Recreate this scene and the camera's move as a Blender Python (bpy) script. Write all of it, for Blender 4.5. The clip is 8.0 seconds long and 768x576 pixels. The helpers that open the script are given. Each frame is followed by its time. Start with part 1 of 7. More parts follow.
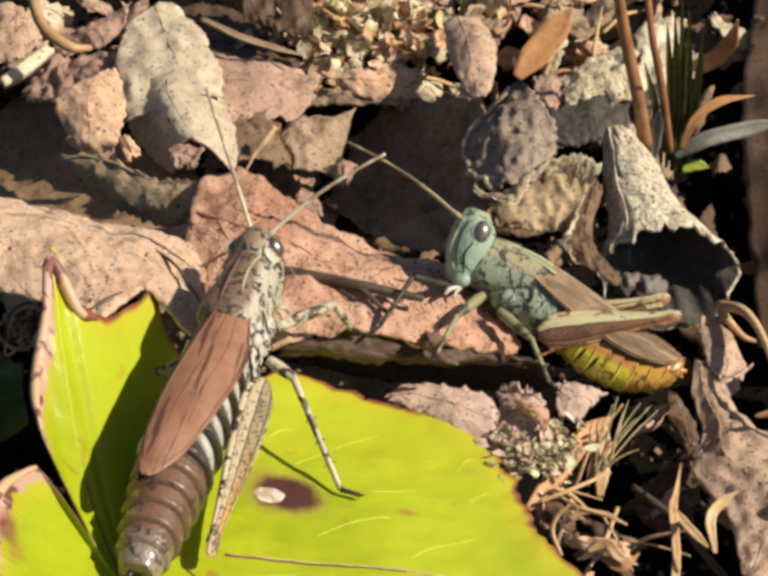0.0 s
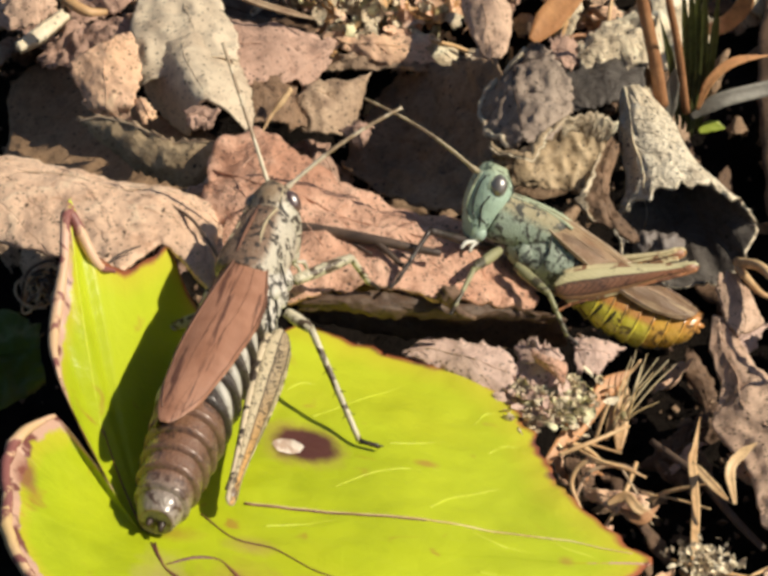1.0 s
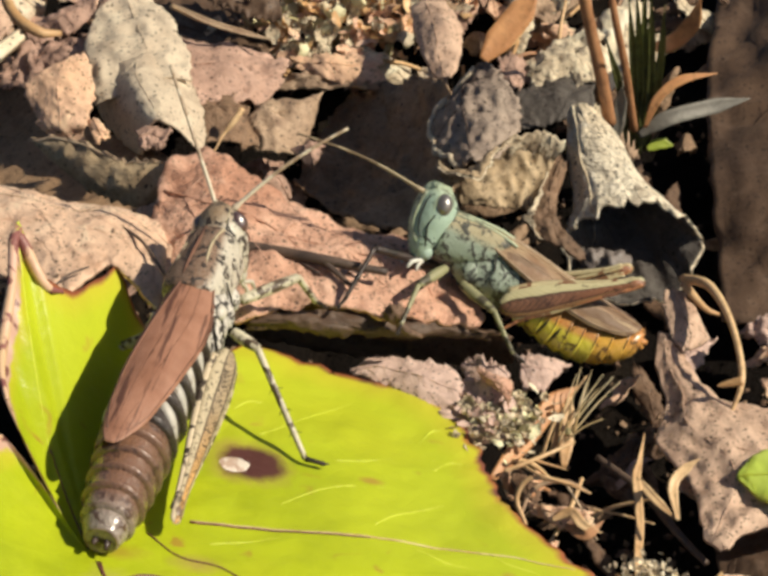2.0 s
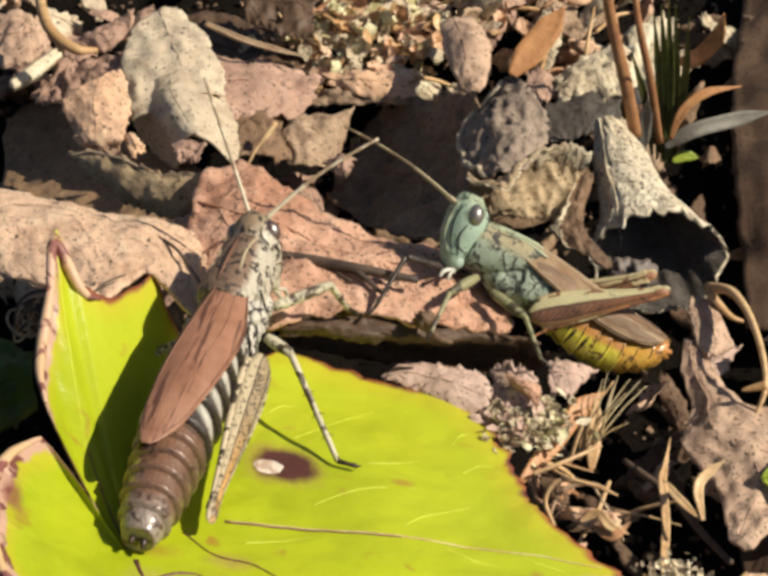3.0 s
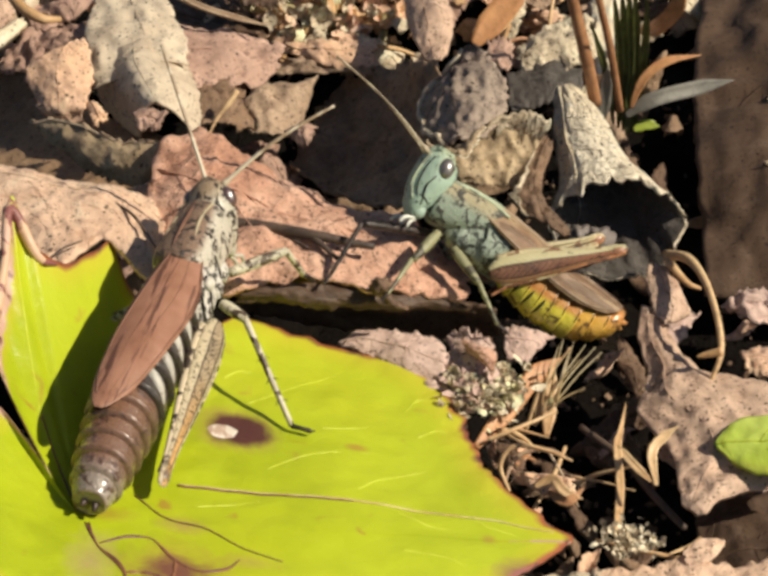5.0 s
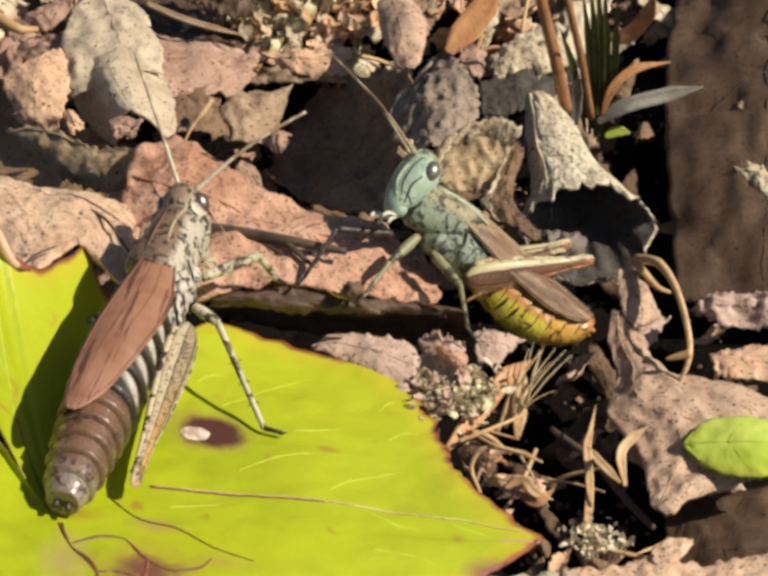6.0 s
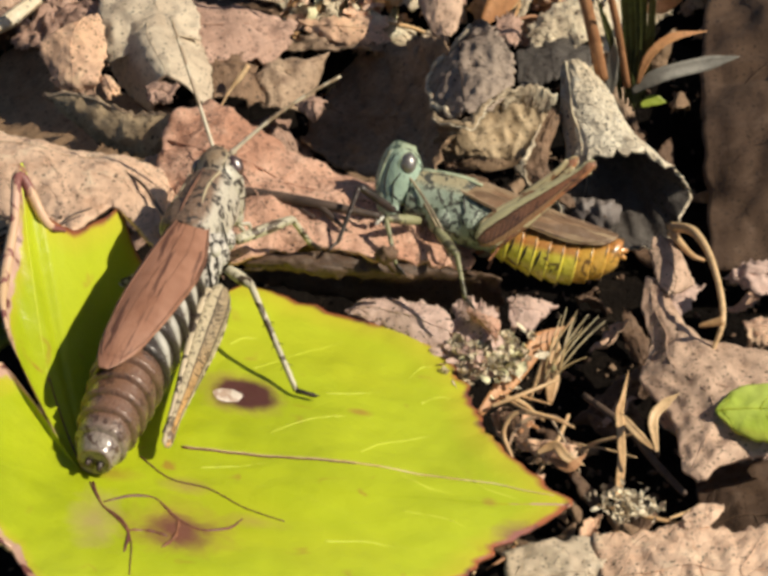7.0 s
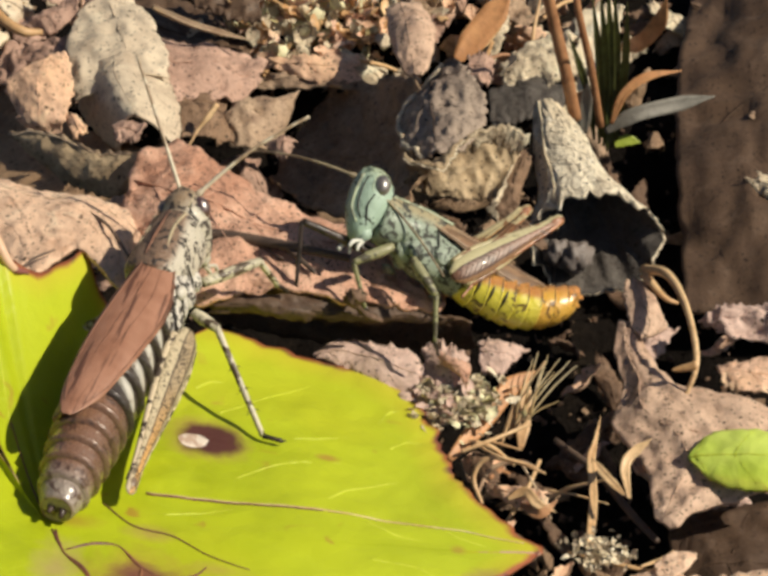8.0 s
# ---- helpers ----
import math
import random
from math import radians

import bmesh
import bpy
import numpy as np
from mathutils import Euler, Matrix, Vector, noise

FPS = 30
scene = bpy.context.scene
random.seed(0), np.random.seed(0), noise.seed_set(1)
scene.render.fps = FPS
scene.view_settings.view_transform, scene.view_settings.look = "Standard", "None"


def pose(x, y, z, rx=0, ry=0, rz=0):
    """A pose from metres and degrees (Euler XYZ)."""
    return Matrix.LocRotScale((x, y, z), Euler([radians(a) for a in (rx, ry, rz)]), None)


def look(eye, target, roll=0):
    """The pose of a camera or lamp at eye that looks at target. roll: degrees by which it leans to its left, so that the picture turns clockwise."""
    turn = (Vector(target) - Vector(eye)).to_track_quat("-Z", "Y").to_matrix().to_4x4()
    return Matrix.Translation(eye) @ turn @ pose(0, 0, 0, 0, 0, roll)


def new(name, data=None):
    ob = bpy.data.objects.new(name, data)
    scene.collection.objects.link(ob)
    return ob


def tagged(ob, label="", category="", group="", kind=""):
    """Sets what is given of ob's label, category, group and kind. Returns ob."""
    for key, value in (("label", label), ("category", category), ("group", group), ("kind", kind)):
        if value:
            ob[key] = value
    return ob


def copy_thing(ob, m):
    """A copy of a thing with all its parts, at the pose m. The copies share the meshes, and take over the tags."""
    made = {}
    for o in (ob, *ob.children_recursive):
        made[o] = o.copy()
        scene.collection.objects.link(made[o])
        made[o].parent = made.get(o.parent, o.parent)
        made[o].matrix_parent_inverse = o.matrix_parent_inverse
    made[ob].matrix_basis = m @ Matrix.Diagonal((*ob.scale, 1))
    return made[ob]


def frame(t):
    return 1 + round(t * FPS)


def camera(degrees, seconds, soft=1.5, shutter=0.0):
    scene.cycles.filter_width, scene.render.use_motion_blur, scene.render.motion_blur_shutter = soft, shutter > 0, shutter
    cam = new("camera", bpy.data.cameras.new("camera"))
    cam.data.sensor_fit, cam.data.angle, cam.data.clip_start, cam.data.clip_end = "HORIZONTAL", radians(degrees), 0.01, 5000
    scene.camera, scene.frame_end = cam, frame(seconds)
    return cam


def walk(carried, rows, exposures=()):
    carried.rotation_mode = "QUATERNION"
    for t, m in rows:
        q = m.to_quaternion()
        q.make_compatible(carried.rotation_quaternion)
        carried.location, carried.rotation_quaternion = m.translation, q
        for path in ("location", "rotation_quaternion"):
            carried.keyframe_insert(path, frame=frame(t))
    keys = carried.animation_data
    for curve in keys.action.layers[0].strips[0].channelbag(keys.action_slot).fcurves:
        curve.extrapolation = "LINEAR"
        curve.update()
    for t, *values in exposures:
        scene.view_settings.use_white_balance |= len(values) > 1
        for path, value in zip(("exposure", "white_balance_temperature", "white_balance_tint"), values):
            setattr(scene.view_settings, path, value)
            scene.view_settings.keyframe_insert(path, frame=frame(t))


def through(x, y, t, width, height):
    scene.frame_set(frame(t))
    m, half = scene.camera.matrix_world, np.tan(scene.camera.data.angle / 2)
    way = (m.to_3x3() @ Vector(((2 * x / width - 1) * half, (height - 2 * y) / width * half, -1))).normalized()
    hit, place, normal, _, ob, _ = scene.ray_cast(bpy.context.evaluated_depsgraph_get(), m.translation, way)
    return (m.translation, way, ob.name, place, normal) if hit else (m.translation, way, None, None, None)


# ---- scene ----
cam = camera(11.0, 8.0, soft=3.6)
PATH = [
    (0.0, pose(0.00324, -0.14440, 0.15767, 46.080, 1.333, 1.008)),
    (0.5, pose(0.00302, -0.14667, 0.15557, 46.497, 1.278, 0.653)),
    (1.0, pose(0.00275, -0.14756, 0.15406, 46.749, 1.632, 0.900)),
    (1.5, pose(0.00491, -0.14916, 0.15374, 46.676, 1.981, 0.792)),
    (1.7, pose(0.00531, -0.14822, 0.15525, 46.507, 1.717, 0.750)),
    (2.8, pose(0.00695, -0.15197, 0.15727, 47.766, 2.428, 0.922)),
    (3.0, pose(0.00626, -0.15321, 0.15775, 47.427, 2.360, 1.017)),
    (3.5, pose(0.00693, -0.15428, 0.15737, 47.033, 2.592, 1.462)),
    (4.0, pose(0.00759, -0.15448, 0.15628, 47.035, 2.534, 1.501)),
    (4.5, pose(0.01004, -0.15552, 0.15555, 47.301, 2.559, 1.335)),
    (4.7, pose(0.00941, -0.15416, 0.15652, 47.180, 2.494, 1.299)),
    (5.8, pose(0.01152, -0.15677, 0.15831, 47.455, 2.754, 1.135)),
    (6.0, pose(0.01154, -0.15706, 0.15827, 47.574, 2.727, 1.143)),
    (6.5, pose(0.01220, -0.15753, 0.15811, 47.920, 2.935, 1.440)),
    (7.0, pose(0.01227, -0.15841, 0.15724, 47.540, 2.885, 1.918)),
    (7.5, pose(0.01248, -0.15728, 0.15674, 47.959, 3.084, 2.082)),
    (8.0, pose(0.01294, -0.15550, 0.15584, 47.907, 2.631, 1.845)),
]
walk(cam, PATH, [(0.0, 0.08), (4.5, 0.07), (6.0, 0.0), (8.0, -0.03)])

# ---------------------------------------------------------------- light
SUN = Vector((0.74, -0.07, 0.67)).normalized()
world = bpy.data.worlds.new("sky")
scene.world = world
world.use_nodes = True
wn = world.node_tree.nodes
sky = wn.new("ShaderNodeTexSky")
sky.sky_type, sky.sun_disc = "NISHITA", False
sky.sun_elevation = math.asin(SUN.z)
sky.sun_rotation = math.atan2(SUN.x, SUN.y)
world.node_tree.links.new(sky.outputs[0], wn["Background"].inputs[0])
wn["Background"].inputs[1].default_value = 0.05
lamp = bpy.data.lights.new("sun", "SUN")
lamp.energy, lamp.angle, lamp.color = 5.1, radians(0.55), (1.0, 0.90, 0.72)
sun = new("sun", lamp)
sun.matrix_world = look(SUN * 2, (0, 0, 0))

# ---------------------------------------------------------------- small tools
U = 0.0009          # one unit of the plan in metres


def pm(x, y, z, rx=0, ry=0, rz=0):
    """A pose in units of the plan."""
    return pose(x * U, y * U, z * U, rx, ry, rz)


def mesh_ob(name, verts, faces, mats, parent=None, uvs=None, slots=None, smooth=True, label=""):
    me = bpy.data.meshes.new(name)
    me.from_pydata([tuple(c * U for c in v) for v in verts], [], [tuple(int(i) for i in f) for f in faces])
    for m in mats if isinstance(mats, (list, tuple)) else [mats]:
        me.materials.append(m)
    if slots is not None:
        me.polygons.foreach_set("material_index", slots)
    me.polygons.foreach_set("use_smooth", [smooth] * len(me.polygons))
    if uvs is not None:
        layer = me.uv_layers.new(name="UVMap")
        idx = np.empty(len(me.loops), dtype=np.int32)
        me.loops.foreach_get("vertex_index", idx)
        layer.data.foreach_set("uv", np.asarray(uvs, dtype=np.float32)[idx].ravel())
    ob = new(name, me)
    if parent:
        ob.parent = parent
    if label:
        tagged(ob, label)
    return ob


def spline(points, n):
    """n points of a smooth curve through the given rows of numbers."""
    p = np.asarray(points, float)
    if len(p) == 2:
        s = np.linspace(0, 1, n)[:, None]
        return p[0] * (1 - s) + p[1] * s
    q = np.vstack([2 * p[0] - p[1], p, 2 * p[-1] - p[-2]])
    out = []
    for s in np.linspace(0, len(p) - 1, n):
        i = min(int(s), len(p) - 2)
        t = s - i
        a, b, c, d = q[i:i + 4]
        out.append(0.5 * (2 * b + (c - a) * t + (2 * a - 5 * b + 4 * c - d) * t * t + (3 * b - a - 3 * c + d) * t ** 3))
    return np.array(out)


def tube_data(points, radii, sides=8, n=None, start=0):
    """A round rod along a smooth curve, with closed ends."""
    n = n or max(2, 4 * (len(points) - 1) + 1)
    pts = spline(points, n)
    rad = spline([[r] for r in radii], n)[:, 0] if len(radii) > 1 else np.full(n, radii[0])
    tan = np.gradient(pts, axis=0)
    tan /= np.linalg.norm(tan, axis=1)[:, None] + 1e-9
    ref = np.array([0.0, 0, 1]) if abs(tan[0][2]) < 0.9 else np.array([1.0, 0, 0])
    verts, faces = [], []
    for p, t, r in zip(pts, tan, rad):
        a = np.cross(t, ref)
        a /= np.linalg.norm(a) + 1e-9
        b = np.cross(a, t)
        ref = b
        for k in range(sides):
            w = 2 * math.pi * k / sides
            verts.append(p + max(r, 0.004) * (math.cos(w) * a + math.sin(w) * b))
    for i in range(n - 1):
        for k in range(sides):
            k2 = (k + 1) % sides
            faces.append((start + i * sides + k, start + i * sides + k2, start + (i + 1) * sides + k2, start + (i + 1) * sides + k))
    faces.append(tuple(start + k for k in reversed(range(sides))))
    faces.append(tuple(start + (n - 1) * sides + k for k in range(sides)))
    return verts, faces


def rod(name, points, radii, mat, parent=None, sides=8, n=None, label=""):
    v, f = tube_data(points, radii, sides, n)
    return mesh_ob(name, v, f, mat, parent, label=label)


def loft(name, rings, mat, parent=None, sides=20, power=0.85, n=None, label="", noise_amp=0.0):
    """A body along x from rings of (x, y, z, half width, half height)."""
    r = spline(rings, n or 5 * (len(rings) - 1) + 1)
    verts, faces, uvs = [], [], []
    for i, (x, y, z, ry, rz) in enumerate(r):
        ry, rz = max(ry, 0.03), max(rz, 0.03)
        for k in range(sides):
            w = 2 * math.pi * k / sides
            c, s = math.cos(w), math.sin(w)
            c, s = math.copysign(abs(c) ** power, c), math.copysign(abs(s) ** power, s)
            g = 1 + (noise_amp * noise.noise(Vector((x, c * 2, s * 2)) * 1.3) if noise_amp else 0)
            verts.append((x, y + ry * c * g, z + rz * s * g))
            uvs.append((i / (len(r) - 1), s / 2 + 0.5))
    m = len(r)
    for i in range(m - 1):
        for k in range(sides):
            k2 = (k + 1) % sides
            faces.append((i * sides + k, i * sides + k2, (i + 1) * sides + k2, (i + 1) * sides + k))
    faces.append(tuple(reversed(range(sides))))
    faces.append(tuple((m - 1) * sides + k for k in range(sides)))
    return mesh_ob(name, verts, faces, mat, parent, uvs=uvs, label=label)


def ball(name, c, r, mat, parent=None, rot=(0, 0, 0), seg=16, label="", rough=0.0):
    m = Euler([radians(a) for a in rot]).to_matrix()
    verts, faces = [], []
    rows = seg // 2
    for i in range(1, rows):
        th = math.pi * i / rows
        for k in range(seg):
            ph = 2 * math.pi * k / seg
            d = Vector((math.sin(th) * math.cos(ph), math.sin(th) * math.sin(ph), math.cos(th)))
            g = 1 + rough * noise.noise(d * 2.2 + Vector(c))
            verts.append(Vector(c) + m @ Vector((d.x * r[0] * g, d.y * r[1] * g, d.z * r[2] * g)))
    for i in range(rows - 2):
        for k in range(seg):
            k2 = (k + 1) % seg
            faces.append((i * seg + k, (i + 1) * seg + k, (i + 1) * seg + k2, i * seg + k2))
    top, bot = len(verts), len(verts) + 1
    verts += [Vector(c) + m @ Vector((0, 0, r[2])), Vector(c) + m @ Vector((0, 0, -r[2]))]
    for k in range(seg):
        k2 = (k + 1) % seg
        faces += [(top, k, k2), (bot, (rows - 2) * seg + k2, (rows - 2) * seg + k)]
    return mesh_ob(name, verts, faces, mat, parent, label=label)


# ---------------------------------------------------------------- materials
def material(name):
    m = bpy.data.materials.new(name)
    m.use_nodes = True
    t = m.node_tree
    return m, t, t.nodes["Principled BSDF"]


class Net:
    """Short names for the nodes of a material."""

    def __init__(self, tree):
        self.t = tree

    def n(self, kind, **ins):
        node = self.t.nodes.new("ShaderNode" + kind)
        for k, v in ins.items():
            key = int(k[1:]) if k[0] == "i" and k[1:].isdigit() else k.replace("_", " ")
            if hasattr(v, "is_linked"):
                self.t.links.new(v, node.inputs[key])
            else:
                node.inputs[key].default_value = v
        return node

    def math(self, op, a, b=0.0, clamp=False):
        node = self.n("Math", i0=a, i1=b)
        node.operation, node.use_clamp = op, clamp
        return node.outputs[0]

    def ramp(self, fac, stops):
        node = self.n("ValToRGB", i0=fac)
        e = node.color_ramp.elements
        while len(e) < len(stops):
            e.new(0.5)
        for s, (p, c) in zip(e, stops):
            s.position = p
            s.color = (*c, 1) if len(c) == 3 else c
        return node.outputs[0]

    def mask(self, fac, lo, hi):
        node = self.n("MapRange", i0=fac, i1=lo, i2=hi, i3=0.0, i4=1.0)
        return node.outputs[0]

    def mix(self, fac, a, b, mode="MIX"):
        node = self.t.nodes.new("ShaderNodeMix")
        node.data_type, node.blend_type = "RGBA", mode
        for sock, v in ((node.inputs[0], fac), (node.inputs[6], a), (node.inputs[7], b)):
            if hasattr(v, "is_linked"):
                self.t.links.new(v, sock)
            else:
                sock.default_value = (*v, 1) if isinstance(v, tuple) else v
        return node.outputs[2]

    def noise(self, vec, scale, detail=4.0, rough=0.55, distort=0.0):
        return self.n("TexNoise", Vector=vec, Scale=scale, Detail=detail, Roughness=rough, Distortion=distort).outputs[0]

    def voronoi(self, vec, scale, feature="F1"):
        node = self.n("TexVoronoi", Vector=vec, Scale=scale)
        node.feature = feature
        return node.outputs[0]

    def bump(self, height, strength, dist):
        return self.n("Bump", Strength=strength, Distance=dist * U, Height=height).outputs[0]


def dead_leaf_mat(name, light, dark, stain, spots=0.5, through=0.15, rough=0.62, veins=0.5, pits=0.25, worn=1.0):
    """Dry leaf: blotches, worn pale ridges, brown stains, fine dark fungus dots and a crumpled grain."""
    m, t, bsdf = material(name)
    k = Net(t)
    tc = k.n("TexCoord")
    P, uv = tc.outputs["Object"], tc.outputs["UV"]
    shift = k.n("VectorMath", i0=P, i1=(0.0, 0.0, 0.0))
    rnd = k.n("ObjectInfo").outputs["Random"]
    t.links.new(k.n("CombineXYZ", X=rnd, Y=rnd, Z=rnd).outputs[0], shift.inputs[1])
    P = shift.outputs[0]
    big = k.noise(P, 150, 6, 0.62, 0.6)
    col = k.mix(k.mask(big, 0.36, 0.64), dark, light)
    crease = k.noise(P, 520, 5, 0.65, 0.7)
    col = k.mix(k.math("MULTIPLY", k.mask(crease, 0.54, 0.70), 0.55), col, tuple(min(0.92, c * 1.25 + 0.03) for c in light))
    col = k.mix(k.math("MULTIPLY", k.mask(crease, 0.46, 0.30), 0.6 * worn), col, tuple(c * 0.75 for c in stain))
    blot = k.mask(k.noise(P, 260, 5, 0.65, 1.2), 0.57, 0.66)
    col = k.mix(k.math("MULTIPLY", blot, 0.55 * worn), col, stain)
    fine = k.noise(P, 2100, 5, 0.7)
    col = k.mix(k.math("MULTIPLY", k.mask(fine, 0.52, 0.72), 0.4 * worn), col, tuple(c * 0.5 for c in stain))
    # thin side veins, barely darker
    sx = k.n("SeparateXYZ", i0=uv)
    side = k.math("ABSOLUTE", k.math("SUBTRACT", sx.outputs[1], 0.5))
    run = k.math("ADD", k.math("SUBTRACT", sx.outputs[0], k.math("MULTIPLY", side, 0.55)), k.math("MULTIPLY", k.noise(P, 240, 3), 0.22))
    run = k.math("FRACT", k.math("MULTIPLY", run, 8.0))
    rib = k.mask(k.math("ABSOLUTE", k.math("SUBTRACT", run, 0.5)), 0.06, 0.01)
    col = k.mix(k.math("MULTIPLY", k.math("MULTIPLY", rib, k.mask(k.noise(P, 500, 2), 0.45, 0.6)), 0.3 * veins), col, stain)
    # fine net of dry veins
    W = k.n("VectorMath", i0=P, i1=(0.0, 0.0, 0.0))
    t.links.new(k.n("VectorMath", i0=k.n("TexNoise", Vector=P, Scale=500.0, Detail=3.0).outputs[1], i1=(0.0022, 0.0022, 0.0022)).outputs[0], W.inputs[1])
    W.inputs[1].links[0].from_node.operation = "MULTIPLY"
    mesh = k.mask(k.voronoi(W.outputs[0], 430, "DISTANCE_TO_EDGE"), 0.05, 0.0)
    mesh = k.math("MULTIPLY", mesh, k.mask(k.noise(P, 330, 3), 0.42, 0.6))
    col = k.mix(k.math("MULTIPLY", mesh, 0.32 * (0.4 + veins)), col, stain)
    # dark fungus dots, large and small
    Q = k.n("VectorMath", i0=P, i1=(0.0, 0.0, 0.0))
    t.links.new(k.n("VectorMath", i0=k.n("TexNoise", Vector=P, Scale=1600.0, Detail=2.0).outputs[1], i1=(0.0005, 0.0005, 0.0005)).outputs[0], Q.inputs[1])
    Q.inputs[1].links[0].from_node.operation = "MULTIPLY"
    for scale, size, amount in ((1100.0, 0.16, 0.42), (2300.0, 0.24, 0.6), (4200.0, 0.3, 0.6)):
        cell = k.n("TexVoronoi", Vector=Q.outputs[0], Scale=scale)
        dots = k.mask(cell.outputs[0], size, size * 0.55)
        keep = k.mask(k.math("ADD", k.n("SeparateColor", i0=cell.outputs[1]).outputs[0], k.math("MULTIPLY", k.noise(P, 300, 3), 0.9)),
                      1.22 - amount * spots, 1.27 - amount * spots)
        col = k.mix(k.math("MULTIPLY", k.math("MULTIPLY", dots, keep), 0.9), col, (0.025, 0.016, 0.012))
    h = k.math("ADD", k.math("MULTIPLY", fine, 0.45), k.math("ADD", k.math("MULTIPLY", crease, 1.7), k.math("ADD", k.math("MULTIPLY", rib, 0.2 * veins), k.math("MULTIPLY", big, 1.2))))
    nrm = k.bump(h, pits + 0.4, 0.36)
    t.links.new(col, bsdf.inputs["Base Color"])
    t.links.new(nrm, bsdf.inputs["Normal"])
    t.links.new(k.n("MapRange", i0=fine, i1=0.3, i2=0.7, i3=rough - 0.12, i4=rough + 0.14).outputs[0], bsdf.inputs["Roughness"])
    bsdf.inputs["Specular IOR Level"].default_value = 0.35
    if through:
        tr = k.n("BsdfTranslucent", Color=col, Normal=nrm)
        mx = k.n("MixShader", i0=through, i1=bsdf.outputs[0], i2=tr.outputs[0])
        t.links.new(mx.outputs[0], t.nodes["Material Output"].inputs[0])
    return m


def skin_mat(name, light, dark, scale=900.0, cover=0.5, rough=0.4, bump=0.4, stretch=(1, 1, 1), second=None, coat=0.0, spec=0.45):
    """Insect skin: a ground colour with dark marks and a fine grain."""
    m, t, bsdf = material(name)
    k = Net(t)
    P = k.n("TexCoord").outputs["Object"]
    mp = k.n("Mapping", Vector=P, Scale=stretch).outputs[0]
    a = k.noise(mp, scale, 3, 0.6, 0.8)
    b = k.noise(mp, scale * 3.3, 4, 0.6)
    mark = k.mask(k.math("ADD", a, k.math("MULTIPLY", b, 0.25)), 0.75 - 0.25 * cover, 0.80 - 0.25 * cover)
    ground = k.mix(k.mask(k.noise(P, scale * 0.35, 3), 0.35, 0.65), light, second or tuple(c * 0.75 for c in light))
    col = k.mix(mark, ground, dark)
    t.links.new(col, bsdf.inputs["Base Color"])
    h = k.math("ADD", k.noise(P, scale * 5, 3), k.math("MULTIPLY", a, 0.8))
    t.links.new(k.bump(h, bump, 0.12), bsdf.inputs["Normal"])
    t.links.new(k.n("MapRange", i0=b, i1=0.3, i2=0.7, i3=rough - 0.1, i4=rough + 0.12).outputs[0], bsdf.inputs["Roughness"])
    bsdf.inputs["Coat Weight"].default_value = coat
    bsdf.inputs["Coat Roughness"].default_value = 0.25
    bsdf.inputs["Specular IOR Level"].default_value = spec
    return m


def stalk_mat(name, light, dark, rough=0.5, through=0.0):
    """Straw and grass: lengthwise fibres in the plan's own space."""
    m, t, bsdf = material(name)
    k = Net(t)
    P = k.n("TexCoord").outputs["Object"]
    r = k.n("ObjectInfo").outputs["Random"]
    a = k.noise(P, 420, 4, 0.6)
    b = k.noise(P, 2600, 3, 0.6)
    col = k.mix(k.mask(k.math("ADD", a, k.math("MULTIPLY", k.math("SUBTRACT", r, 0.5), 0.25)), 0.36, 0.64), dark, light)
    col = k.mix(k.math("MULTIPLY", k.mask(b, 0.5, 0.7), 0.4), col, tuple(c * 0.4 for c in dark))
    t.links.new(col, bsdf.inputs["Base Color"])
    t.links.new(k.bump(b, 0.4, 0.1), bsdf.inputs["Normal"])
    bsdf.inputs["Roughness"].default_value = rough
    if through:
        tr = k.n("BsdfTranslucent", Color=col)
        mx = k.n("MixShader", i0=through, i1=bsdf.outputs[0], i2=tr.outputs[0])
        t.links.new(mx.outputs[0], t.nodes["Material Output"].inputs[0])
    return m


RUSSET = dead_leaf_mat("russet_leaf", (0.76, 0.48, 0.35), (0.62, 0.33, 0.22), (0.33, 0.14, 0.08), spots=0.75, veins=0.35, pits=0.45)
BEIGE_M = dead_leaf_mat("beige_leaf", (0.86, 0.62, 0.45), (0.78, 0.53, 0.37), (0.42, 0.20, 0.11), spots=0.3, veins=1.0, pits=0.05, worn=0.5)
GREY_M = dead_leaf_mat("grey_leaf", (0.76, 0.64, 0.48), (0.62, 0.50, 0.37), (0.30, 0.21, 0.14), spots=0.3, pits=-0.2, worn=0.5)
ORANGE_M = dead_leaf_mat("orange_leaf", (0.88, 0.57, 0.36), (0.74, 0.50, 0.37), (0.30, 0.16, 0.10), spots=0.5, pits=-0.15, worn=0.6)
MAUVE_M = dead_leaf_mat("mauve_leaf", (0.58, 0.38, 0.29), (0.46, 0.29, 0.22), (0.19, 0.11, 0.085), spots=0.55, pits=0.2, worn=0.6)
PINK_M = dead_leaf_mat("pink_leaf", (0.74, 0.54, 0.46), (0.62, 0.44, 0.37), (0.24, 0.13, 0.10), spots=0.6, pits=0.05, worn=0.45)
HOLLOW_M = dead_leaf_mat("hollow_leaf", (0.46, 0.30, 0.18), (0.34, 0.21, 0.12), (0.11, 0.065, 0.04), spots=0.3, through=0.1, pits=0.0, worn=0.7)
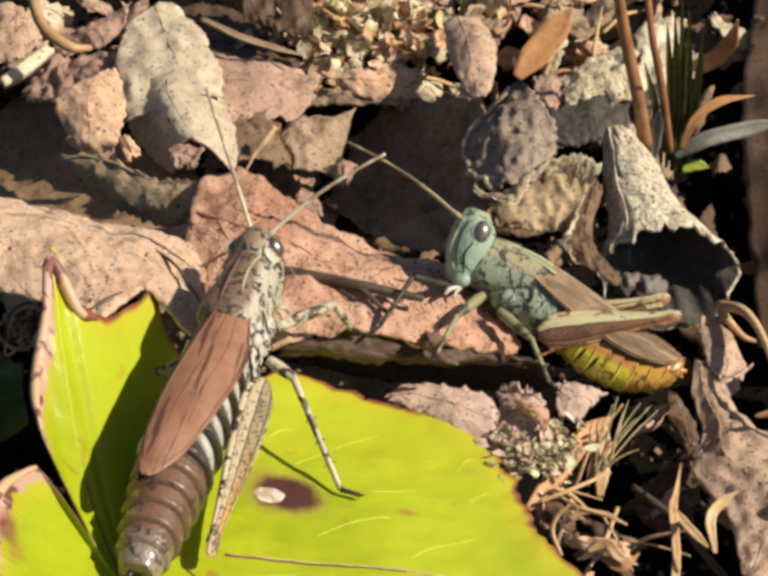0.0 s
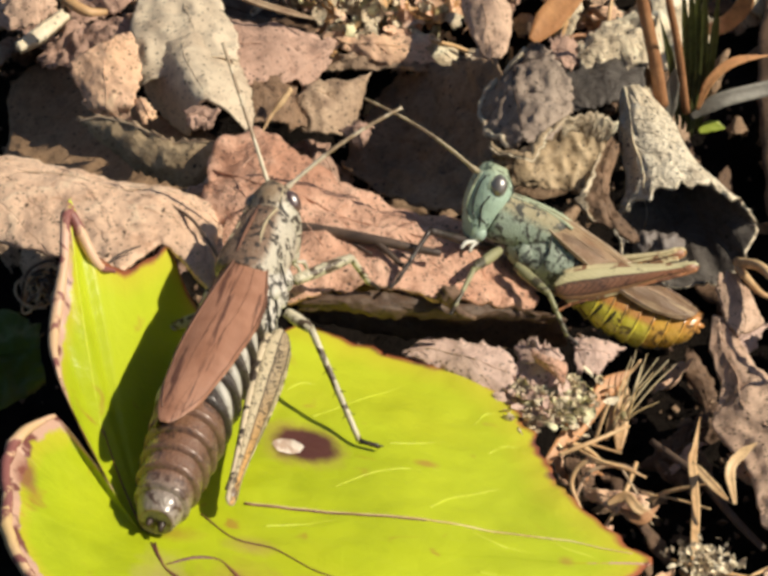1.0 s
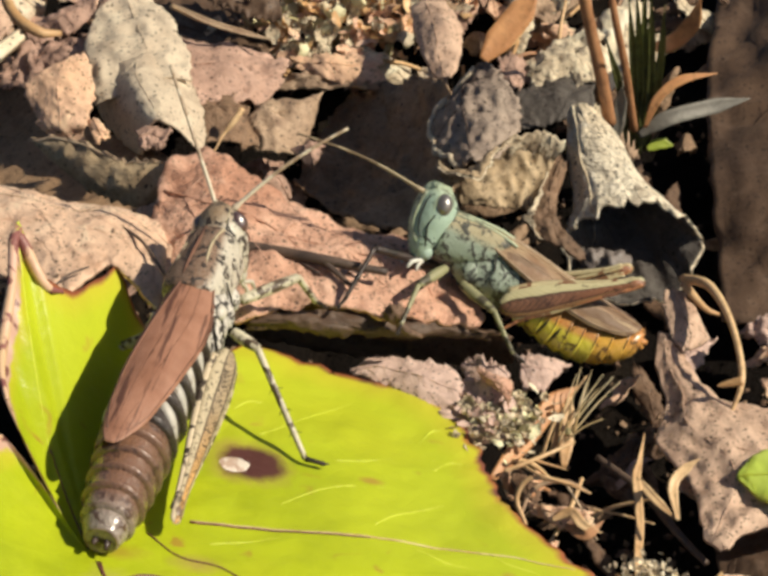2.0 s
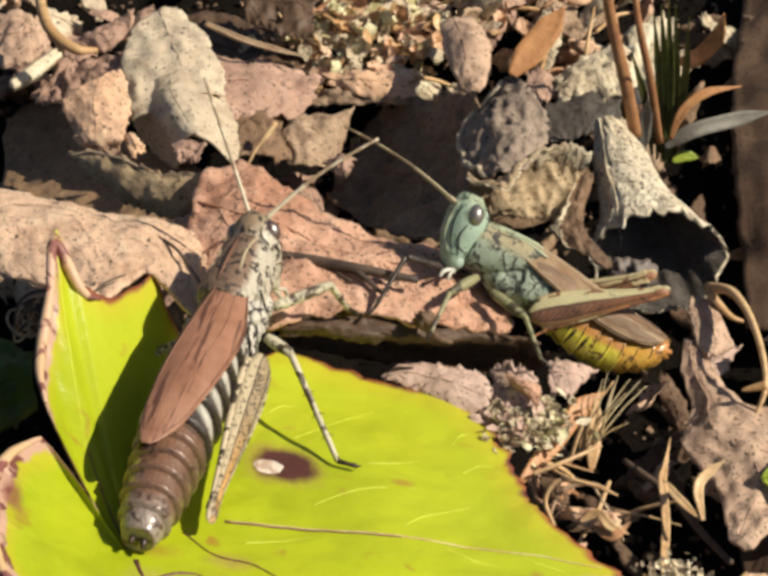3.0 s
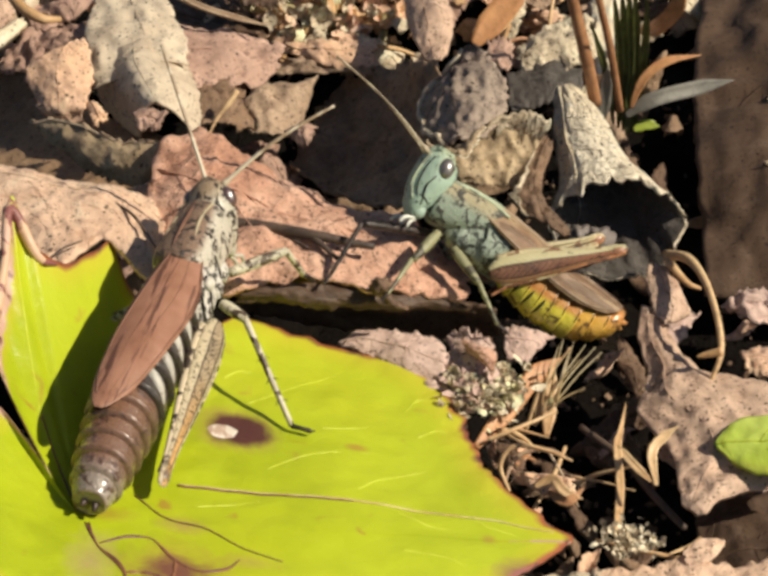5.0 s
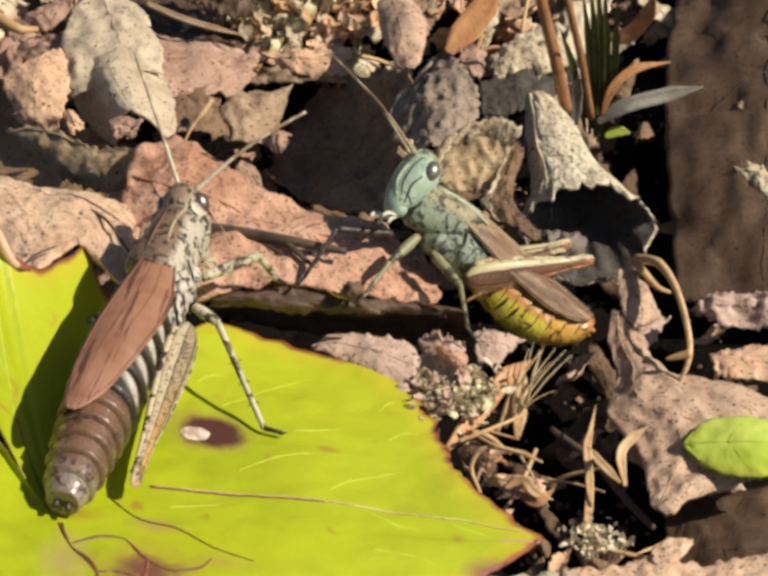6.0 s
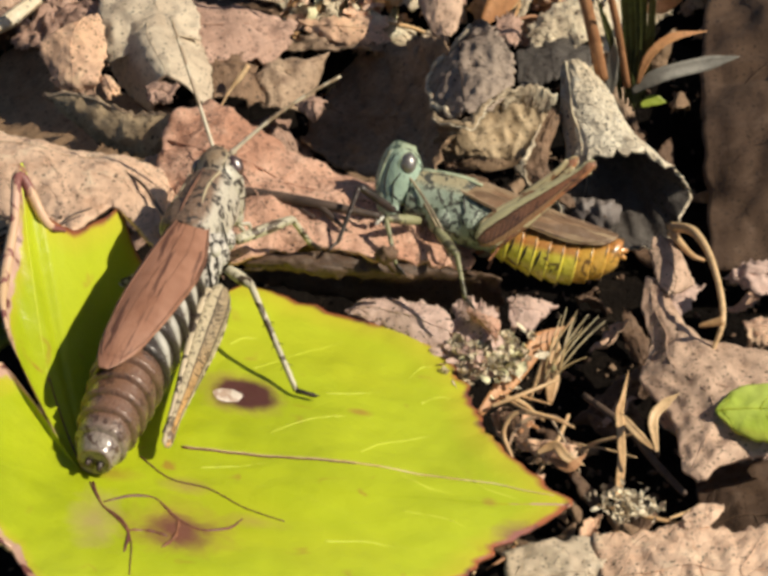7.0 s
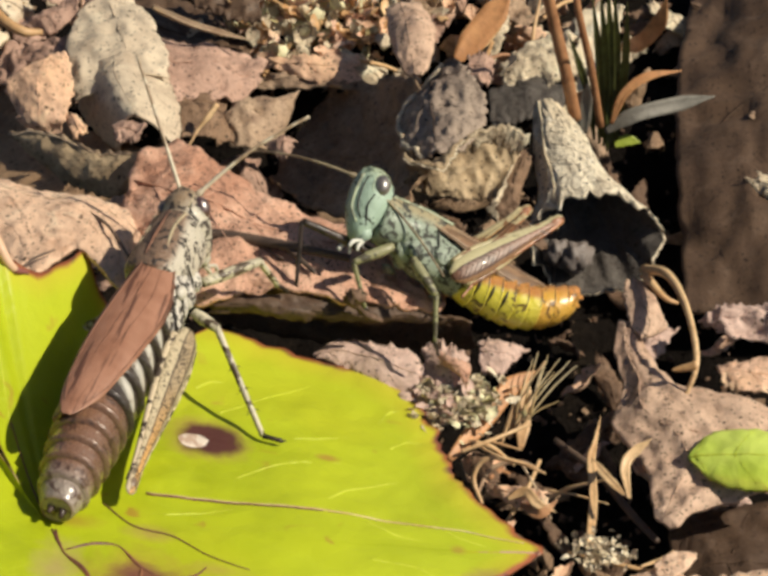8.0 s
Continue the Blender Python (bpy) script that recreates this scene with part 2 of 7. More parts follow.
# real dark brown for one leaf; on the others it stands in for shade
DEEP_SHADE_M = dead_leaf_mat("deep_brown_and_shade_leaf", (0.13, 0.08, 0.05), (0.085, 0.052, 0.034), (0.06, 0.035, 0.025), spots=0.55, through=0.05, pits=-0.2, worn=0.6)
BROWN_M = dead_leaf_mat("brown_leaf", (0.22, 0.135, 0.085), (0.14, 0.085, 0.055), (0.07, 0.04, 0.03), spots=0.4, through=0.08)
PINKTAN_M = dead_leaf_mat("pinkish_tan_leaf", (0.73, 0.52, 0.38), (0.59, 0.40, 0.29), (0.28, 0.16, 0.11), spots=0.7, pits=-0.05, worn=0.7)
TAN_M = dead_leaf_mat("tan_leaf", (0.56, 0.41, 0.28), (0.45, 0.31, 0.21), (0.22, 0.13, 0.09), spots=0.45)
# slate darkened to near black, so the colour itself holds the shade
INNER_SHADE_M = dead_leaf_mat("inner_shade_leaf", (0.12, 0.105, 0.09), (0.08, 0.068, 0.06), (0.05, 0.04, 0.035), spots=0.3, through=0.05)
SLATE_M = dead_leaf_mat("slate_leaf", (0.42, 0.33, 0.26), (0.29, 0.22, 0.175), (0.11, 0.08, 0.07), spots=0.4, rough=0.5, through=0.1)
TUBE_M = dead_leaf_mat("bleached_tube_leaf", (0.95, 0.85, 0.66), (0.80, 0.67, 0.48), (0.30, 0.20, 0.12), spots=0.45, pits=0.8, veins=0.9, worn=0.7)
CREAM_M = dead_leaf_mat("cream_leaf", (0.86, 0.74, 0.54), (0.70, 0.57, 0.40), (0.26, 0.17, 0.10), spots=0.35, pits=0.6, veins=0.7)
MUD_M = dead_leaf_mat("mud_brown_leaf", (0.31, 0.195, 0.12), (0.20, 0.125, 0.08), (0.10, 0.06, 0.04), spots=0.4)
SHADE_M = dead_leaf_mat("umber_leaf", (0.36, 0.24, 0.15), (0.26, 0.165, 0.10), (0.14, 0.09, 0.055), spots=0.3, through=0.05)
BONE_M = dead_leaf_mat("bleached_leaf", (0.90, 0.80, 0.60), (0.80, 0.68, 0.48), (0.45, 0.32, 0.2), spots=0.1, pits=-0.2, worn=0.25)
OLIVE_M = dead_leaf_mat("olive_brown_leaf", (0.56, 0.43, 0.27), (0.40, 0.29, 0.18), (0.16, 0.11, 0.06), spots=0.5, pits=0.0)
RIB_M = stalk_mat("leaf_rib", (0.55, 0.42, 0.28), (0.38, 0.25, 0.16))
AMBER_M = stalk_mat("amber_blade", (0.80, 0.43, 0.19), (0.58, 0.28, 0.12), through=0.2)
STRAW_M = stalk_mat("straw", (0.80, 0.56, 0.31), (0.56, 0.33, 0.15), through=0.15)
RUST_M = stalk_mat("rust_blade", (0.56, 0.29, 0.14), (0.36, 0.17, 0.08), through=0.15)
GRASS_M = stalk_mat("grass", (0.16, 0.18, 0.045), (0.07, 0.08, 0.025), through=0.2)
# silver grey made darker: the blades' part shade sits in the colour
SILVER_M = stalk_mat("shaded_silver_blade", (0.25, 0.235, 0.2), (0.14, 0.13, 0.11))
TWIG_M = stalk_mat("twig_bark", (0.13, 0.085, 0.06), (0.06, 0.04, 0.032), rough=0.6)
HAIR_M = stalk_mat("pale_bristle", (0.85, 0.74, 0.50), (0.62, 0.45, 0.22), through=0.2)


def soil_mat():
    m, t, bsdf = material("soil")
    k = Net(t)
    P = k.n("TexCoord").outputs["Object"]
    a, b = k.noise(P, 300, 6, 0.65), k.noise(P, 1800, 5, 0.7)
    # near-black tones put the deep shade of the gaps into the soil
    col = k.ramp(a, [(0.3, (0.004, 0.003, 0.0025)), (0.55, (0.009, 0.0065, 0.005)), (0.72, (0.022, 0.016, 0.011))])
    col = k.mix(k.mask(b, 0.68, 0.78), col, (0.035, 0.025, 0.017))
    t.links.new(col, bsdf.inputs["Base Color"])
    t.links.new(k.bump(k.math("ADD", a, b), 0.8, 0.6), bsdf.inputs["Normal"])
    bsdf.inputs["Roughness"].default_value = 0.95
    bsdf.inputs["Specular IOR Level"].default_value = 0.1
    return m


SOIL_M = soil_mat()


def green_leaf_mat(name, light, dark, rim, age, stains=()):
    """A fresh blade: v of the map runs from the stalk to the rim."""
    m, t, bsdf = material(name)
    k = Net(t)
    tc = k.n("TexCoord")
    P, uv = tc.outputs["Object"], tc.outputs["UV"]
    v = k.n("SeparateXYZ", i0=uv).outputs[1]
    col = k.mix(k.mask(k.noise(P, 110, 5, 0.6), 0.36, 0.66), light, dark)
    col = k.mix(k.math("MULTIPLY", k.mask(k.noise(P, 330, 4, 0.6), 0.5, 0.72), 0.35), col, tuple(q * 0.72 for q in dark))
    col = k.mix(k.math("MULTIPLY", k.mask(k.noise(P, 75, 3), 0.5, 0.7), 0.35 * age), col, (0.60, 0.50, 0.025))
    net = k.mask(k.voronoi(P, 700, "DISTANCE_TO_EDGE"), 0.06, 0.0)
    col = k.mix(k.math("MULTIPLY", net, 0.05), col, tuple(min(1, c * 1.35 + 0.03) for c in light))
    fleck = k.mask(k.noise(P, 480, 3, 0.5, 0.6), 0.66, 0.74)
    col = k.mix(k.math("MULTIPLY", fleck, 0.6 * age), col, (0.42, 0.16, 0.05))
    wob = k.math("MULTIPLY", k.math("SUBTRACT", k.noise(P, 420, 4, 0.6), 0.5), 0.16)
    u = k.n("SeparateXYZ", i0=uv).outputs[0]
    old = k.math("MULTIPLY", k.mask(u, 0.250, 0.262), k.mask(u, 0.72, 0.66))          # the withered lobes
    v = k.math("ADD", v, k.math("MULTIPLY", old, 0.085))
    wob = k.math("MULTIPLY", wob, k.math("ADD", 0.22, old))
    edge = k.math("MULTIPLY", k.mask(k.math("ADD", v, wob), 0.977, 0.995), k.mask(k.noise(P, 150, 2), 0.3, 0.42))
    rim = k.mix(old, (0.40, 0.13, 0.06), rim)
    rim = k.mix(k.mask(k.noise(P, 620, 3), 0.56, 0.62), rim, (0.20, 0.07, 0.06))
    pale = k.math("MULTIPLY", k.mask(v, 0.4, 0.95), k.math("SUBTRACT", 0.6, k.math("MULTIPLY", old, 0.6)))          # painted lighter away from the stalk, for the part tilted to the sun
    col = k.mix(k.math("MULTIPLY", pale, age), col, (0.58, 0.66, 0.045))
    warm = k.mask(k.math("ADD", v, wob), 0.90, 0.985)
    col = k.mix(k.math("MULTIPLY", warm, 0.35 * age), col, (0.72, 0.48, 0.06))
    col = k.mix(k.math("MULTIPLY", edge, age), col, rim)
    for cx, cy, rx, ry, tint, soft, most in stains:          # withered stains: place, reach, colour, softness, strength
        flat = k.n("Mapping", Vector=P, Location=(-cx / rx, -cy / ry, 0.0), Scale=(1.0 / (rx * U), 1.0 / (ry * U), 0.0)).outputs[0]
        d = k.n("VectorMath", i0=flat)
        d.operation = "LENGTH"
        d = k.math("ADD", d.outputs["Value"], k.math("MULTIPLY", k.math("SUBTRACT", k.noise(P, 620, 4, 0.65, 0.5), 0.5), 1.4 * soft))
        col = k.mix(k.math("MULTIPLY", k.mask(d, 1.0, 1.0 - soft), most), col, tint)
    t.links.new(col, bsdf.inputs["Base Color"])
    h = k.math("ADD", k.noise(P, 900, 4), k.math("MULTIPLY", net, -0.06))
    nrm = k.bump(h, 0.4, 0.25)
    t.links.new(nrm, bsdf.inputs["Normal"])
    bsdf.inputs["Roughness"].default_value = 0.38
    bsdf.inputs["Specular IOR Level"].default_value = 0.3
    tr = k.n("BsdfTranslucent", Color=col, Normal=nrm)
    mx = k.n("MixShader", i0=0.22, i1=bsdf.outputs[0], i2=tr.outputs[0])
    t.links.new(mx.outputs[0], t.nodes["Material Output"].inputs[0])
    return m


LIME_M = green_leaf_mat("lime_leaf", (0.51, 0.585, 0.018), (0.41, 0.495, 0.013), (0.62, 0.40, 0.30), 1.0, (
    (7.4, 11.7, 2.9, 2.6, (0.42, 0.22, 0.10), 0.6, 0.7), (7.6, 11.7, 2.15, 1.95, (0.10, 0.03, 0.035), 0.35, 0.95),
    (5.0, -3.0, 3.6, 3.0, (0.42, 0.24, 0.06), 0.8, 0.8), (5.1, -3.2, 2.2, 2.0, (0.20, 0.07, 0.06), 0.7, 0.9),
    (24.4, 1.2, 2.6, 2.2, (0.34, 0.15, 0.14), 0.6, 0.85), (-6.4, 1.9, 0.7, 1.6, (0.26, 0.09, 0.06), 0.6, 0.8),
    (0.6, -3.4, 1.6, 3.4, (0.52, 0.34, 0.20), 0.9, 0.6), (5.2, 1.2, 1.7, 0.9, (0.42, 0.26, 0.10), 0.8, 0.6), (0.8, 1.2, 1.9, 0.9, (0.40, 0.25, 0.04), 0.8, 0.6),
    (14.2, 11.9, 0.8, 0.5, (0.50, 0.30, 0.06), 0.7, 0.8), (9.0, -1.2, 2.0, 0.8, (0.50, 0.32, 0.10), 0.9, 0.5), (21.9, 4.6, 0.6, 0.6, (0.45, 0.25, 0.06), 0.7, 0.6)))
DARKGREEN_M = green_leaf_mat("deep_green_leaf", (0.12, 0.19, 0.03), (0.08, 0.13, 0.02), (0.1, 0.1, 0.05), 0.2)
MINT_M = green_leaf_mat("mint_leaf", (0.74, 0.86, 0.19), (0.52, 0.68, 0.07), (0.5, 0.5, 0.1), 0.3)
VEIN_M = stalk_mat("lime_vein", (0.585, 0.64, 0.06), (0.51, 0.575, 0.025))
DARKLIME_M = stalk_mat("yellow_green_scrap", (0.36, 0.42, 0.05), (0.26, 0.32, 0.03))
CREAMVEIN_M = stalk_mat("cream_vein", (0.72, 0.62, 0.30), (0.50, 0.34, 0.12))
PINKRIM_M = skin_mat("pink_rim", (0.66, 0.42, 0.32), (0.24, 0.09, 0.08), 420, 0.45, rough=0.5, second=(0.60, 0.42, 0.20))
PURPLE_M = stalk_mat("purple_vein", (0.26, 0.11, 0.055), (0.13, 0.045, 0.04))


# ---------------------------------------------------------------- leaves
class Sheet:
    """A leaf blade between two edges: stations of (edge point, other edge point, camber)."""

    def __init__(self, stations, wrinkle=0.25, freq=0.45, jag=0.10, teeth=0.35, seed=0, crease=2.0, front=False):
        self.a = np.array([s[0] for s in stations], float)
        self.b = np.array([s[1] for s in stations], float)
        self.c = np.array([[s[2]] for s in stations], float)
        self.w, self.f, self.j, self.tf, self.seed, self.cr, self.front = wrinkle, freq, jag, teeth, seed, crease, front

    def rows(self, n):
        return spline(self.a, n), spline(self.b, n), spline(self.c, n)[:, 0]

    def build(self, nu, nv):
        a, b, c = self.rows(nu)
        mid = (a + b) / 2
        along = np.gradient(mid, axis=0)
        s = Vector((self.seed * 3.17, self.seed * 1.31, self.seed * 2.7))
        pos = np.zeros((nu, nv, 3))
        nor = np.zeros((nu, nv, 3))
        for i in range(nu):
            across = b[i] - a[i]
            width = np.linalg.norm(across) + 1e-6
            n = np.cross(along[i], across)
            n /= np.linalg.norm(n) + 1e-9
            if (n[2] - n[1] if self.front else n[2]) < 0:          # front: a steep blade that shows its outer face
                n = -n
            for q in range(nv):
                v = q / (nv - 1)
                ends = max(0.0, 1 - 4 * v) - max(0.0, 4 * v - 3)
                jg = self.j * (noise.noise(Vector((i / nu * 9 * (1 + self.tf), 0.0 if v < 0.5 else 7.7, 0)) * 2 + s) + 0.6 * noise.noise(Vector((i / nu * min(40, nu * 0.5), 3.0 if v < 0.5 else 9.0, 1)) + s))
                vv = v + ends * jg * min(1.0, 4.0 / width)
                p = a[i] + across * vv + n * (c[i] * (1 - abs(2 * v - 1) ** self.cr))
                tip = max(0.0, 1 - i / 3) - max(0.0, (i - nu + 4) / 3)
                if tip:
                    p = p + along[i] / (np.linalg.norm(along[i]) + 1e-9) * tip * self.j * 4.0 * noise.noise(Vector((v * 6, 5, 2)) + s)
                w = Vector(p) * self.f + s
                d = self.w * (noise.noise(w) * 1.6 + 0.9 * (0.5 - abs(noise.noise(w * 2.1)) * 2) + 0.5 * noise.noise(w * 4.3) + 0.25 * noise.noise(w * 8.7))
                pos[i, q] = p + n * d
                nor[i, q] = n
        self.pos, self.nor = pos, nor
        return pos, nor

    def at(self, u, v, up=0.0):
        nu, nv, _ = self.pos.shape
        x, y = min(max(u, 0), 0.999) * (nu - 1), min(max(v, 0), 0.999) * (nv - 1)
        i, q = int(x), int(y)
        fx, fy = x - i, y - q
        g = self.pos + self.nor * up
        return (g[i, q] * (1 - fx) * (1 - fy) + g[i + 1, q] * fx * (1 - fy) + g[i, q + 1] * (1 - fx) * fy + g[i + 1, q + 1] * fx * fy)


def shell(name, pos, nor, thick, mats, parent=None, label="", uvs=None, under=0):
    """Gives a grid of points a thickness, downwards along its normals."""
    nu, nv, _ = pos.shape
    low = pos - nor * thick
    verts = list(pos.reshape(-1, 3)) + list(low.reshape(-1, 3))
    n = nu * nv
    faces, slots = [], []
    for i in range(nu - 1):
        for q in range(nv - 1):
            a, b, c, d = i * nv + q, (i + 1) * nv + q, (i + 1) * nv + q + 1, i * nv + q + 1
            faces += [(a, b, c, d), (n + d, n + c, n + b, n + a)]
            slots += [0, under]
    rim = [(i, 0) for i in range(nu)] + [(nu - 1, q) for q in range(1, nv)] + [(i, nv - 1) for i in range(nu - 2, -1, -1)] + [(0, q) for q in range(nv - 2, 0, -1)]
    for (i, q), (i2, q2) in zip(rim, rim[1:] + rim[:1]):
        faces.append((i * nv + q, n + i * nv + q, n + i2 * nv + q2, i2 * nv + q2))
        slots.append(0)
    if uvs is None:
        uvs = [(i / (nu - 1), q / (nv - 1)) for i in range(nu) for q in range(nv)]
    return mesh_ob(name, verts, faces, mats, parent, uvs=list(uvs) + list(uvs), slots=slots, label=label)


SEED = [0]


def leaf(name, label, stations, mat, nu=44, nv=26, thick=0.14, rib=0.5, sides=2, rib_r=0.07, rib_mat=None, cat="leaf", under=None, rim=None, roll=None, **kw):
    """A dead leaf: blade, midrib and side ribs."""
    SEED[0] += 1
    sh = Sheet(stations, seed=SEED[0], **kw)
    pos, nor = sh.build(nu, nv)
    root = tagged(new(name), label, cat)
    c = Vector(pos.mean(axis=(0, 1)))
    root.matrix_world = pm(*c)
    off = np.array(c)
    shell("blade", pos - off, nor, thick, [mat, under] if under else [mat], root, under=1 if under else 0)
    rm = rib_mat or mat
    if rim:
        rm_mat, wide, side = rim
        qn = 7
        rp, rn = np.zeros((nu, qn, 3)), np.zeros((nu, qn, 3))
        for i in range(nu):
            w = wide * (0.55 + 0.9 * abs(noise.noise(Vector((i * 0.35, 4, SEED[0])))) + 0.5 * noise.noise(Vector((i * 1.1, 9, SEED[0]))))
            for q in range(qn):
                v = max(w, 0.02) * q / (qn - 1)
                v = v if side == 0 else 0.998 - v
                rp[i, q] = sh.at(i / (nu - 1), v, 0.05 + 0.1 * (1 - q / qn)) - off
                rn[i, q] = sh.nor[i, 0]
        shell("torn_rim", rp, rn, 0.12, [rm_mat], root, "pale torn rim of the leaf")
    if roll:
        roll_mat, r, side = roll
        pts = [sh.at(u, 0.01 if side == 0 else 0.985, 0.3 * r) - off for u in np.linspace(0.02, 0.98, 22)]
        rod("curled_rim", pts, [r * (0.6 + 0.9 * abs(noise.noise(Vector((q * 0.7, 2, SEED[0]))))) for q in range(22)], roll_mat, root, 7, n=64, label="pale curled rim of the leaf")
    if rib is not None:
        pts = [sh.at(u, rib, 0.02) - off for u in np.linspace(0.02, 0.97, 14)]
        rod("midrib", pts, [rib_r, rib_r * 0.35], rm, root, 6)
        for s in range(sides):
            for sg in (-1, 1):
                u0 = 0.08 + 0.8 * s / max(1, sides)
                ve = rib + sg * (0.46 if sg > 0 else 0.46)
                pts = [sh.at(u0 + 0.16 * q, rib + (ve - rib) * q, 0.015) - off for q in (0, 0.3, 0.6, 0.95) if 0 < rib + (ve - rib) * q < 1]
                if len(pts) > 2:
                    rod("side_rib", pts, [rib_r * 0.5, rib_r * 0.2], rm, root, 5)
    return root


RED = [((-14.5, 17.2, 13), (-15.2, 9.5, 14), 0), ((-11.6, 18.4, 13), (-11.5, 2.7, 14), 0.6),
    ((-8.5, 15.6, 12.7), (-8.1, 2.9, 14), 0.7), ((-5.7, 13.2, 12.5), (-4.7, 3.8, 13.4), 0.6),
    ((-0.9, 11.5, 12), (-0.8, 3.9, 12.5), 0.5), ((2.3, 10.8, 11), (2, 4.4, 11.5), 0.3),
    ((4.9, 7.9, 10.5), (4.6, 5, 10.5), 0)]
REDUNDER = [((-9.3, 4.7, 13), (-9.4, 7.9, 7), 0.3), ((-6.6, 4.5, 12.9), (-7.4, 8.3, 6.5), 0.4),
    ((-3.7, 4.3, 12.6), (-3.4, 7.5, 6), 0.5), ((0.1, 4, 11.8), (0.2, 6.5, 6), 0.4),
    ((3.9, 5, 10.6), (4.4, 6.3, 6), 0.4), ((6.3, 4.5, 10.2), (6.5, 6.4, 6), 0.2)]
BEIGE = [((-30.4, 15.6, 14), (-29.2, 6.8, 16.5), 1), ((-26.4, 14.9, 14), (-24.7, 3.5, 17), 1.3),
    ((-23, 14, 13.8), (-21.3, 2.2, 17.5), 1.5), ((-20.3, 13.3, 13.5), (-19.1, 0.5, 17.8), 1.5),
    ((-17.5, 12.8, 13.2), (-16.6, 3.1, 17.5), 1.2), ((-15.3, 12.4, 13), (-14.4, 0.5, 17.6), 1),
    ((-14.3, 11.2, 13), (-13.5, -0.4, 17.4), 0.7), ((-13.7, 10.1, 13), (-13.2, 3.1, 16.5), 0.3)]
HOLLOW = [((-29.9, 37.7, 0.6), (-29.2, 25.8, 3), -0.5), ((-27, 37.8, 2.2), (-25.9, 23.4, 4.6), -0.8),
    ((-23.8, 33.5, 4), (-22.4, 21, 6.2), -0.8), ((-20.1, 28.7, 5.8), (-18.6, 18.6, 7.6), -0.6),
    ((-15.1, 23.5, 8), (-14.9, 16.2, 9), -0.3)]
ORANGE = [((-22.1, 30.7, 10), (-20.6, 31.2, 10), 0.2), ((-23.6, 29.2, 10), (-20.1, 29.1, 10.3), 0.5),
    ((-24.3, 27.9, 10), (-19.8, 26.8, 10.3), 0.5), ((-23.6, 26.2, 9.5), (-20, 25.7, 10), 0.5),
    ((-23.3, 25.3, 9), (-20.2, 24.7, 9.6), 0.4), ((-22.5, 25, 8.4), (-20.4, 24.6, 9), 0.2),
    ((-21.5, 24.6, 7.6), (-20.2, 24.4, 8), 0.2)]
GREYL = [((-20.2, 36.5, 9.4), (-17.6, 39.2, 9.2), 0.2), ((-20.8, 33.4, 9.4), (-15.5, 35.5, 9.4), 0.5),
    ((-20.4, 30, 9.4), (-14, 31.4, 9.6), 0.9), ((-19.8, 27.2, 9), (-13.8, 28.8, 9.6), 0.9)]
PINKB = [((-17.5, 35.5, 8), (-15.6, 31.3, 9), 0.3), ((-14.8, 36.6, 6.5), (-14.3, 28.3, 8.5), 0.6),
    ((-11.6, 36.4, 6), (-11.3, 29.5, 7), 0.8), ((-9.1, 36.6, 5.4), (-9.5, 30.8, 6), 0.5),
    ((-8, 36.2, 5), (-8.3, 33.5, 5.4), 0.2)]
BUMP = [((-10.9, 29.1, 5.5), (-10.3, 26.9, 5.8), 0.3), ((-9.8, 31.2, 5.2), (-8.8, 25.8, 6), 1.3),
    ((-7.4, 31.7, 5.2), (-6.6, 27.3, 5.6), 1.2), ((-5.6, 33, 5), (-5.9, 31, 5.2), 0.4)]
SHADE = [((-5.4, 36.7, 0.5), (-7.7, 27.7, 2), -0.5), ((-2.4, 35.7, 3), (-4.1, 21.6, 4.5), -1),
    ((0.5, 31.9, 7), (-0.4, 16.3, 8), -1), ((2.7, 26.8, 11), (2.3, 13.9, 10.5), -0.6)]
STRIP1 = [((-9.3, 36.1, 3.6), (-9.2, 35.2, 3.6), 0.1), ((-6.8, 36.3, 3.9), (-6.1, 34.9, 3.7), 0.2),
    ((-2, 35.2, 3.9), (-2, 34.7, 3.7), 0.1)]
STRIP2 = [((-8.2, 37.9, 3.9), (-7.4, 36.6, 3.9), 0.1), ((-5.5, 37.5, 4.4), (-4.8, 35.1, 4.1), 0.4),
    ((-1.8, 37.2, 4.4), (-1.7, 35, 4.1), 0.3)]
TALL = [((0, 39.3, 7), (2.4, 39.8, 7), 0.3), ((0.4, 35.1, 8), (3.5, 35.5, 8), 0.8),
    ((1.3, 31.3, 8.5), (3.3, 31.4, 8.6), 0.5), ((2.1, 29.7, 8.7), (2.8, 29.8, 8.7), 0.1)]
BOWL = [((4.5, 26.6, 12.4), (5.3, 26.3, 12.8), 0.2), ((2.3, 25.6, 10), (6.2, 25.7, 12.2), 1),
    ((1.5, 23.4, 9.6), (7.1, 23.3, 11.8), 1.5), ((2.1, 20.7, 10.2), (6.8, 20.9, 11.8), 1.2),
    ((3.4, 17.8, 11.6), (5.1, 17.4, 12.2), 0.4)]
APRON = [((2.2, 16.6, 13), (2.1, 18, 9.5), -0.4), ((4.5, 15.6, 13), (3.3, 17.4, 9), -0.8),
    ((6.1, 19.2, 12.4), (5.4, 17.3, 8.8), -1), ((8.3, 20.9, 11.8), (7.3, 17.2, 8.8), -1),
    ((9.8, 20.7, 11), (8, 17.3, 9), -0.6)]
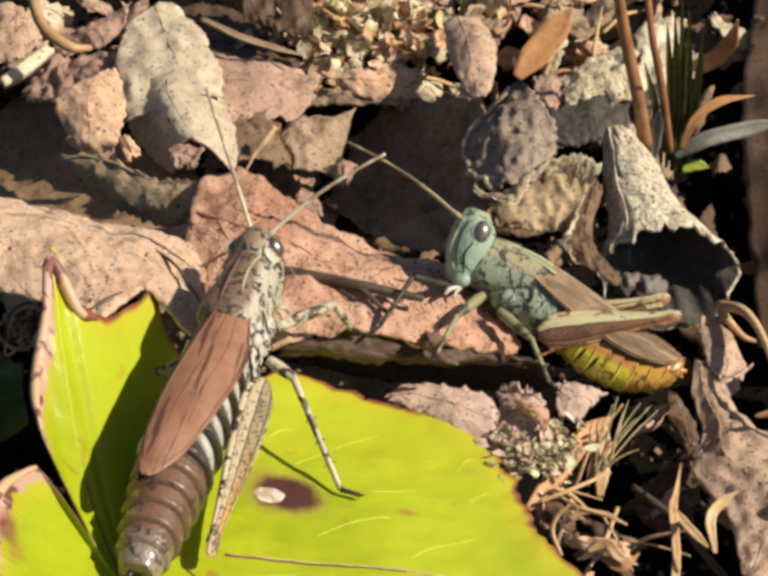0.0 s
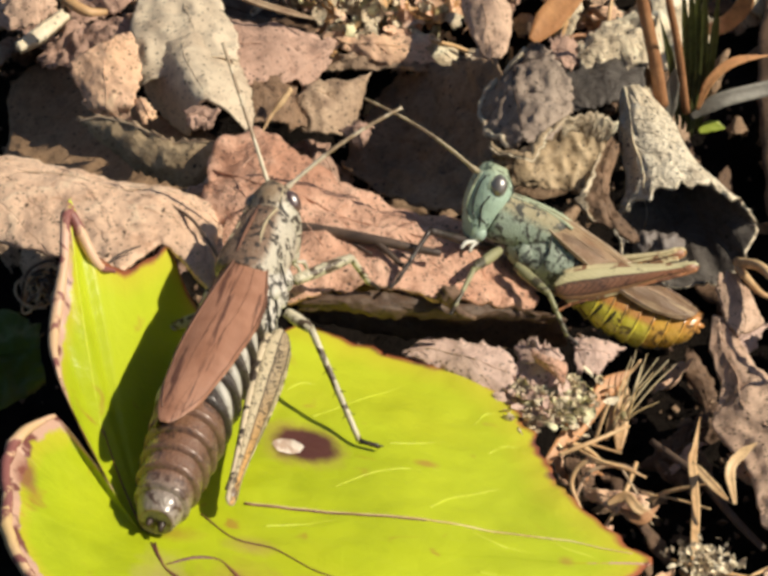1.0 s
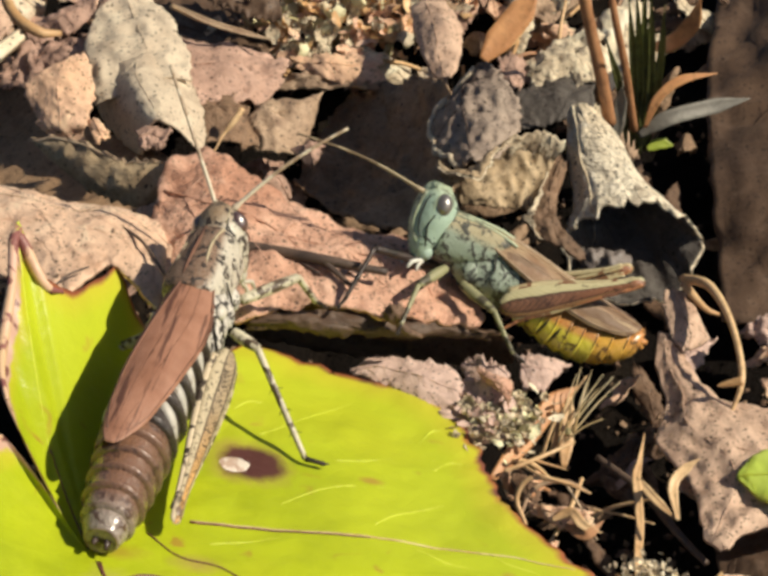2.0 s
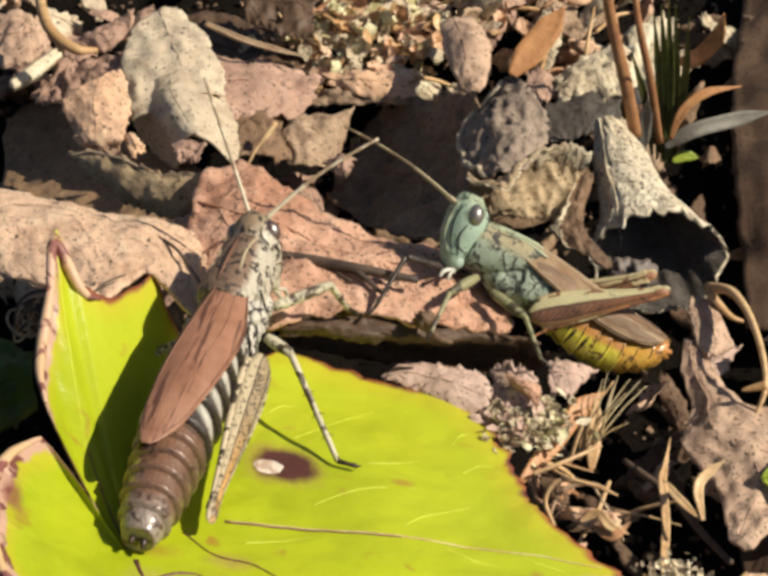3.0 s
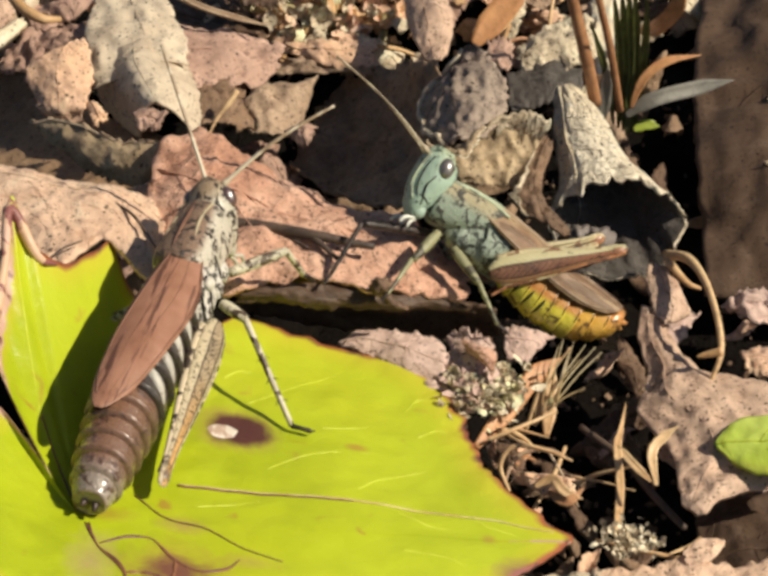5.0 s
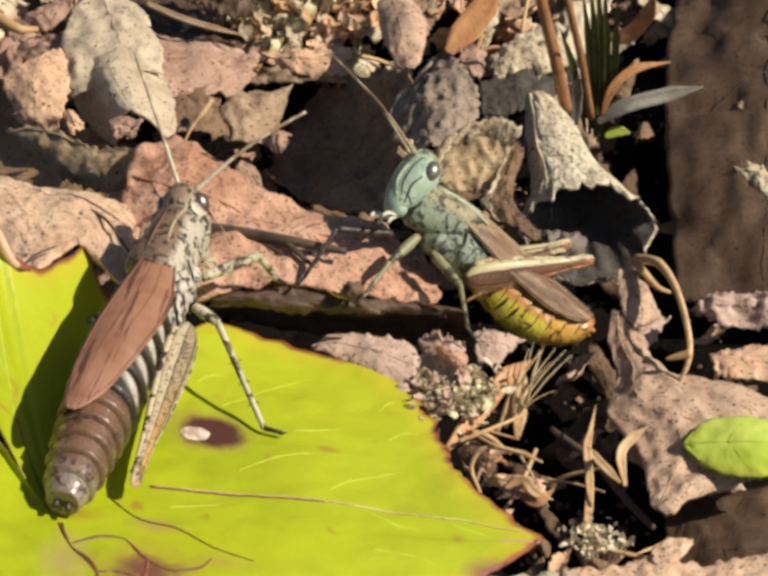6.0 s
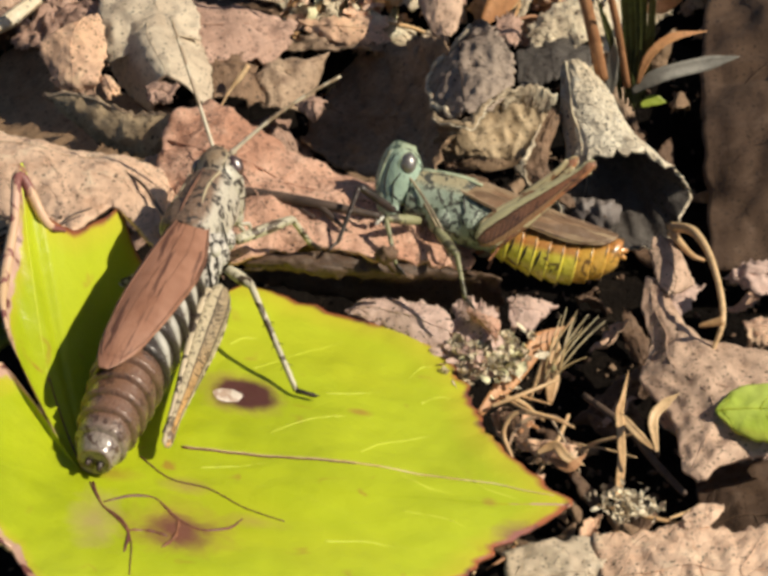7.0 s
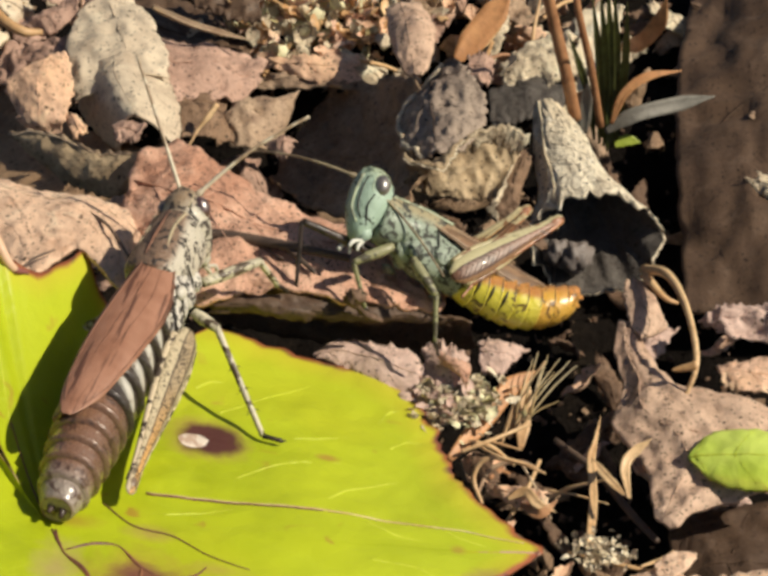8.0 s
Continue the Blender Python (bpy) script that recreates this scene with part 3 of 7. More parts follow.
FILLA = [((-27, 32.7, 6.5), (-26.4, 31.9, 6.5), 0.2), ((-25.4, 34.9, 7.4), (-24.5, 31.3, 7.4), 0.4),
    ((-23.5, 35.1, 8), (-22.9, 32.3, 8.2), 0.4), ((-20.9, 34.5, 8.6), (-20.7, 31.8, 8.6), 0.3)]
FILLB = [((-15.3, 29.5, 8), (-13.8, 23.1, 9), 0.3), ((-13, 31.7, 6.5), (-11.4, 24.7, 8), 0.6),
    ((-10.6, 32.4, 5.5), (-9.7, 25.9, 6.5), 0.4)]
FILLC = [((-15.3, 19.1, 10.4), (-15, 18.4, 10.4), 0.1), ((-16.3, 18.4, 10.4), (-15.7, 17.4, 10.2), 0.3),
    ((-17.4, 17.7, 10), (-16.9, 16.6, 10), 0.1)]
FILLD = [((-16.4, 14.8, 11.2), (-16.2, 14.4, 11.2), 0.1), ((-15.3, 15.6, 11.4), (-14.5, 14.5, 11.3), 0.2),
    ((-14.2, 16.1, 11.6), (-13.8, 14.6, 11.6), 0.1)]
FILLE = [((7.8, 36.3, 4), (8.1, 33.8, 4), 0.3), ((10.1, 38.8, 4), (10.4, 33.7, 4.5), 0.6),
    ((12.7, 39.1, 4.5), (12.7, 34.6, 4.5), 0.3)]
FILLF = [((7, 33.8, 4.4), (7.2, 29.6, 4.6), 0.1), ((9.3, 34.6, 4.4), (9.4, 30.1, 4.6), 0.3),
    ((12, 35.1, 4.3), (11.9, 31, 4.4), 0.2)]
FILLG = [((5.8, 29.5, 10.5), (5.9, 27.6, 10.5), 0.1), ((6.7, 30.2, 10.2), (7, 26.2, 10.5), 0.4),
    ((7.6, 29.6, 10), (7.5, 27.4, 10.2), 0.1)]
FILLI = [((-16.7, 22.7, 10.8), (-16.5, 21, 10.8), 0.1), ((-15.8, 23.3, 10.8), (-15.7, 20.8, 10.8), 0.3),
    ((-14.6, 22.2, 11), (-14.9, 20.6, 11), 0.1)]
FILLJ = [((7.1, -3.9, 5), (7.4, -4.9, 5), 0.2), ((8.7, -4.9, 5.4), (8.9, -6.2, 5.2), 0.4),
    ((10.9, -5.3, 5.2), (11, -6.4, 5), 0.3)]
LIP = [((9.4, 22, 9), (10.2, 21.1, 9), 0.2), ((8.6, 19.4, 9.4), (9.4, 17.7, 9.2), 0.4),
    ((7.9, 16.6, 9.6), (9.4, 15.1, 9), 0.5), ((7.3, 15.3, 9.6), (10.9, 13.3, 8.6), 0.5),
    ((8.2, 14, 9.4), (10.7, 12.6, 8.6), 0.2)]
STRIPR = [((15.3, 10, 5), (16.8, 8.3, 5), 0.2), ((15.1, 6.7, 5.3), (17.7, 6, 5), 0.5),
    ((15.6, 3.3, 5.6), (19.4, 2.7, 5.5), 0.6), ((14.8, -0.2, 6), (22.3, 2.1, 6), 1),
    ((15.9, -2.2, 6.2), (26.3, -0.8, 6.2), 0.8), ((16.8, -4.2, 6.3), (26.7, -3.5, 6.3), 0.8),
    ((17.1, -6.8, 6.5), (23.7, -6.5, 6.5), 0.6), ((17.3, -8.7, 6.5), (19.8, -8.3, 6.5), 0.3),
    ((18.1, -9.7, 6.4), (18.6, -9.7, 6.4), 0.1)]
DARKR = [((22, 53.5, 3), (37.6, 51.7, 4), 0.6), ((20.4, 44, 2.6), (35.2, 41.9, 4), 1),
    ((19.4, 34.5, 2.6), (33.7, 32.5, 4), 1), ((19.4, 23.5, 2.6), (32.4, 22.6, 4), 1),
    ((19.6, 13.3, 2.4), (30.6, 11.9, 3.5), 0.5)]
SMALLR = [((20.5, 11, 4), (20.8, 10.5, 4), 0.2), ((22, 11.7, 4.4), (22.2, 9.2, 4), 0.6),
    ((24.4, 11.7, 4.6), (24.4, 9.2, 4), 0.6), ((26.5, 10.8, 4.6), (26.5, 8.8, 4), 0.2)]
LOWR = [((12, -13.3, 6), (12.9, -22.5, 6.2), 0.1), ((14.9, -13.3, 6.1), (14.9, -22.8, 6.4), 0.3),
    ((17.3, -12.5, 6.2), (17.1, -22.9, 6.5), 0.3), ((19.6, -13.3, 6.2), (19.2, -23, 6.6), 0.3),
    ((22.2, -12.9, 6.3), (21.7, -23.1, 6.6), 0.3), ((25.3, -12.2, 6.3), (24.7, -22.7, 6.6), 0.2)]
PINKF = [((-2.9, 3.1, 9), (-2.8, 2.6, 9), 0), ((-1.4, 4, 9.2), (-1.1, 2, 8.7), 0.3),
    ((0.9, 3.7, 9.1), (1, 0.7, 8.5), 0.4), ((2.7, 3.2, 9), (3, -0.2, 8.2), 0.3),
    ((3.5, 2.2, 8.8), (3.5, 0.3, 8.2), 0.1)]
PINKG = [((3.4, 3.9, 8.6), (3.6, 0.7, 8.4), 0.2), ((4.9, 3.8, 9), (4.9, 0.1, 8.4), 0.6),
    ((6.3, 3, 8.8), (6.4, 0.6, 8.4), 0.3)]
TOPL = [((-30.8, 38.9, 8.5), (-30.3, 33.6, 8.5), 0.2), ((-27.9, 39.3, 8.6), (-27.1, 34.1, 8.6), 0.5),
    ((-26.3, 38.3, 8.6), (-25.9, 35.3, 8.6), 0.3)]
CHIP = [((-28.3, 32, 8.6), (-27.9, 31.5, 8.6), 0.1), ((-27, 33.7, 8.6), (-26.3, 32.8, 8.6), 0.3),
    ((-25.8, 35.3, 8.6), (-25, 34.9, 8.6), 0.1)]
BACKL = [((-13.8, 44.7, 6.5), (-13, 40.7, 6), 0.3), ((-11.2, 44.7, 6.5), (-10.7, 39.6, 6), 0.5),
    ((-8.6, 44.2, 6), (-8.6, 39.3, 5.8), 0.2)]
GREENR = [((19.3, -4.5, 7.4), (19.4, -4.9, 7.4), 0), ((20.8, -2.8, 7.6), (21, -7, 7.6), 0.3),
    ((23.5, -2.7, 7.8), (23.5, -7.9, 7.8), 0.4), ((25.8, -3.6, 7.8), (25.9, -7.3, 7.8), 0.2)]
FILLK = [((4.3, 2.7, 9.5), (4.6, 1.7, 9.3), 0.1), ((5.4, 1.7, 9.7), (5.7, 0.6, 9.3), 0.4),
    ((6.5, 1.1, 9.5), (6.2, -0.6, 9.3), 0.1)]
DGREEN = [((-29.5, 10.8, 5), (-28.8, 2.4, 5), 0.3), ((-27.1, 10.8, 5), (-26.2, 3.2, 5), 0.4),
    ((-25.3, 9.9, 5), (-24.6, 4.8, 5), 0.2)]

CREST = [((-23.5, 22.6, 10.2), (-22, 21, 9.8), 0.1), ((-21.3, 21.7, 11.2), (-19.8, 18.5, 9.8), 0.5),
    ((-18, 19.2, 11.8), (-18, 17, 10), 0.6), ((-16, 18.3, 12.2), (-15.7, 15.9, 10.6), 0.5),
    ((-13.8, 17.2, 12.8), (-14.2, 16.5, 12), 0.2)]
LOBE = [((-20.2, 25.4, 9.6), (-19.4, 25.2, 9.6), 0.1), ((-19.9, 24.4, 9.4), (-18.8, 24.4, 9.4), 0.2),
    ((-19.5, 23.6, 9), (-18.7, 24.2, 9), 0.1)]
PINKH = [((6.9, 4.6, 8.5), (7, 2, 8.3), 0.2), ((8, 4.4, 8.5), (8.2, 1.8, 8.2), 0.4),
    ((9.8, 3.9, 8.3), (8.8, 2.6, 8.2), 0.2)]
STRIPTOP = [((15.9, 13, 5.6), (17.1, 12.9, 5.6), 0.1), ((15.7, 11, 5.8), (17.9, 10.7, 5.5), 0.3),
    ((16.1, 8.7, 5.8), (18.3, 8.9, 5.3), 0.3), ((16.8, 7.7, 5.5), (17.2, 8, 5.4), 0.1)]
SMALLS = [((21.5, 5.9, 5), (21.6, 3.8, 5), 0.2), ((23.6, 6.1, 5.2), (23.5, 3.3, 5), 0.3),
    ((26.3, 6.2, 5.2), (26.2, 3.3, 5), 0.2)]

SCRAPA = [((23.7, 24.2, 4.4), (24, 23.5, 4.4), 0.1), ((24.9, 24.6, 4.5), (25.2, 21.8, 4.4), 0.2),
    ((26.1, 23.1, 4.5), (26, 20.2, 4.5), 0.1)]
SCRAPB = [((24.2, 30.7, 4.3), (24.5, 30, 4.3), 0.1), ((25.5, 30.9, 4.5), (25.6, 28.9, 4.5), 0.2),
    ((26.8, 29.9, 4.6), (26.5, 27.4, 4.6), 0.1)]

MAUVETOP = [((-24.6, 36, 8.6), (-23.8, 35.3, 8.5), 0.1), ((-22.3, 37.1, 9.2), (-22.1, 34.7, 8.8), 0.4),
    ((-20.3, 37.9, 9.6), (-20.4, 36.1, 9.2), 0.3)]
REDSHADE = [((-18.5, 45.8, 3), (-17.9, 39.1, 5), 0.2), ((-16.1, 46.6, 2.4), (-15.6, 38.3, 4.4), -0.4),
    ((-12.8, 45.8, 2.2), (-12.7, 38.6, 3.8), -0.4), ((-9.5, 42.7, 2.2), (-9.5, 39.5, 3), -0.1)]

FILLM = [((12.7, 41.3, 4), (12.8, 33.8, 4.4), 0.2), ((14.3, 43.5, 3.8), (14.3, 34.2, 4.4), 0.4),
    ((16.1, 43, 3.8), (15.5, 38.4, 4), 0.2)]
FILLN = [((-7.2, 24.1, 8), (-6.9, 23.2, 8), 0.1), ((-6.3, 24.4, 8.2), (-6, 22.4, 8), 0.4),
    ((-5.4, 24, 8.2), (-5.4, 22.9, 8.2), 0.1)]

ARCH = [((-20.2, 29.7, 7.8), (-14.7, 31.9, 9), 1.9), ((-19.4, 27.8, 7), (-13.6, 28.8, 9), 2.7),
    ((-18, 25.7, 7.2), (-12.8, 25.5, 9.2), 3), ((-16.8, 23.7, 8), (-12.8, 22.3, 9.2), 2.6)]

REDCURL = [((-9.4, 3.2, 13.7), (-9.3, 2.7, 12.8), 0.3), ((-6.5, 3.3, 13.5), (-6.4, 2.7, 12.5), 0.5),
    ((-4.2, 3.9, 13), (-4, 2.8, 11.8), 0.5), ((-1, 4, 12.2), (-1.1, 3.7, 11), 0.4),
    ((2.2, 4.5, 11.2), (2.2, 4.1, 10.4), 0.3), ((5.1, 5, 10.3), (5.4, 4.5, 9.8), 0.2)]

LOWDARK = [((18.2, -5.9, 2.6), (18.4, -14.5, 3), 0.3), ((20.5, -4.7, 3), (20.4, -15.3, 3.4), 0.6),
    ((23.5, -4.3, 3.2), (22.9, -16, 3.6), 0.6), ((27.1, -3.6, 3.2), (26.4, -15.6, 3.6), 0.4)]
LOWTIP = [((17.2, -12.4, 6.5), (17.3, -13.5, 6.4), 0.1), ((18.4, -11.5, 6.6), (18.7, -13.3, 6.4), 0.2),
    ((19.6, -11.5, 6.5), (19.6, -11.9, 6.5), 0.1)]

LOWL = [((6.7, -14.5, 5.6), (7, -20, 6), 0.1), ((9.5, -13.5, 5.8), (9.4, -21.4, 6.2), 0.3),
    ((11.9, -13.4, 5.8), (12, -21.4, 6.2), 0.2), ((12.6, -15.4, 5.8), (12.6, -19.8, 6), 0.1)]

# ---------------------------------------------------------------- ground
def ground():
    k = np.linspace(-5.2, 5.2, 170)
    xs, ys = 17 * np.sinh(k * 1.02) / 1.0, 17 * np.sinh(k * 1.02)
    verts, faces = [], []
    n = len(k)
    for y in ys + 8:
        for x in xs:
            p = Vector((x, y, 0)) * 0.16
            far = min(1.0, max(0.0, (math.hypot(x, y) - 60) / 200))
            z = 1.5 * noise.noise(p) + 0.8 * noise.noise(p * 2.7) + 0.35 * noise.noise(p * 7) + far * 6 * noise.noise(Vector((x, y, 3)) * 0.012)
            verts.append((x, y, z - 0.6))
    for i in range(n - 1):
        for j in range(n - 1):
            faces.append((i * n + j, i * n + j + 1, (i + 1) * n + j + 1, (i + 1) * n + j))
    tagged(mesh_ob("ground", verts, faces, SOIL_M), "crumbly forest soil under the litter, coloured near black for shade", "soil", kind="structure")


ground()

# ---------------------------------------------------------------- large dead leaves
leaf("dead_leaf", "long russet dead leaf with dark specks, lying flat", RED, RUSSET, nu=60, nv=34, thick=0.25, rib=0.4, sides=5, rib_r=0.1, wrinkle=0.35, jag=0.09, freq=0.35)
# the rolled edge and the underside carry their shade as dark brown colour
leaf("dead_leaf", "rolled dead leaf edge beside the lime leaf, darkened for shade", REDCURL, DEEP_SHADE_M, nu=60, nv=18, wrinkle=0.3, jag=0.16, freq=0.5, rib=0.5, sides=0, rib_r=0.05)
leaf("dead_leaf", "underside of a curled dead leaf, coloured dark brown for shade", REDUNDER, DEEP_SHADE_M, nu=50, nv=16, wrinkle=0.3, jag=0.1, rib=0.4, sides=0, rib_r=0.06)
leaf("dead_leaf", "pale beige dead leaf with toothed edge and dark specks", BEIGE, BEIGE_M, nu=110, nv=40, thick=0.2, rib=0.36, sides=4, rib_r=0.045, rib_mat=RIB_M, wrinkle=0.16, jag=0.07, teeth=0.9, freq=0.35)
leaf("dead_leaf", "smooth dark brown hollow dead leaf lying in shade", HOLLOW, HOLLOW_M, nu=50, nv=30, rib=0.4, sides=0, rib_r=0.06, wrinkle=0.16, jag=0.1, freq=0.25)
leaf("dead_leaf", "small orange-brown dead leaf piece with specks", ORANGE, ORANGE_M, nu=50, nv=36, thick=0.2, wrinkle=0.12, jag=0.06, rib=0.5, sides=2, rib_r=0.04)
leaf("dead_leaf", "small pinkish-orange leaf lobe bent over the hollow", LOBE, ORANGE_M, nu=24, nv=14, thick=0.18, wrinkle=0.15, jag=0.12)
leaf("dead_leaf", "broad grey-cream dead leaf lying over the litter", GREYL, GREY_M, nu=50, nv=40, rib=0.6, sides=1, rib_r=0.04, wrinkle=0.25, jag=0.05, freq=0.22)
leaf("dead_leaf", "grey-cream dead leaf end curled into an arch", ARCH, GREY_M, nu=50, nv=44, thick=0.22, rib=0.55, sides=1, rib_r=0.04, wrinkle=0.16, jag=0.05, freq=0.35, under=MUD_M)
leaf("dead_leaf", "mauve-brown flat dead leaf with small pits", PINKB, MAUVE_M, nu=36, nv=30, wrinkle=0.35, jag=0.1, rib=0.5, sides=2, rib_r=0.09)
leaf("dead_leaf", "tan cupped dead leaf scrap", BUMP, TAN_M, nu=30, nv=26, wrinkle=0.35, jag=0.12)
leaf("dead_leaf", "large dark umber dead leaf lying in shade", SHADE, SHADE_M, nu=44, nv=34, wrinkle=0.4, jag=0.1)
leaf("dead_leaf", "split tan dead leaf strip", STRIP1, TAN_M, nu=36, nv=12, wrinkle=0.25, jag=0.18)
leaf("dead_leaf", "narrow orange-tan dead leaf strip", STRIP2, ORANGE_M, nu=36, nv=10, wrinkle=0.25, jag=0.18)
leaf("dead_leaf", "upright grey-pink dead leaf tip", TALL, PINKTAN_M, nu=30, nv=20, wrinkle=0.18, jag=0.04, rib=0.4, sides=0, rib_r=0.03)
leaf("dead_leaf", "folded slate-grey dead leaf with a pale ragged rim", BOWL, SLATE_M, nu=46, nv=34, thick=0.2, crease=1.2, wrinkle=0.3, jag=0.1, rib=0.45, rib_r=0.1, rib_mat=TWIG_M, rim=(TAN_M, 0.07, 0), roll=(CREAM_M, 0.26, 0))
# the cream rim paints the lit edge above the browner hollow
leaf("dead_leaf", "brown folded dead leaf, its lit ragged upper edge painted cream", APRON, OLIVE_M, nu=70, nv=30, thick=0.2, front=True, wrinkle=0.3, jag=0.08, rib=None, rim=(CREAM_M, 0.34, 0))
leaf("dead_leaf", "mauve-brown dead leaf arched over a dark hollow", MAUVETOP, MAUVE_M, nu=30, nv=20, wrinkle=0.25, jag=0.08)
# the dark colour replaces shade that does not reach this leaf
leaf("dead_leaf", "red-brown dead leaf, coloured dark for shade", REDSHADE, DEEP_SHADE_M, nu=40, nv=24, wrinkle=0.25, jag=0.08)
leaf("dead_leaf", "mauve-tan dead leaf under the orange piece", FILLA, MAUVE_M, nu=34, nv=24, wrinkle=0.4, jag=0.12)
leaf("dead_leaf", "brown-tan dead leaf under the grey one", FILLB, MUD_M, nu=34, nv=24, wrinkle=0.4, jag=0.12)
leaf("dead_leaf", "small cream triangular leaf scrap on the hollow leaf", FILLC, CREAM_M, nu=24, nv=14, wrinkle=0.3, jag=0.15)
leaf("dead_leaf", "bright orange small leaf scrap", FILLD, ORANGE_M, nu=24, nv=14, wrinkle=0.3, jag=0.15)
leaf("dead_leaf", "pale cream dead leaf among the grass stems", FILLE, CREAM_M, nu=30, nv=20, wrinkle=0.4, jag=0.14)
# a shadowed leaf: its shade comes from the near-black slate colour
leaf("dead_leaf", "slate dead leaf behind the folded one, coloured near black for shade", FILLF, INNER_SHADE_M, nu=34, nv=14, rib=None, wrinkle=0.2, jag=0.08)
leaf("dead_leaf", "small mauve dead leaf tip beside the curled one", FILLG, MAUVE_M, nu=24, nv=16, wrinkle=0.3, jag=0.12)
# sun along the torn edge is put into the paler rim and rib
leaf("dead_leaf", "curled olive-brown dead leaf, its thin torn edge paler as if lit", CREST, OLIVE_M, nu=70, nv=26, wrinkle=0.16, jag=0.12, freq=0.35, rib=0.06, sides=0, rib_r=0.12, rib_mat=RIB_M, rim=(TAN_M, 0.08, 0))
leaf("dead_leaf", "small mauve leaf scrap under the arched grey leaf", FILLI, MAUVE_M, nu=26, nv=16, wrinkle=0.3, jag=0.12)
leaf("dead_leaf", "rusty small dead leaf in the dark hollow", FILLJ, ORANGE_M, nu=30, nv=14, wrinkle=0.3, jag=0.1)
leaf("dead_leaf", "twisted grey-brown dead leaf scrap with cream edge", LIP, MUD_M, nu=40, nv=18, front=True, wrinkle=0.35, jag=0.07, rim=(CREAM_M, 0.16, 0))
leaf("dead_leaf", "pinkish tan speckled dead leaf, torn", STRIPR, PINKTAN_M, nu=70, nv=50, thick=0.2, wrinkle=0.3, freq=0.32, jag=0.05, rib=0.25, rib_r=0.06)
leaf("dead_leaf", "small bent pinkish flap of dead leaf", STRIPTOP, PINKTAN_M, nu=26, nv=18, thick=0.18, wrinkle=0.12, jag=0.08)
leaf("dead_leaf", "pale cream dead leaf standing behind the stems", FILLM, BONE_M, nu=30, nv=20, wrinkle=0.35, jag=0.12)
leaf("dead_leaf", "small curled mauve leaf scrap in the dark hollow", FILLN, MAUVE_M, nu=24, nv=16, wrinkle=0.3, jag=0.14)
leaf("dead_leaf", "small cream leaf scrap lying on the dark leaf", SCRAPA, CREAM_M, nu=24, nv=16, wrinkle=0.35, jag=0.14)
leaf("dead_leaf", "small torn tan leaf scrap on the dark leaf", SCRAPB, TAN_M, nu=24, nv=16, wrinkle=0.35, jag=0.14)
leaf("dead_leaf", "orange-pink dead leaf piece lying on the litter", SMALLS, ORANGE_M, nu=30, nv=18, wrinkle=0.25, jag=0.12)
leaf("dead_leaf", "large smooth dark brown dead leaf with black dots", DARKR, DEEP_SHADE_M, nu=50, nv=34, thick=0.25, wrinkle=0.5, jag=0.05, freq=0.18)
leaf("dead_leaf", "small crumpled tan dead leaf", SMALLR, PINK_M, nu=30, nv=20, wrinkle=0.5, jag=0.15)
leaf("dead_leaf", "wide tan dead leaf at the lower edge of the clearing", LOWR, BEIGE_M, nu=56, nv=34, wrinkle=0.22, jag=0.1, rib=0.4, sides=4)
# shade over this low corner is put into the leaf's dark colour
leaf("dead_leaf", "dead leaf low in the hollow, coloured dark brown for shade", LOWDARK, DEEP_SHADE_M, nu=34, nv=34, wrinkle=0.35, jag=0.06, freq=0.25)
leaf("dead_leaf", "small raised tan tip of a torn dead leaf", LOWTIP, BEIGE_M, nu=26, nv=20, wrinkle=0.15, jag=0.05)
leaf("dead_leaf", "pale grey-tan dead leaf beside the lime leaf's tip", LOWL, GREY_M, nu=34, nv=34, wrinkle=0.25, jag=0.06, rib=0.4, sides=3)
leaf("dead_leaf", "pink-grey speckled dead leaf fragment with broken edge", PINKF, PINK_M, nu=54, nv=28, thick=0.2, wrinkle=0.1, jag=0.1)
leaf("dead_leaf", "pink-grey curled dead leaf fragment", PINKG, PINK_M, nu=30, nv=20, thick=0.2, wrinkle=0.3, jag=0.14)
leaf("dead_leaf", "pale mauve dead leaf fragment beside the bristles", PINKH, PINK_M, nu=30, nv=20, thick=0.2, wrinkle=0.22, jag=0.12)
leaf("dead_leaf", "reddish-brown curled leaf fragment lying among pink ones", FILLK, RUSSET, nu=30, nv=20, thick=0.2, wrinkle=0.2, jag=0.08)
leaf("dead_leaf", "cream dead leaf at the litter's edge", TOPL, PINKTAN_M, nu=30, nv=20, wrinkle=0.35, jag=0.14)
leaf("wood_chip", "pale narrow wood chip lying on leaves", CHIP, BONE_M, nu=24, nv=8, thick=0.5, wrinkle=0.08, jag=0.04, cat="wood chip")
# coloured dark in place of shade; raised to cast shadow on its neighbour
leaf("dead_leaf", "dead leaf lying behind the others, coloured dark brown for shade", BACKL, DEEP_SHADE_M, nu=30, nv=20, wrinkle=0.35, jag=0.14)
leaf("green_leaf", "small fresh light green leaf", GREENR, MINT_M, nu=30, nv=20, thick=0.2, wrinkle=0.12, jag=0.02, rib=0.5, rib_r=0.05, rib_mat=VEIN_M)
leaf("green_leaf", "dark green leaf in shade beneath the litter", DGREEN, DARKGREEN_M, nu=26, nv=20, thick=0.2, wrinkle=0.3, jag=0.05)


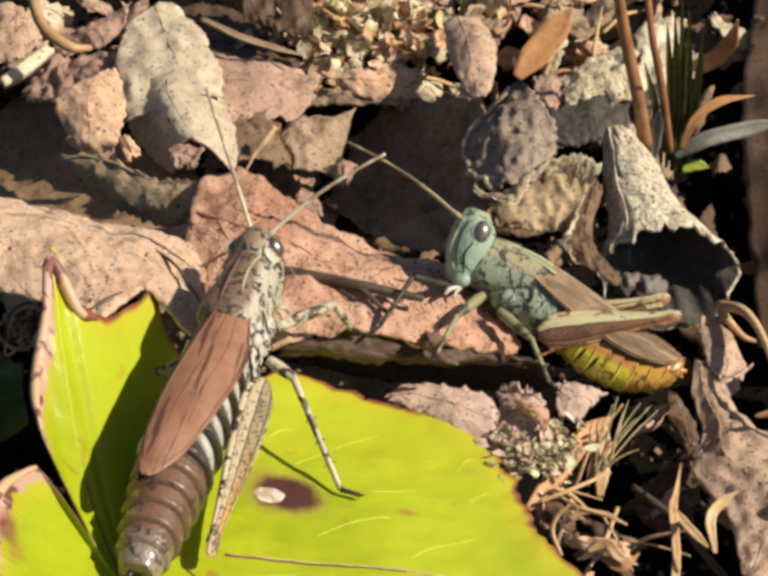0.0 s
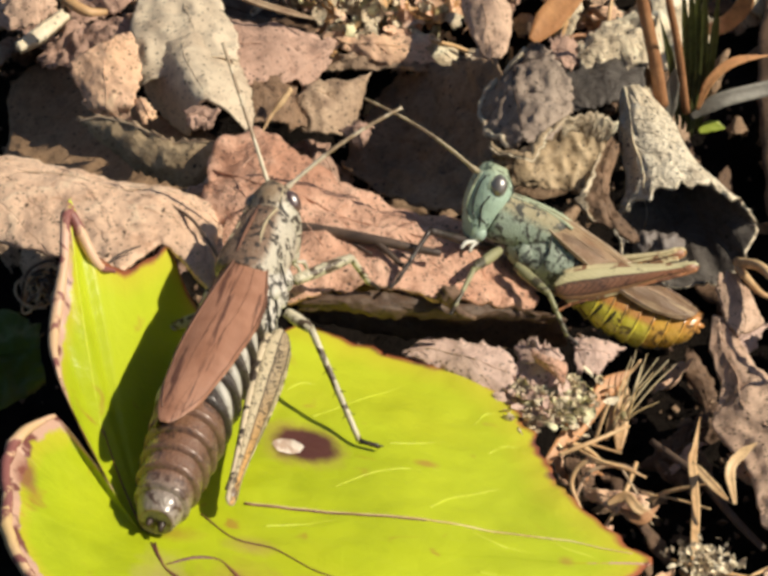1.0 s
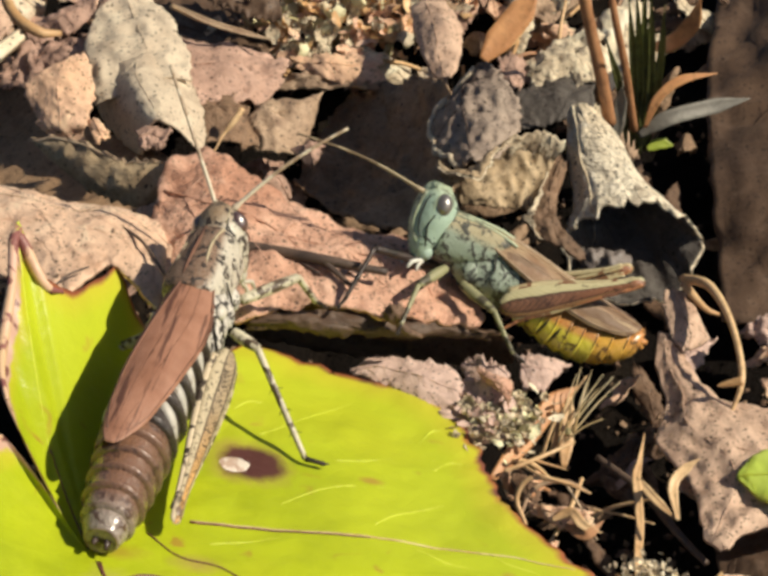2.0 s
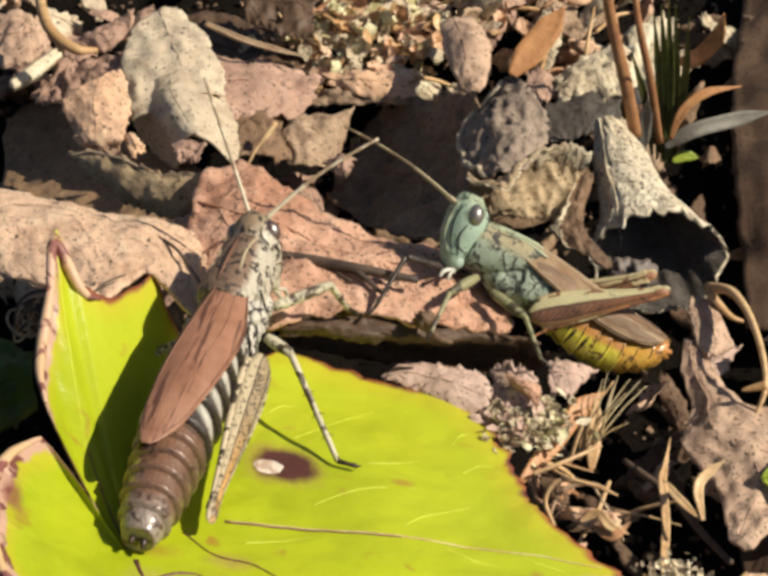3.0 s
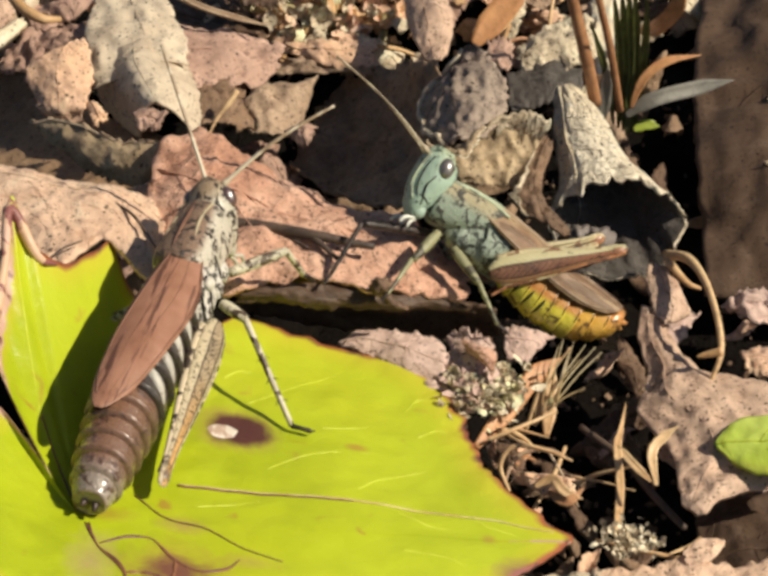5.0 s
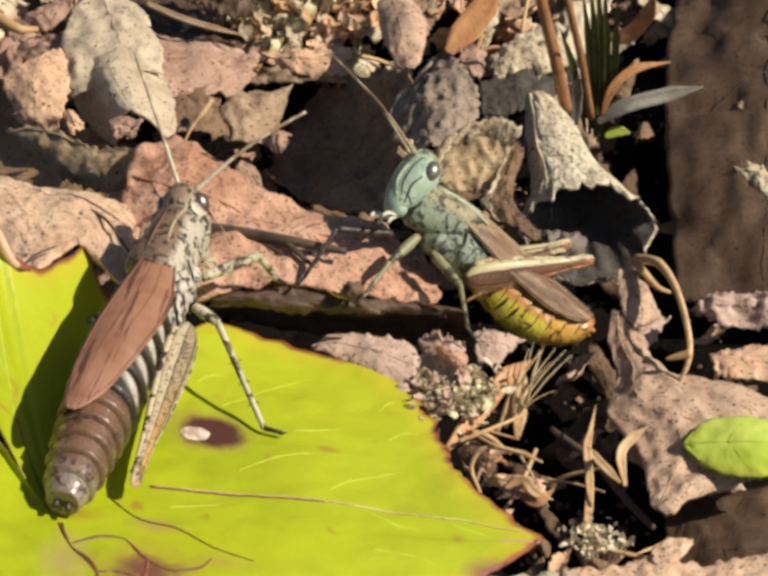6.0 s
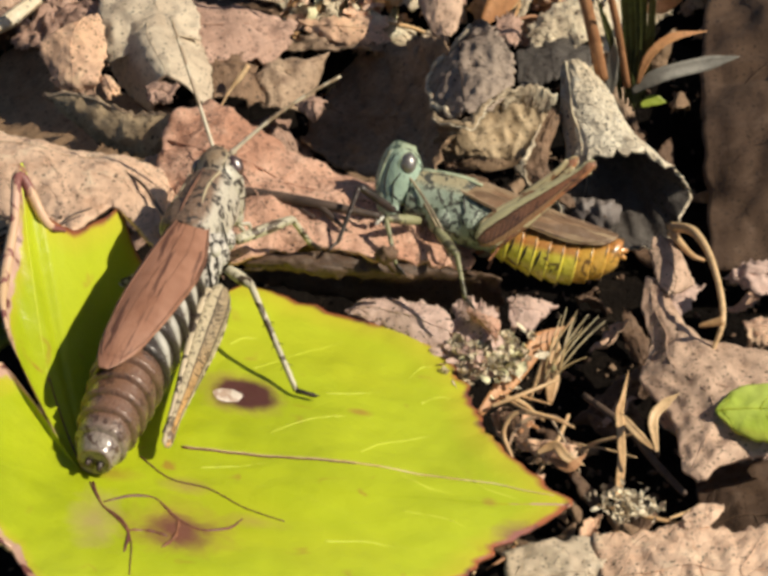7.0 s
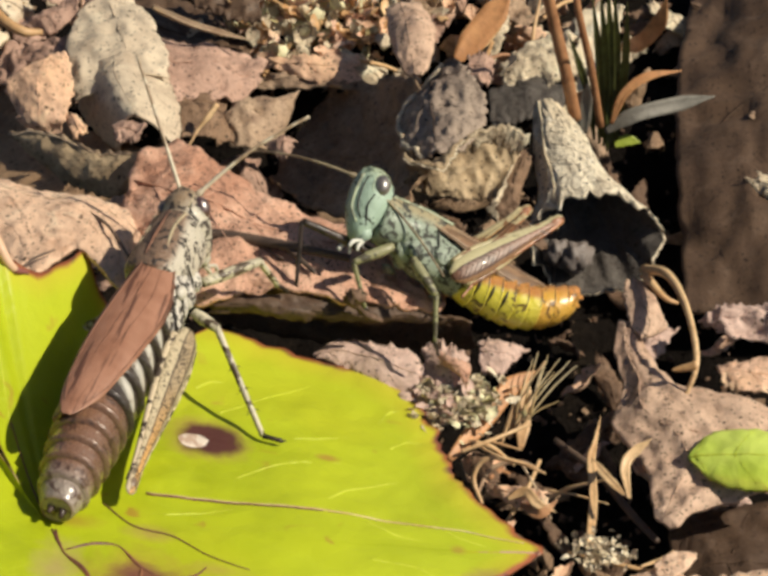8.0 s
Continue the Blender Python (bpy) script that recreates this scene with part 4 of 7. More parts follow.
def rolled_leaf():
    """A dead leaf rolled into a tube that flares at its mouth; the lower lip reaches farthest."""
    root = tagged(new("rolled_leaf"), "cream dead leaf rolled into a tube with a dark ragged opening", "leaf")
    o = Vector((14.1, 16.0, 6.5))
    root.matrix_world = pm(*o)
    nu, nv = 60, 96
    pos, nor = np.zeros((nu, nv, 3)), np.zeros((nu, nv, 3))
    axis = spline([(0, 0, 0), (-0.7, 2.0, 0.7), (-1.75, 4.4, 1.6), (-2.4, 6.6, 2.8), (-3.1, 8.6, 3.5)], nu)
    rad = spline([(4.3, 2.9), (2.9, 2.5), (2.1, 2.05), (1.5, 1.5), (0.85, 0.85)], nu)
    for i in range(nu):
        u = i / (nu - 1)
        for q in range(nv):
            w = radians(-128 + 372 * q / (nv - 1))          # the roll overlaps itself by a little
            c, e = math.cos(w), math.sin(w)
            r = 1 + 0.04 * q / nv + 0.10 * noise.noise(Vector((c * 1.6, e * 1.6, u * 3))) + 0.09 * noise.noise(Vector((c * 3.6, e * 3.6, u * 4))) + 0.08 * noise.noise(Vector((c * 8 + u * 5, e * 8 - u * 5, u * 6)))
            mouth = max(0.0, 1 - i / 12) ** 1.5
            reach = 0.7 * noise.noise(Vector((c * 2.2, e * 2.2, 4))) + 0.55 * noise.noise(Vector((c * 6, e * 6, 7))) + 0.35 * noise.noise(Vector((c * 15, e * 15, 2))) - 0.6 + 2.9 * max(0.0, -e)
            d = Vector((c, 0.0, e))
            pos[i, q] = Vector(axis[i]) + Vector((c * rad[i][0] * r, -reach * mouth, e * rad[i][1] * r))
            nor[i, q] = d
    # the tube's inner face is painted dark for the shade inside it
    shell("blade", pos, nor, 0.2, [TUBE_M, INNER_SHADE_M], root, under=1)
    rod("midrib", [pos[i, 66] for i in range(4, nu, 5)], [0.1, 0.07], CREAM_M, root, 6)


rolled_leaf()

# ---------------------------------------------------------------- the large lime leaf
# rim of the blade round the stalk's end: degrees, reach, lift above the blade's plane
RIM = [(12, 27.2, -0.5), (16, 26.0, -0.3), (25, 24.6, -0.5), (31, 24.8, -0.8), (39, 26.3, -1.0), (48, 28.1, -1.3), (54, 28.1, -1.0), (61, 26.5, -0.8),
       (68, 25.4, -0.6), (74, 24.8, 0.0), (79, 18.5, 0.2), (84, 19.5, 1.0), (88, 21.7, 2.5), (91, 24.3, 4.4), (97, 20.0, 5.0), (102.3, 19.2, 6.4),
       (104.3, 22.6, 8.8), (106.6, 18.9, 7.6), (113, 15.1, 5.2), (118, 12.2, 4.5), (121, 9.8, 4.0), (123.5, 3.9, 1.0), (127, 8.9, 2.8), (147, 8.2, 3.0),
       (186, 7.2, 2.5), (224, 8.2, 1.5), (249, 8.8, 0.8), (276, 13.6, 0.0), (302, 16.8, -0.3), (335, 17.3, -0.5), (362, 22.6, -0.5)]


def rim_at(deg):
    deg = deg % 360
    if deg < RIM[0][0]:
        deg += 360
    pts = RIM + [(372, 27.2, -0.5)]
    for (a, r, l), (b, r2, l2) in zip(pts, pts[1:]):
        if a <= deg <= b:
            t = (deg - a) / (b - a)
            return r + (r2 - r) * t, l + (l2 - l) * t
    return RIM[0][1:]


LEAF_C = Vector((-15.78, -20.95, 0))


def lime_point(deg, s, up=0.0):
    """A point of the lime leaf at a share s of the way to its rim."""
    r, lift = rim_at(deg)
    g = 1 + 0.022 * noise.noise(Vector((deg * 0.5, 1, 2))) * max(0.0, s * 3 - 2)
    x, y = LEAF_C.x + math.cos(radians(deg)) * r * s * g, LEAF_C.y + math.sin(radians(deg)) * r * s * g
    z = 9.906 - 0.2349 * x - 0.229 * y + lift * s ** 2.2
    p = Vector((x, y, 0)) * 0.16
    z += 0.62 * noise.noise(p) * s + 0.12 * noise.noise(p * 4)
    return Vector((x, y, z + up))


def lime_xy(dx, dy, up=0.0):
    """A point of the lime leaf from its distance to the stalk's end."""
    deg, d = math.degrees(math.atan2(dy, dx)), math.hypot(dx, dy)
    return lime_point(deg, min(0.985, d / rim_at(deg)[0]), up)


def lime_leaf():
    root = tagged(new("lime_leaf"), "large yellow-green lobed leaf with reddish rim and a brown hole", "leaf")
    root.matrix_world = pm(*LEAF_C)
    na, ns = 400, 34
    verts, faces, uvs = [], [], []
    for top in (0.0, -0.28):
        verts.append(lime_point(0, 0, top) - LEAF_C)
        uvs.append((0, 0))
        for i in range(na):
            for s in range(1, ns + 1):
                w = (s / ns) ** 0.8
                verts.append(lime_point(12 + 360 * i / na, w, top) - LEAF_C)
                uvs.append((i / na, w))
    half = 1 + na * ns
    ix = lambda i, s: 1 + (i % na) * ns + s - 1
    for i in range(na):
        faces += [(0, ix(i, 1), ix(i + 1, 1)), (half, half + ix(i + 1, 1), half + ix(i, 1))]
        for s in range(1, ns):
            q = (ix(i, s), ix(i, s + 1), ix(i + 1, s + 1), ix(i + 1, s))
            faces += [q, tuple(half + k for k in reversed(q))]
        faces.append((ix(i, ns), half + ix(i, ns), half + ix(i + 1, ns), ix(i + 1, ns)))
    mesh_ob("blade", verts, faces, LIME_M, root, uvs=uvs)
    loc = lambda pts, up: [lime_xy(x, y, up) - LEAF_C for x, y in spline(pts, 24)]
    for pts in ([(4.6, 5.0), (7.8, 5.4), (11.6, 5.7), (14.3, 6.0), (18.1, 6.2), (22.3, 6.4), (25.3, 6.0)], [(2.4, 3.3), (4.2, 1.6), (6.4, 1.2), (8.6, -0.1), (10.7, -0.7)], [(0.2, -0.0), (0.8, -1.8), (2.6, -4.5), (3.0, -8.3)],
                [(-0.5, 1), (-2, 5), (-3, 8)]):
        long = pts[-1][0] > 20
        rod("main_vein", loc(pts, 0.03), [0.05, 0.07, 0.06, 0.04] if long else [0.06, 0.035], CREAMVEIN_M if long else PURPLE_M, root, 6, n=24, label="pale main vein" if long else "brownish main vein")
        if long:
            rod("vein_flank", loc([(x, y - 0.1) for x, y in pts[:4]], 0.03), [0.08, 0.06, 0.03], PURPLE_M, root, 6, n=24, label="red-brown stain beside the vein")
    for pts in ([(7.8, 14.7), (10.0, 17.2), (12.2, 19.7), (13.9, 21.6)],
                [(12.1, 13.4), (13.8, 14.0), (15.3, 14.8)],
                [(9.3, 8.1), (10.9, 9.6), (12.5, 10.6), (15.1, 11.6)],
                [(14.5, 7.4), (15.6, 8.8), (17.5, 10.4), (19.3, 11.6)],
                [(12.9, -1.9), (14.8, -1.3), (16.6, -1.2), (18.5, -1.1)],
                [(17.7, 14.3), (18.6, 15.5), (19.7, 15.7)],
                [(6.3, 16.9), (7.1, 18.0), (8.2, 18.4)],
                [(5.7, 3.2), (7.8, 4.0), (10.0, 5.1)],
                [(17.1, 2.1), (19.3, 2.0), (21.1, 1.3)],
                [(20.9, 6.3), (22.5, 5.5), (24.4, 4.8)],
                [(16.8, 5.7), (18.4, 4.9), (20.6, 4.9)],
                [(16.8, 17.2), (17.4, 18.5), (18.3, 19.0)],
                [(-6.4, 27.2), (-5.5, 21.1), (-4.5, 14.9), (-3.1, 8.0)]):
        rod("side_vein", loc(pts, -0.045), [0.075, 0.07, 0.04], VEIN_M, root, 6, n=24, label="pale side vein")
    for pts in ([(0.0, -0.0), (0.9, -1.9), (2.4, -3.8), (2.5, -6.3)],
                [(0.9, -1.6), (2.3, -0.7), (3.5, -0.5), (4.2, -1.2), (5.0, -2.1), (6.4, -2.8), (7.7, -2.2), (8.4, -1.1)],
                [(2.5, -4.0), (3.6, -3.8), (4.6, -4.0)],
                [(5.0, -2.1), (5.0, -3.8), (4.4, -5.2)]):
        rod("brown_vein", loc(pts, -0.02), [0.07, 0.12, 0.06, 0.14, 0.09, 0.12, 0.05], PURPLE_M, root, 6, n=24, label="withered brown vein")
    for a0, a1 in ((99, 121), (128, 250)):
        rod("curled_rim", [lime_point(w, 0.985, 0.06) - LEAF_C for w in range(a0, a1 + 1, 3)], [0.12, 0.34, 0.28, 0.36, 0.3, 0.12], PINKRIM_M, root, 7, n=60, label="rolled pinkish dry rim")
    # dry scar in the withered patch
    for (cx, cy, rx, ry, mat, nm, lab, up) in ((6.65, 11.35, 0.8, 0.75, PALE_M, "pale_scar", "pale dry scar in the dark patch", 0.08),):
        v, f = [lime_xy(cx, cy, up) - LEAF_C], []
        for j in range(1, 7):
            for i in range(28):
                w = 2 * math.pi * i / 28
                g = j / 6 * (1 + (0.22 if cy > 5 else 0.6) * noise.noise(Vector((math.cos(w) * 1.5 + cx, math.sin(w) * 1.5, cy))))
                v.append(lime_xy(cx + rx * math.cos(w) * g, cy + ry * math.sin(w) * g, up * (1 - (j / 6) ** 3 * 0.9)) - LEAF_C)
        for i in range(28):
            f.append((0, 1 + i, 1 + (i + 1) % 28))
            for j in range(5):
                f.append((1 + j * 28 + i, 1 + (j + 1) * 28 + i, 1 + (j + 1) * 28 + (i + 1) % 28, 1 + j * 28 + (i + 1) % 28))
        mesh_ob(nm, v, f, mat, root, label=lab)


PALE_M = skin_mat("pale_scar", (0.78, 0.68, 0.58), (0.5, 0.36, 0.28), 500, 0.3, rough=0.5)
lime_leaf()

# ---------------------------------------------------------------- twigs, straw, grass
def stalk(name, label, cat, pts, radii, mat, sides=7, twigs=(), group=""):
    root = tagged(new(name), label, cat, group)
    o = np.array(pts[0], float)
    root.matrix_world = pm(*o)
    rod("stem", [np.array(p) - o for p in pts], radii, mat, root, sides, n=6 * len(pts))
    for tp, tr in twigs:
        rod("branch", [np.array(p) - o for p in tp], tr, mat, root, sides, n=5 * len(tp))
    return root


def blade(name, label, cat, pts, width, mat, fold=0.25, twist=0.0):
    """A flat narrow grass blade along a curve."""
    root = tagged(new(name), label, cat)
    o = np.array(pts[0], float)
    root.matrix_world = pm(*o)
    n = 8 * len(pts)
    c = spline(np.array(pts, float) - o, n)
    tan = np.gradient(c, axis=0)
    pos, nor = np.zeros((n, 5, 3)), np.zeros((n, 5, 3))
    for i in range(n):
        t = tan[i] / (np.linalg.norm(tan[i]) + 1e-9)
        view = np.array([0.1 + twist * i / n, -0.7, 0.7])
        a = np.cross(t, view)
        a /= np.linalg.norm(a) + 1e-9
        nn = np.cross(a, t)
        s = i / (n - 1)
        w = width * (0.35 + 0.65 * min(1, 4 * s)) * min(1.0, (1 - s) * 3 + 0.06) / 2
        for q in range(5):
            e = q / 2 - 1
            pos[i, q] = c[i] + a * e * w + nn * (e * e - 0.5) * 0.6 * fold * w
            nor[i, q] = nn
    shell("blade", pos, nor, 0.06, [mat], root)
    return root


stalk("twig", "dark forked twig lying on the russet leaf", "twig", [(-10.6, 8.4, 14.1), (-8.3, 8.0, 14.1), (-4.5, 6.8, 14.3), (-0.8, 6.4, 13.6)], [0.38, 0.42, 0.34, 0.22], TWIG_M, twigs=(([(-4.7, 6.9, 14.3), (-2.8, 5.0, 13.7)], [0.26, 0.12]), ([(-6.8, 7.5, 14.2), (-4.8, 6.1, 13.9)], [0.14, 0.06]), ))
stalk("dry_twig", "stout red-brown dry stem standing in the litter", "stem", [(12.8, 24.8, 9), (12.2, 25, 13), (11.4, 25.8, 17), (10.8, 26, 21)], [0.42, 0.42, 0.38, 0.34], RUST_M, twigs=())
stalk("dry_twig", "thin red-brown dry stem standing in the litter", "stem", [(14.4, 26.4, 7), (13.8, 26.6, 12), (13.1, 27, 16), (12.7, 28.5, 19)], [0.26, 0.26, 0.24, 0.2], RUST_M, twigs=())
blade("green_grass", "dark green grass blade standing in shade", "grass", [(14.6, 27.9, 4), (14.8, 28.7, 10), (14.5, 28.1, 17)], 0.5, GRASS_M, 0.6)
blade("green_grass", "dark green grass blade standing in shade", "grass", [(15.1, 27.7, 4), (15.5, 28.6, 10), (15.4, 28.1, 17)], 0.5, GRASS_M, 0.6)
blade("green_grass", "dark green grass blade standing in shade", "grass", [(14.3, 28.2, 4), (14.4, 28.4, 10), (14, 27.2, 17)], 0.5, GRASS_M, 0.6)
blade("green_grass", "dark green grass blade standing in shade", "grass", [(15.4, 28.4, 4), (16, 28.2, 10), (16.2, 26.6, 17)], 0.5, GRASS_M, 0.6)
blade("green_grass", "dark green grass blade standing in shade", "grass", [(14.8, 27.4, 4), (15.1, 29, 10), (15, 29.1, 17)], 0.5, GRASS_M, 0.6)
blade("green_grass", "dark green grass blade standing in shade", "grass", [(14, 28.6, 4), (13.5, 26.7, 10), (12.5, 23.4, 17)], 0.5, GRASS_M, 0.6)
blade("dry_grass", "orange curled dry grass blade", "grass", [(15.1, 26.6, 7), (15.9, 27.1, 9), (17.4, 27.7, 10), (19.7, 28.3, 10)], 0.6, AMBER_M, 0.25)
blade("dry_grass", "orange dry grass blade standing up", "grass", [(15.7, 35.7, 6), (17.1, 33.8, 8), (18.3, 33.3, 10), (18.8, 33.3, 12)], 1.1, AMBER_M, 0.25)
blade("dry_grass", "silvery dead grass blade", "grass", [(14.7, 27, 6), (16.6, 27.5, 7), (19.6, 28.6, 7), (21.9, 29.3, 7)], 1.0, SILVER_M, 0.4)
blade("dry_grass", "silvery short dead grass blade", "grass", [(13.3, 25.7, 7), (13.4, 25.9, 9), (13.6, 25.9, 11)], 0.9, SILVER_M, 0.4)
blade("dry_grass", "orange broad dry blade among the back litter", "grass", [(4.8, 35.9, 5), (6.1, 37.2, 6), (7.4, 38.4, 7), (8.5, 39.4, 8)], 1.8, AMBER_M, 0.25)
blade("dry_grass", "yellowish broad dry blade among the back litter", "grass", [(5.6, 36.4, 5), (7.2, 38.4, 6), (8, 39.7, 7)], 1.2, STRAW_M, 0.25)
blade("leaf_scrap", "small yellow-green leaf scrap on the ground", "leaf", [(15.3, 27.5, 4.4), (16.1, 27.8, 4.6), (17, 27.8, 4.4)], 0.7, DARKLIME_M, 0.25)
blade("straw", "pale flat dry straw, standing and bent at a joint", "straw", [(13.3, -13.9, 5.6), (13.5, -9.3, 5.3), (13.7, -6.1, 5.4), (13.6, -3.2, 5.8), (13.8, -2, 5.9), (14.2, 0.4, 6)], 0.5, STRAW_M, 0.5)
blade("straw", "broken pale straw piece leaning at a joint", "straw", [(13.6, -3.1, 5.8), (14.5, -4.4, 5.6), (15.8, -5.7, 5)], 0.5, STRAW_M, 0.5)
blade("straw", "curled cream straw chip resting on a leaf", "straw", [(15.8, -7.8, 7.2), (15.6, -5.7, 7.8), (16.3, -4.8, 8.2), (17.2, -4.3, 8.6)], 0.6, STRAW_M, 0.6)
stalk("straw", "dark curly root fibre in the hollow", "roots", [(6.7, -5.6, 5), (7.6, -4.1, 6), (9.4, -3.9, 6.4), (10.8, -4.4, 6)], [0.1, 0.13, 0.12, 0.05], RIB_M, twigs=(([(9.4, -3.9, 6.4), (10.5, -5.8, 5.6), (11.2, -7.3, 5)], [0.09, 0.05]), ))
blade("dry_grass", "pale torn blade in the dark hollow", "grass", [(8.6, -6.2, 5.6), (9.7, -6, 6), (10.4, -6.8, 5.8), (11.5, -7.1, 5.4)], 0.6, STRAW_M, 0.5)
blade("dry_grass", "reddish torn blade in the dark hollow", "grass", [(9.4, -6.2, 5.2), (10.5, -7.3, 5.4), (11.6, -6.5, 5.8)], 0.55, RUST_M, 0.5)
blade("dry_grass", "orange-brown flat dry blade under the insects", "grass", [(5.2, -4.2, 7), (7.3, -1.2, 7.5), (8.8, 0.9, 8), (10.3, 2.3, 8)], 1.2, AMBER_M, 0.25)
blade("dry_grass", "tan flat dry blade", "grass", [(9.4, -2.3, 6), (9.6, -0.1, 7), (9.8, 2.1, 8)], 0.9, STRAW_M, 0.25)
blade("dry_grass", "tan narrow dry blade", "grass", [(8.7, -1.5, 6), (9.3, 0.3, 7), (9.5, 2.2, 7.5)], 0.6, STRAW_M, 0.25)
stalk("straw", "thin straw lying on the litter", "straw", [(5.9, -4, 7.4), (7.6, -3.3, 7.6), (10, -1.7, 7.4)], [0.12, 0.14, 0.1], STRAW_M, twigs=(([(7.6, -3.3, 7.6), (9.5, -3.5, 7)], [0.1, 0.05]), ))
stalk("straw", "curled brown dry stem ring", "straw", [(7.1, -6, 5), (6.6, -4.8, 6), (7.4, -4.2, 7), (9.2, -4.5, 7), (10.9, -4.9, 6.4)], [0.13, 0.16, 0.16, 0.14, 0.06], STRAW_M, twigs=(([(6.2, -2.5, 7), (8.1, -4.4, 7.4), (10.3, -4.9, 7)], [0.12, 0.05]), ))
stalk("straw", "thin pale root fibre", "straw", [(11, -4.3, 4.4), (12.6, -4.7, 4.4), (14.6, -5.5, 4.4)], [0.06, 0.07, 0.04], STRAW_M, twigs=())
stalk("straw", "dark thin dead stem in the hollow", "twig", [(11.4, 0.4, 4), (13.9, -2.4, 4), (15.9, -6.5, 4.6), (17.4, -9.2, 5)], [0.2, 0.25, 0.25, 0.2], TWIG_M, twigs=())
stalk("dry_twig", "curled ochre dry stem with a withered scrap", "stem", [(17, 13.6, 6), (18.4, 11.5, 7.4), (19.5, 7.4, 8.4), (20, 2.8, 8.2), (19.2, 1.1, 6.5)], [0.32, 0.3, 0.22, 0.2, 0.12], STRAW_M, twigs=(([(17, 13.1, 6), (18.2, 11.4, 5.6), (19.1, 11.2, 5.2)], [0.3, 0.12]), ([(20, 2.4, 8.2), (18.9, 2.3, 8), (18.5, 2.2, 8)], [0.3, 0.06]), ))
stalk("dry_twig", "curved tan dry stem among the leaves", "stem", [(-26.5, 37.7, 12), (-25.4, 33.3, 12), (-23.6, 31.7, 11.5), (-22.2, 32.1, 11)], [0.35, 0.38, 0.36, 0.2], STRAW_M, twigs=())
stalk("dry_twig", "rounded brown leaf stalk standing in the litter", "stem", [(-30.5, 31, 10), (-29.4, 26.4, 10.5), (-29.5, 24, 10), (-30.1, 22.7, 9.5)], [0.5, 0.5, 0.4, 0.3], RUST_M, twigs=())
stalk("dry_twig", "cream club-shaped flower stalk leaning on a leaf", "stem", [(-12.1, 23.2, 8.5), (-11.5, 24.3, 9), (-10.9, 24.9, 9.5), (-10.3, 25.6, 10)], [0.07, 0.1, 0.22, 0.18], STRAW_M, twigs=())
stalk("straw", "thin tan straw lying on the shaded leaf", "straw", [(-15.9, 40.3, 6.4), (-13.6, 38.9, 6.2), (-11.0, 38.0, 5.8)], [0.12, 0.16, 0.1], STRAW_M)
# separate tan strip added for the sunlit edge of a leaf
blade("leaf_scrap", "narrow tan strip standing in for a lit leaf edge", "leaf", [(-15.5, 37.4, 9), (-13.2, 36.2, 8.5), (-10.9, 35.6, 8), (-8.6, 35.2, 7.5)], 0.4, RIB_M, 0.6)
# a solid rod drawn where an antenna's shadow crosses the beige leaf
stalk("thin_twig", "thin dark rod laid as an antenna's shadow on the beige leaf", "twig", [(-16.4, 7.7, 16.4), (-14.9, 5.2, 17.4), (-13.2, 1.7, 17.6)], [0.09, 0.1, 0.07], TWIG_M, twigs=())
stalk("thin_twig", "short dark twig lying on the beige leaf", "twig", [(-19.6, -0.3, 19), (-18.8, 1, 18.8), (-17.7, 1.9, 18.6)], [0.06, 0.08, 0.05], TWIG_M, twigs=())

# ---------------------------------------------------------------- small litter
LICHEN_M = skin_mat("lichen", (0.84, 0.80, 0.52), (0.42, 0.36, 0.18), 900, 0.45, rough=0.8)
GALL_M = skin_mat("gall", (0.20, 0.17, 0.155), (0.13, 0.11, 0.10), 600, 0.35, rough=0.6)
def bristles():
    root = tagged(new("bristle_tuft"), "tuft of pale stiff bristles standing in dry grass", "grass")
    o = np.array((9.5, -0.9, 7))
    root.matrix_world = pm(*o)
    for q, tip in enumerate([(10.5, 2.4, 9.5), (11.1, 2.1, 9.5), (11.8, 2.3, 9), (12.4, 2.1, 9), (10.8, 1.3, 9.4), (11.5, 1.1, 9), (11.7, -0.4, 8), (12.8, 1.9, 8.8), (10.2, 1.8, 9.5)]):
        d = np.array(tip) - o
        b = np.array((0.5 * math.sin(q * 2.1), 0.4 * math.cos(q * 1.7), 0.0))
        rod("bristle", [b, b + (d - b) * 0.5 + np.array((0, 0, 0.25)), d], [0.06, 0.05, 0.02], HAIR_M, root, 6, 9)


bristles()


def root_clump():
    root = tagged(new("root_clump"), "clump of fine tangled brown rootlets beside the leaf", "roots")
    o = np.array((-24.5, 7.6, 10))
    root.matrix_world = pm(*o)
    rnd = random.Random(5)
    for q in range(26):
        a, r = rnd.uniform(0, 6.28), rnd.uniform(0.3, 1.5)
        pts = []
        for s in range(5):
            w = a + s * rnd.uniform(0.5, 1.0)
            pts.append((r * math.cos(w) + rnd.uniform(-0.3, 0.3), rnd.uniform(-0.6, 0.6) + r * 0.9 * math.sin(w), r * 0.6 * math.sin(w + 1) + rnd.uniform(-0.3, 0.3)))
        rod("rootlet", pts, [0.09, 0.1, 0.06], (STRAW_M, RIB_M, TWIG_M)[q % 3], root, 5, 16)


root_clump()


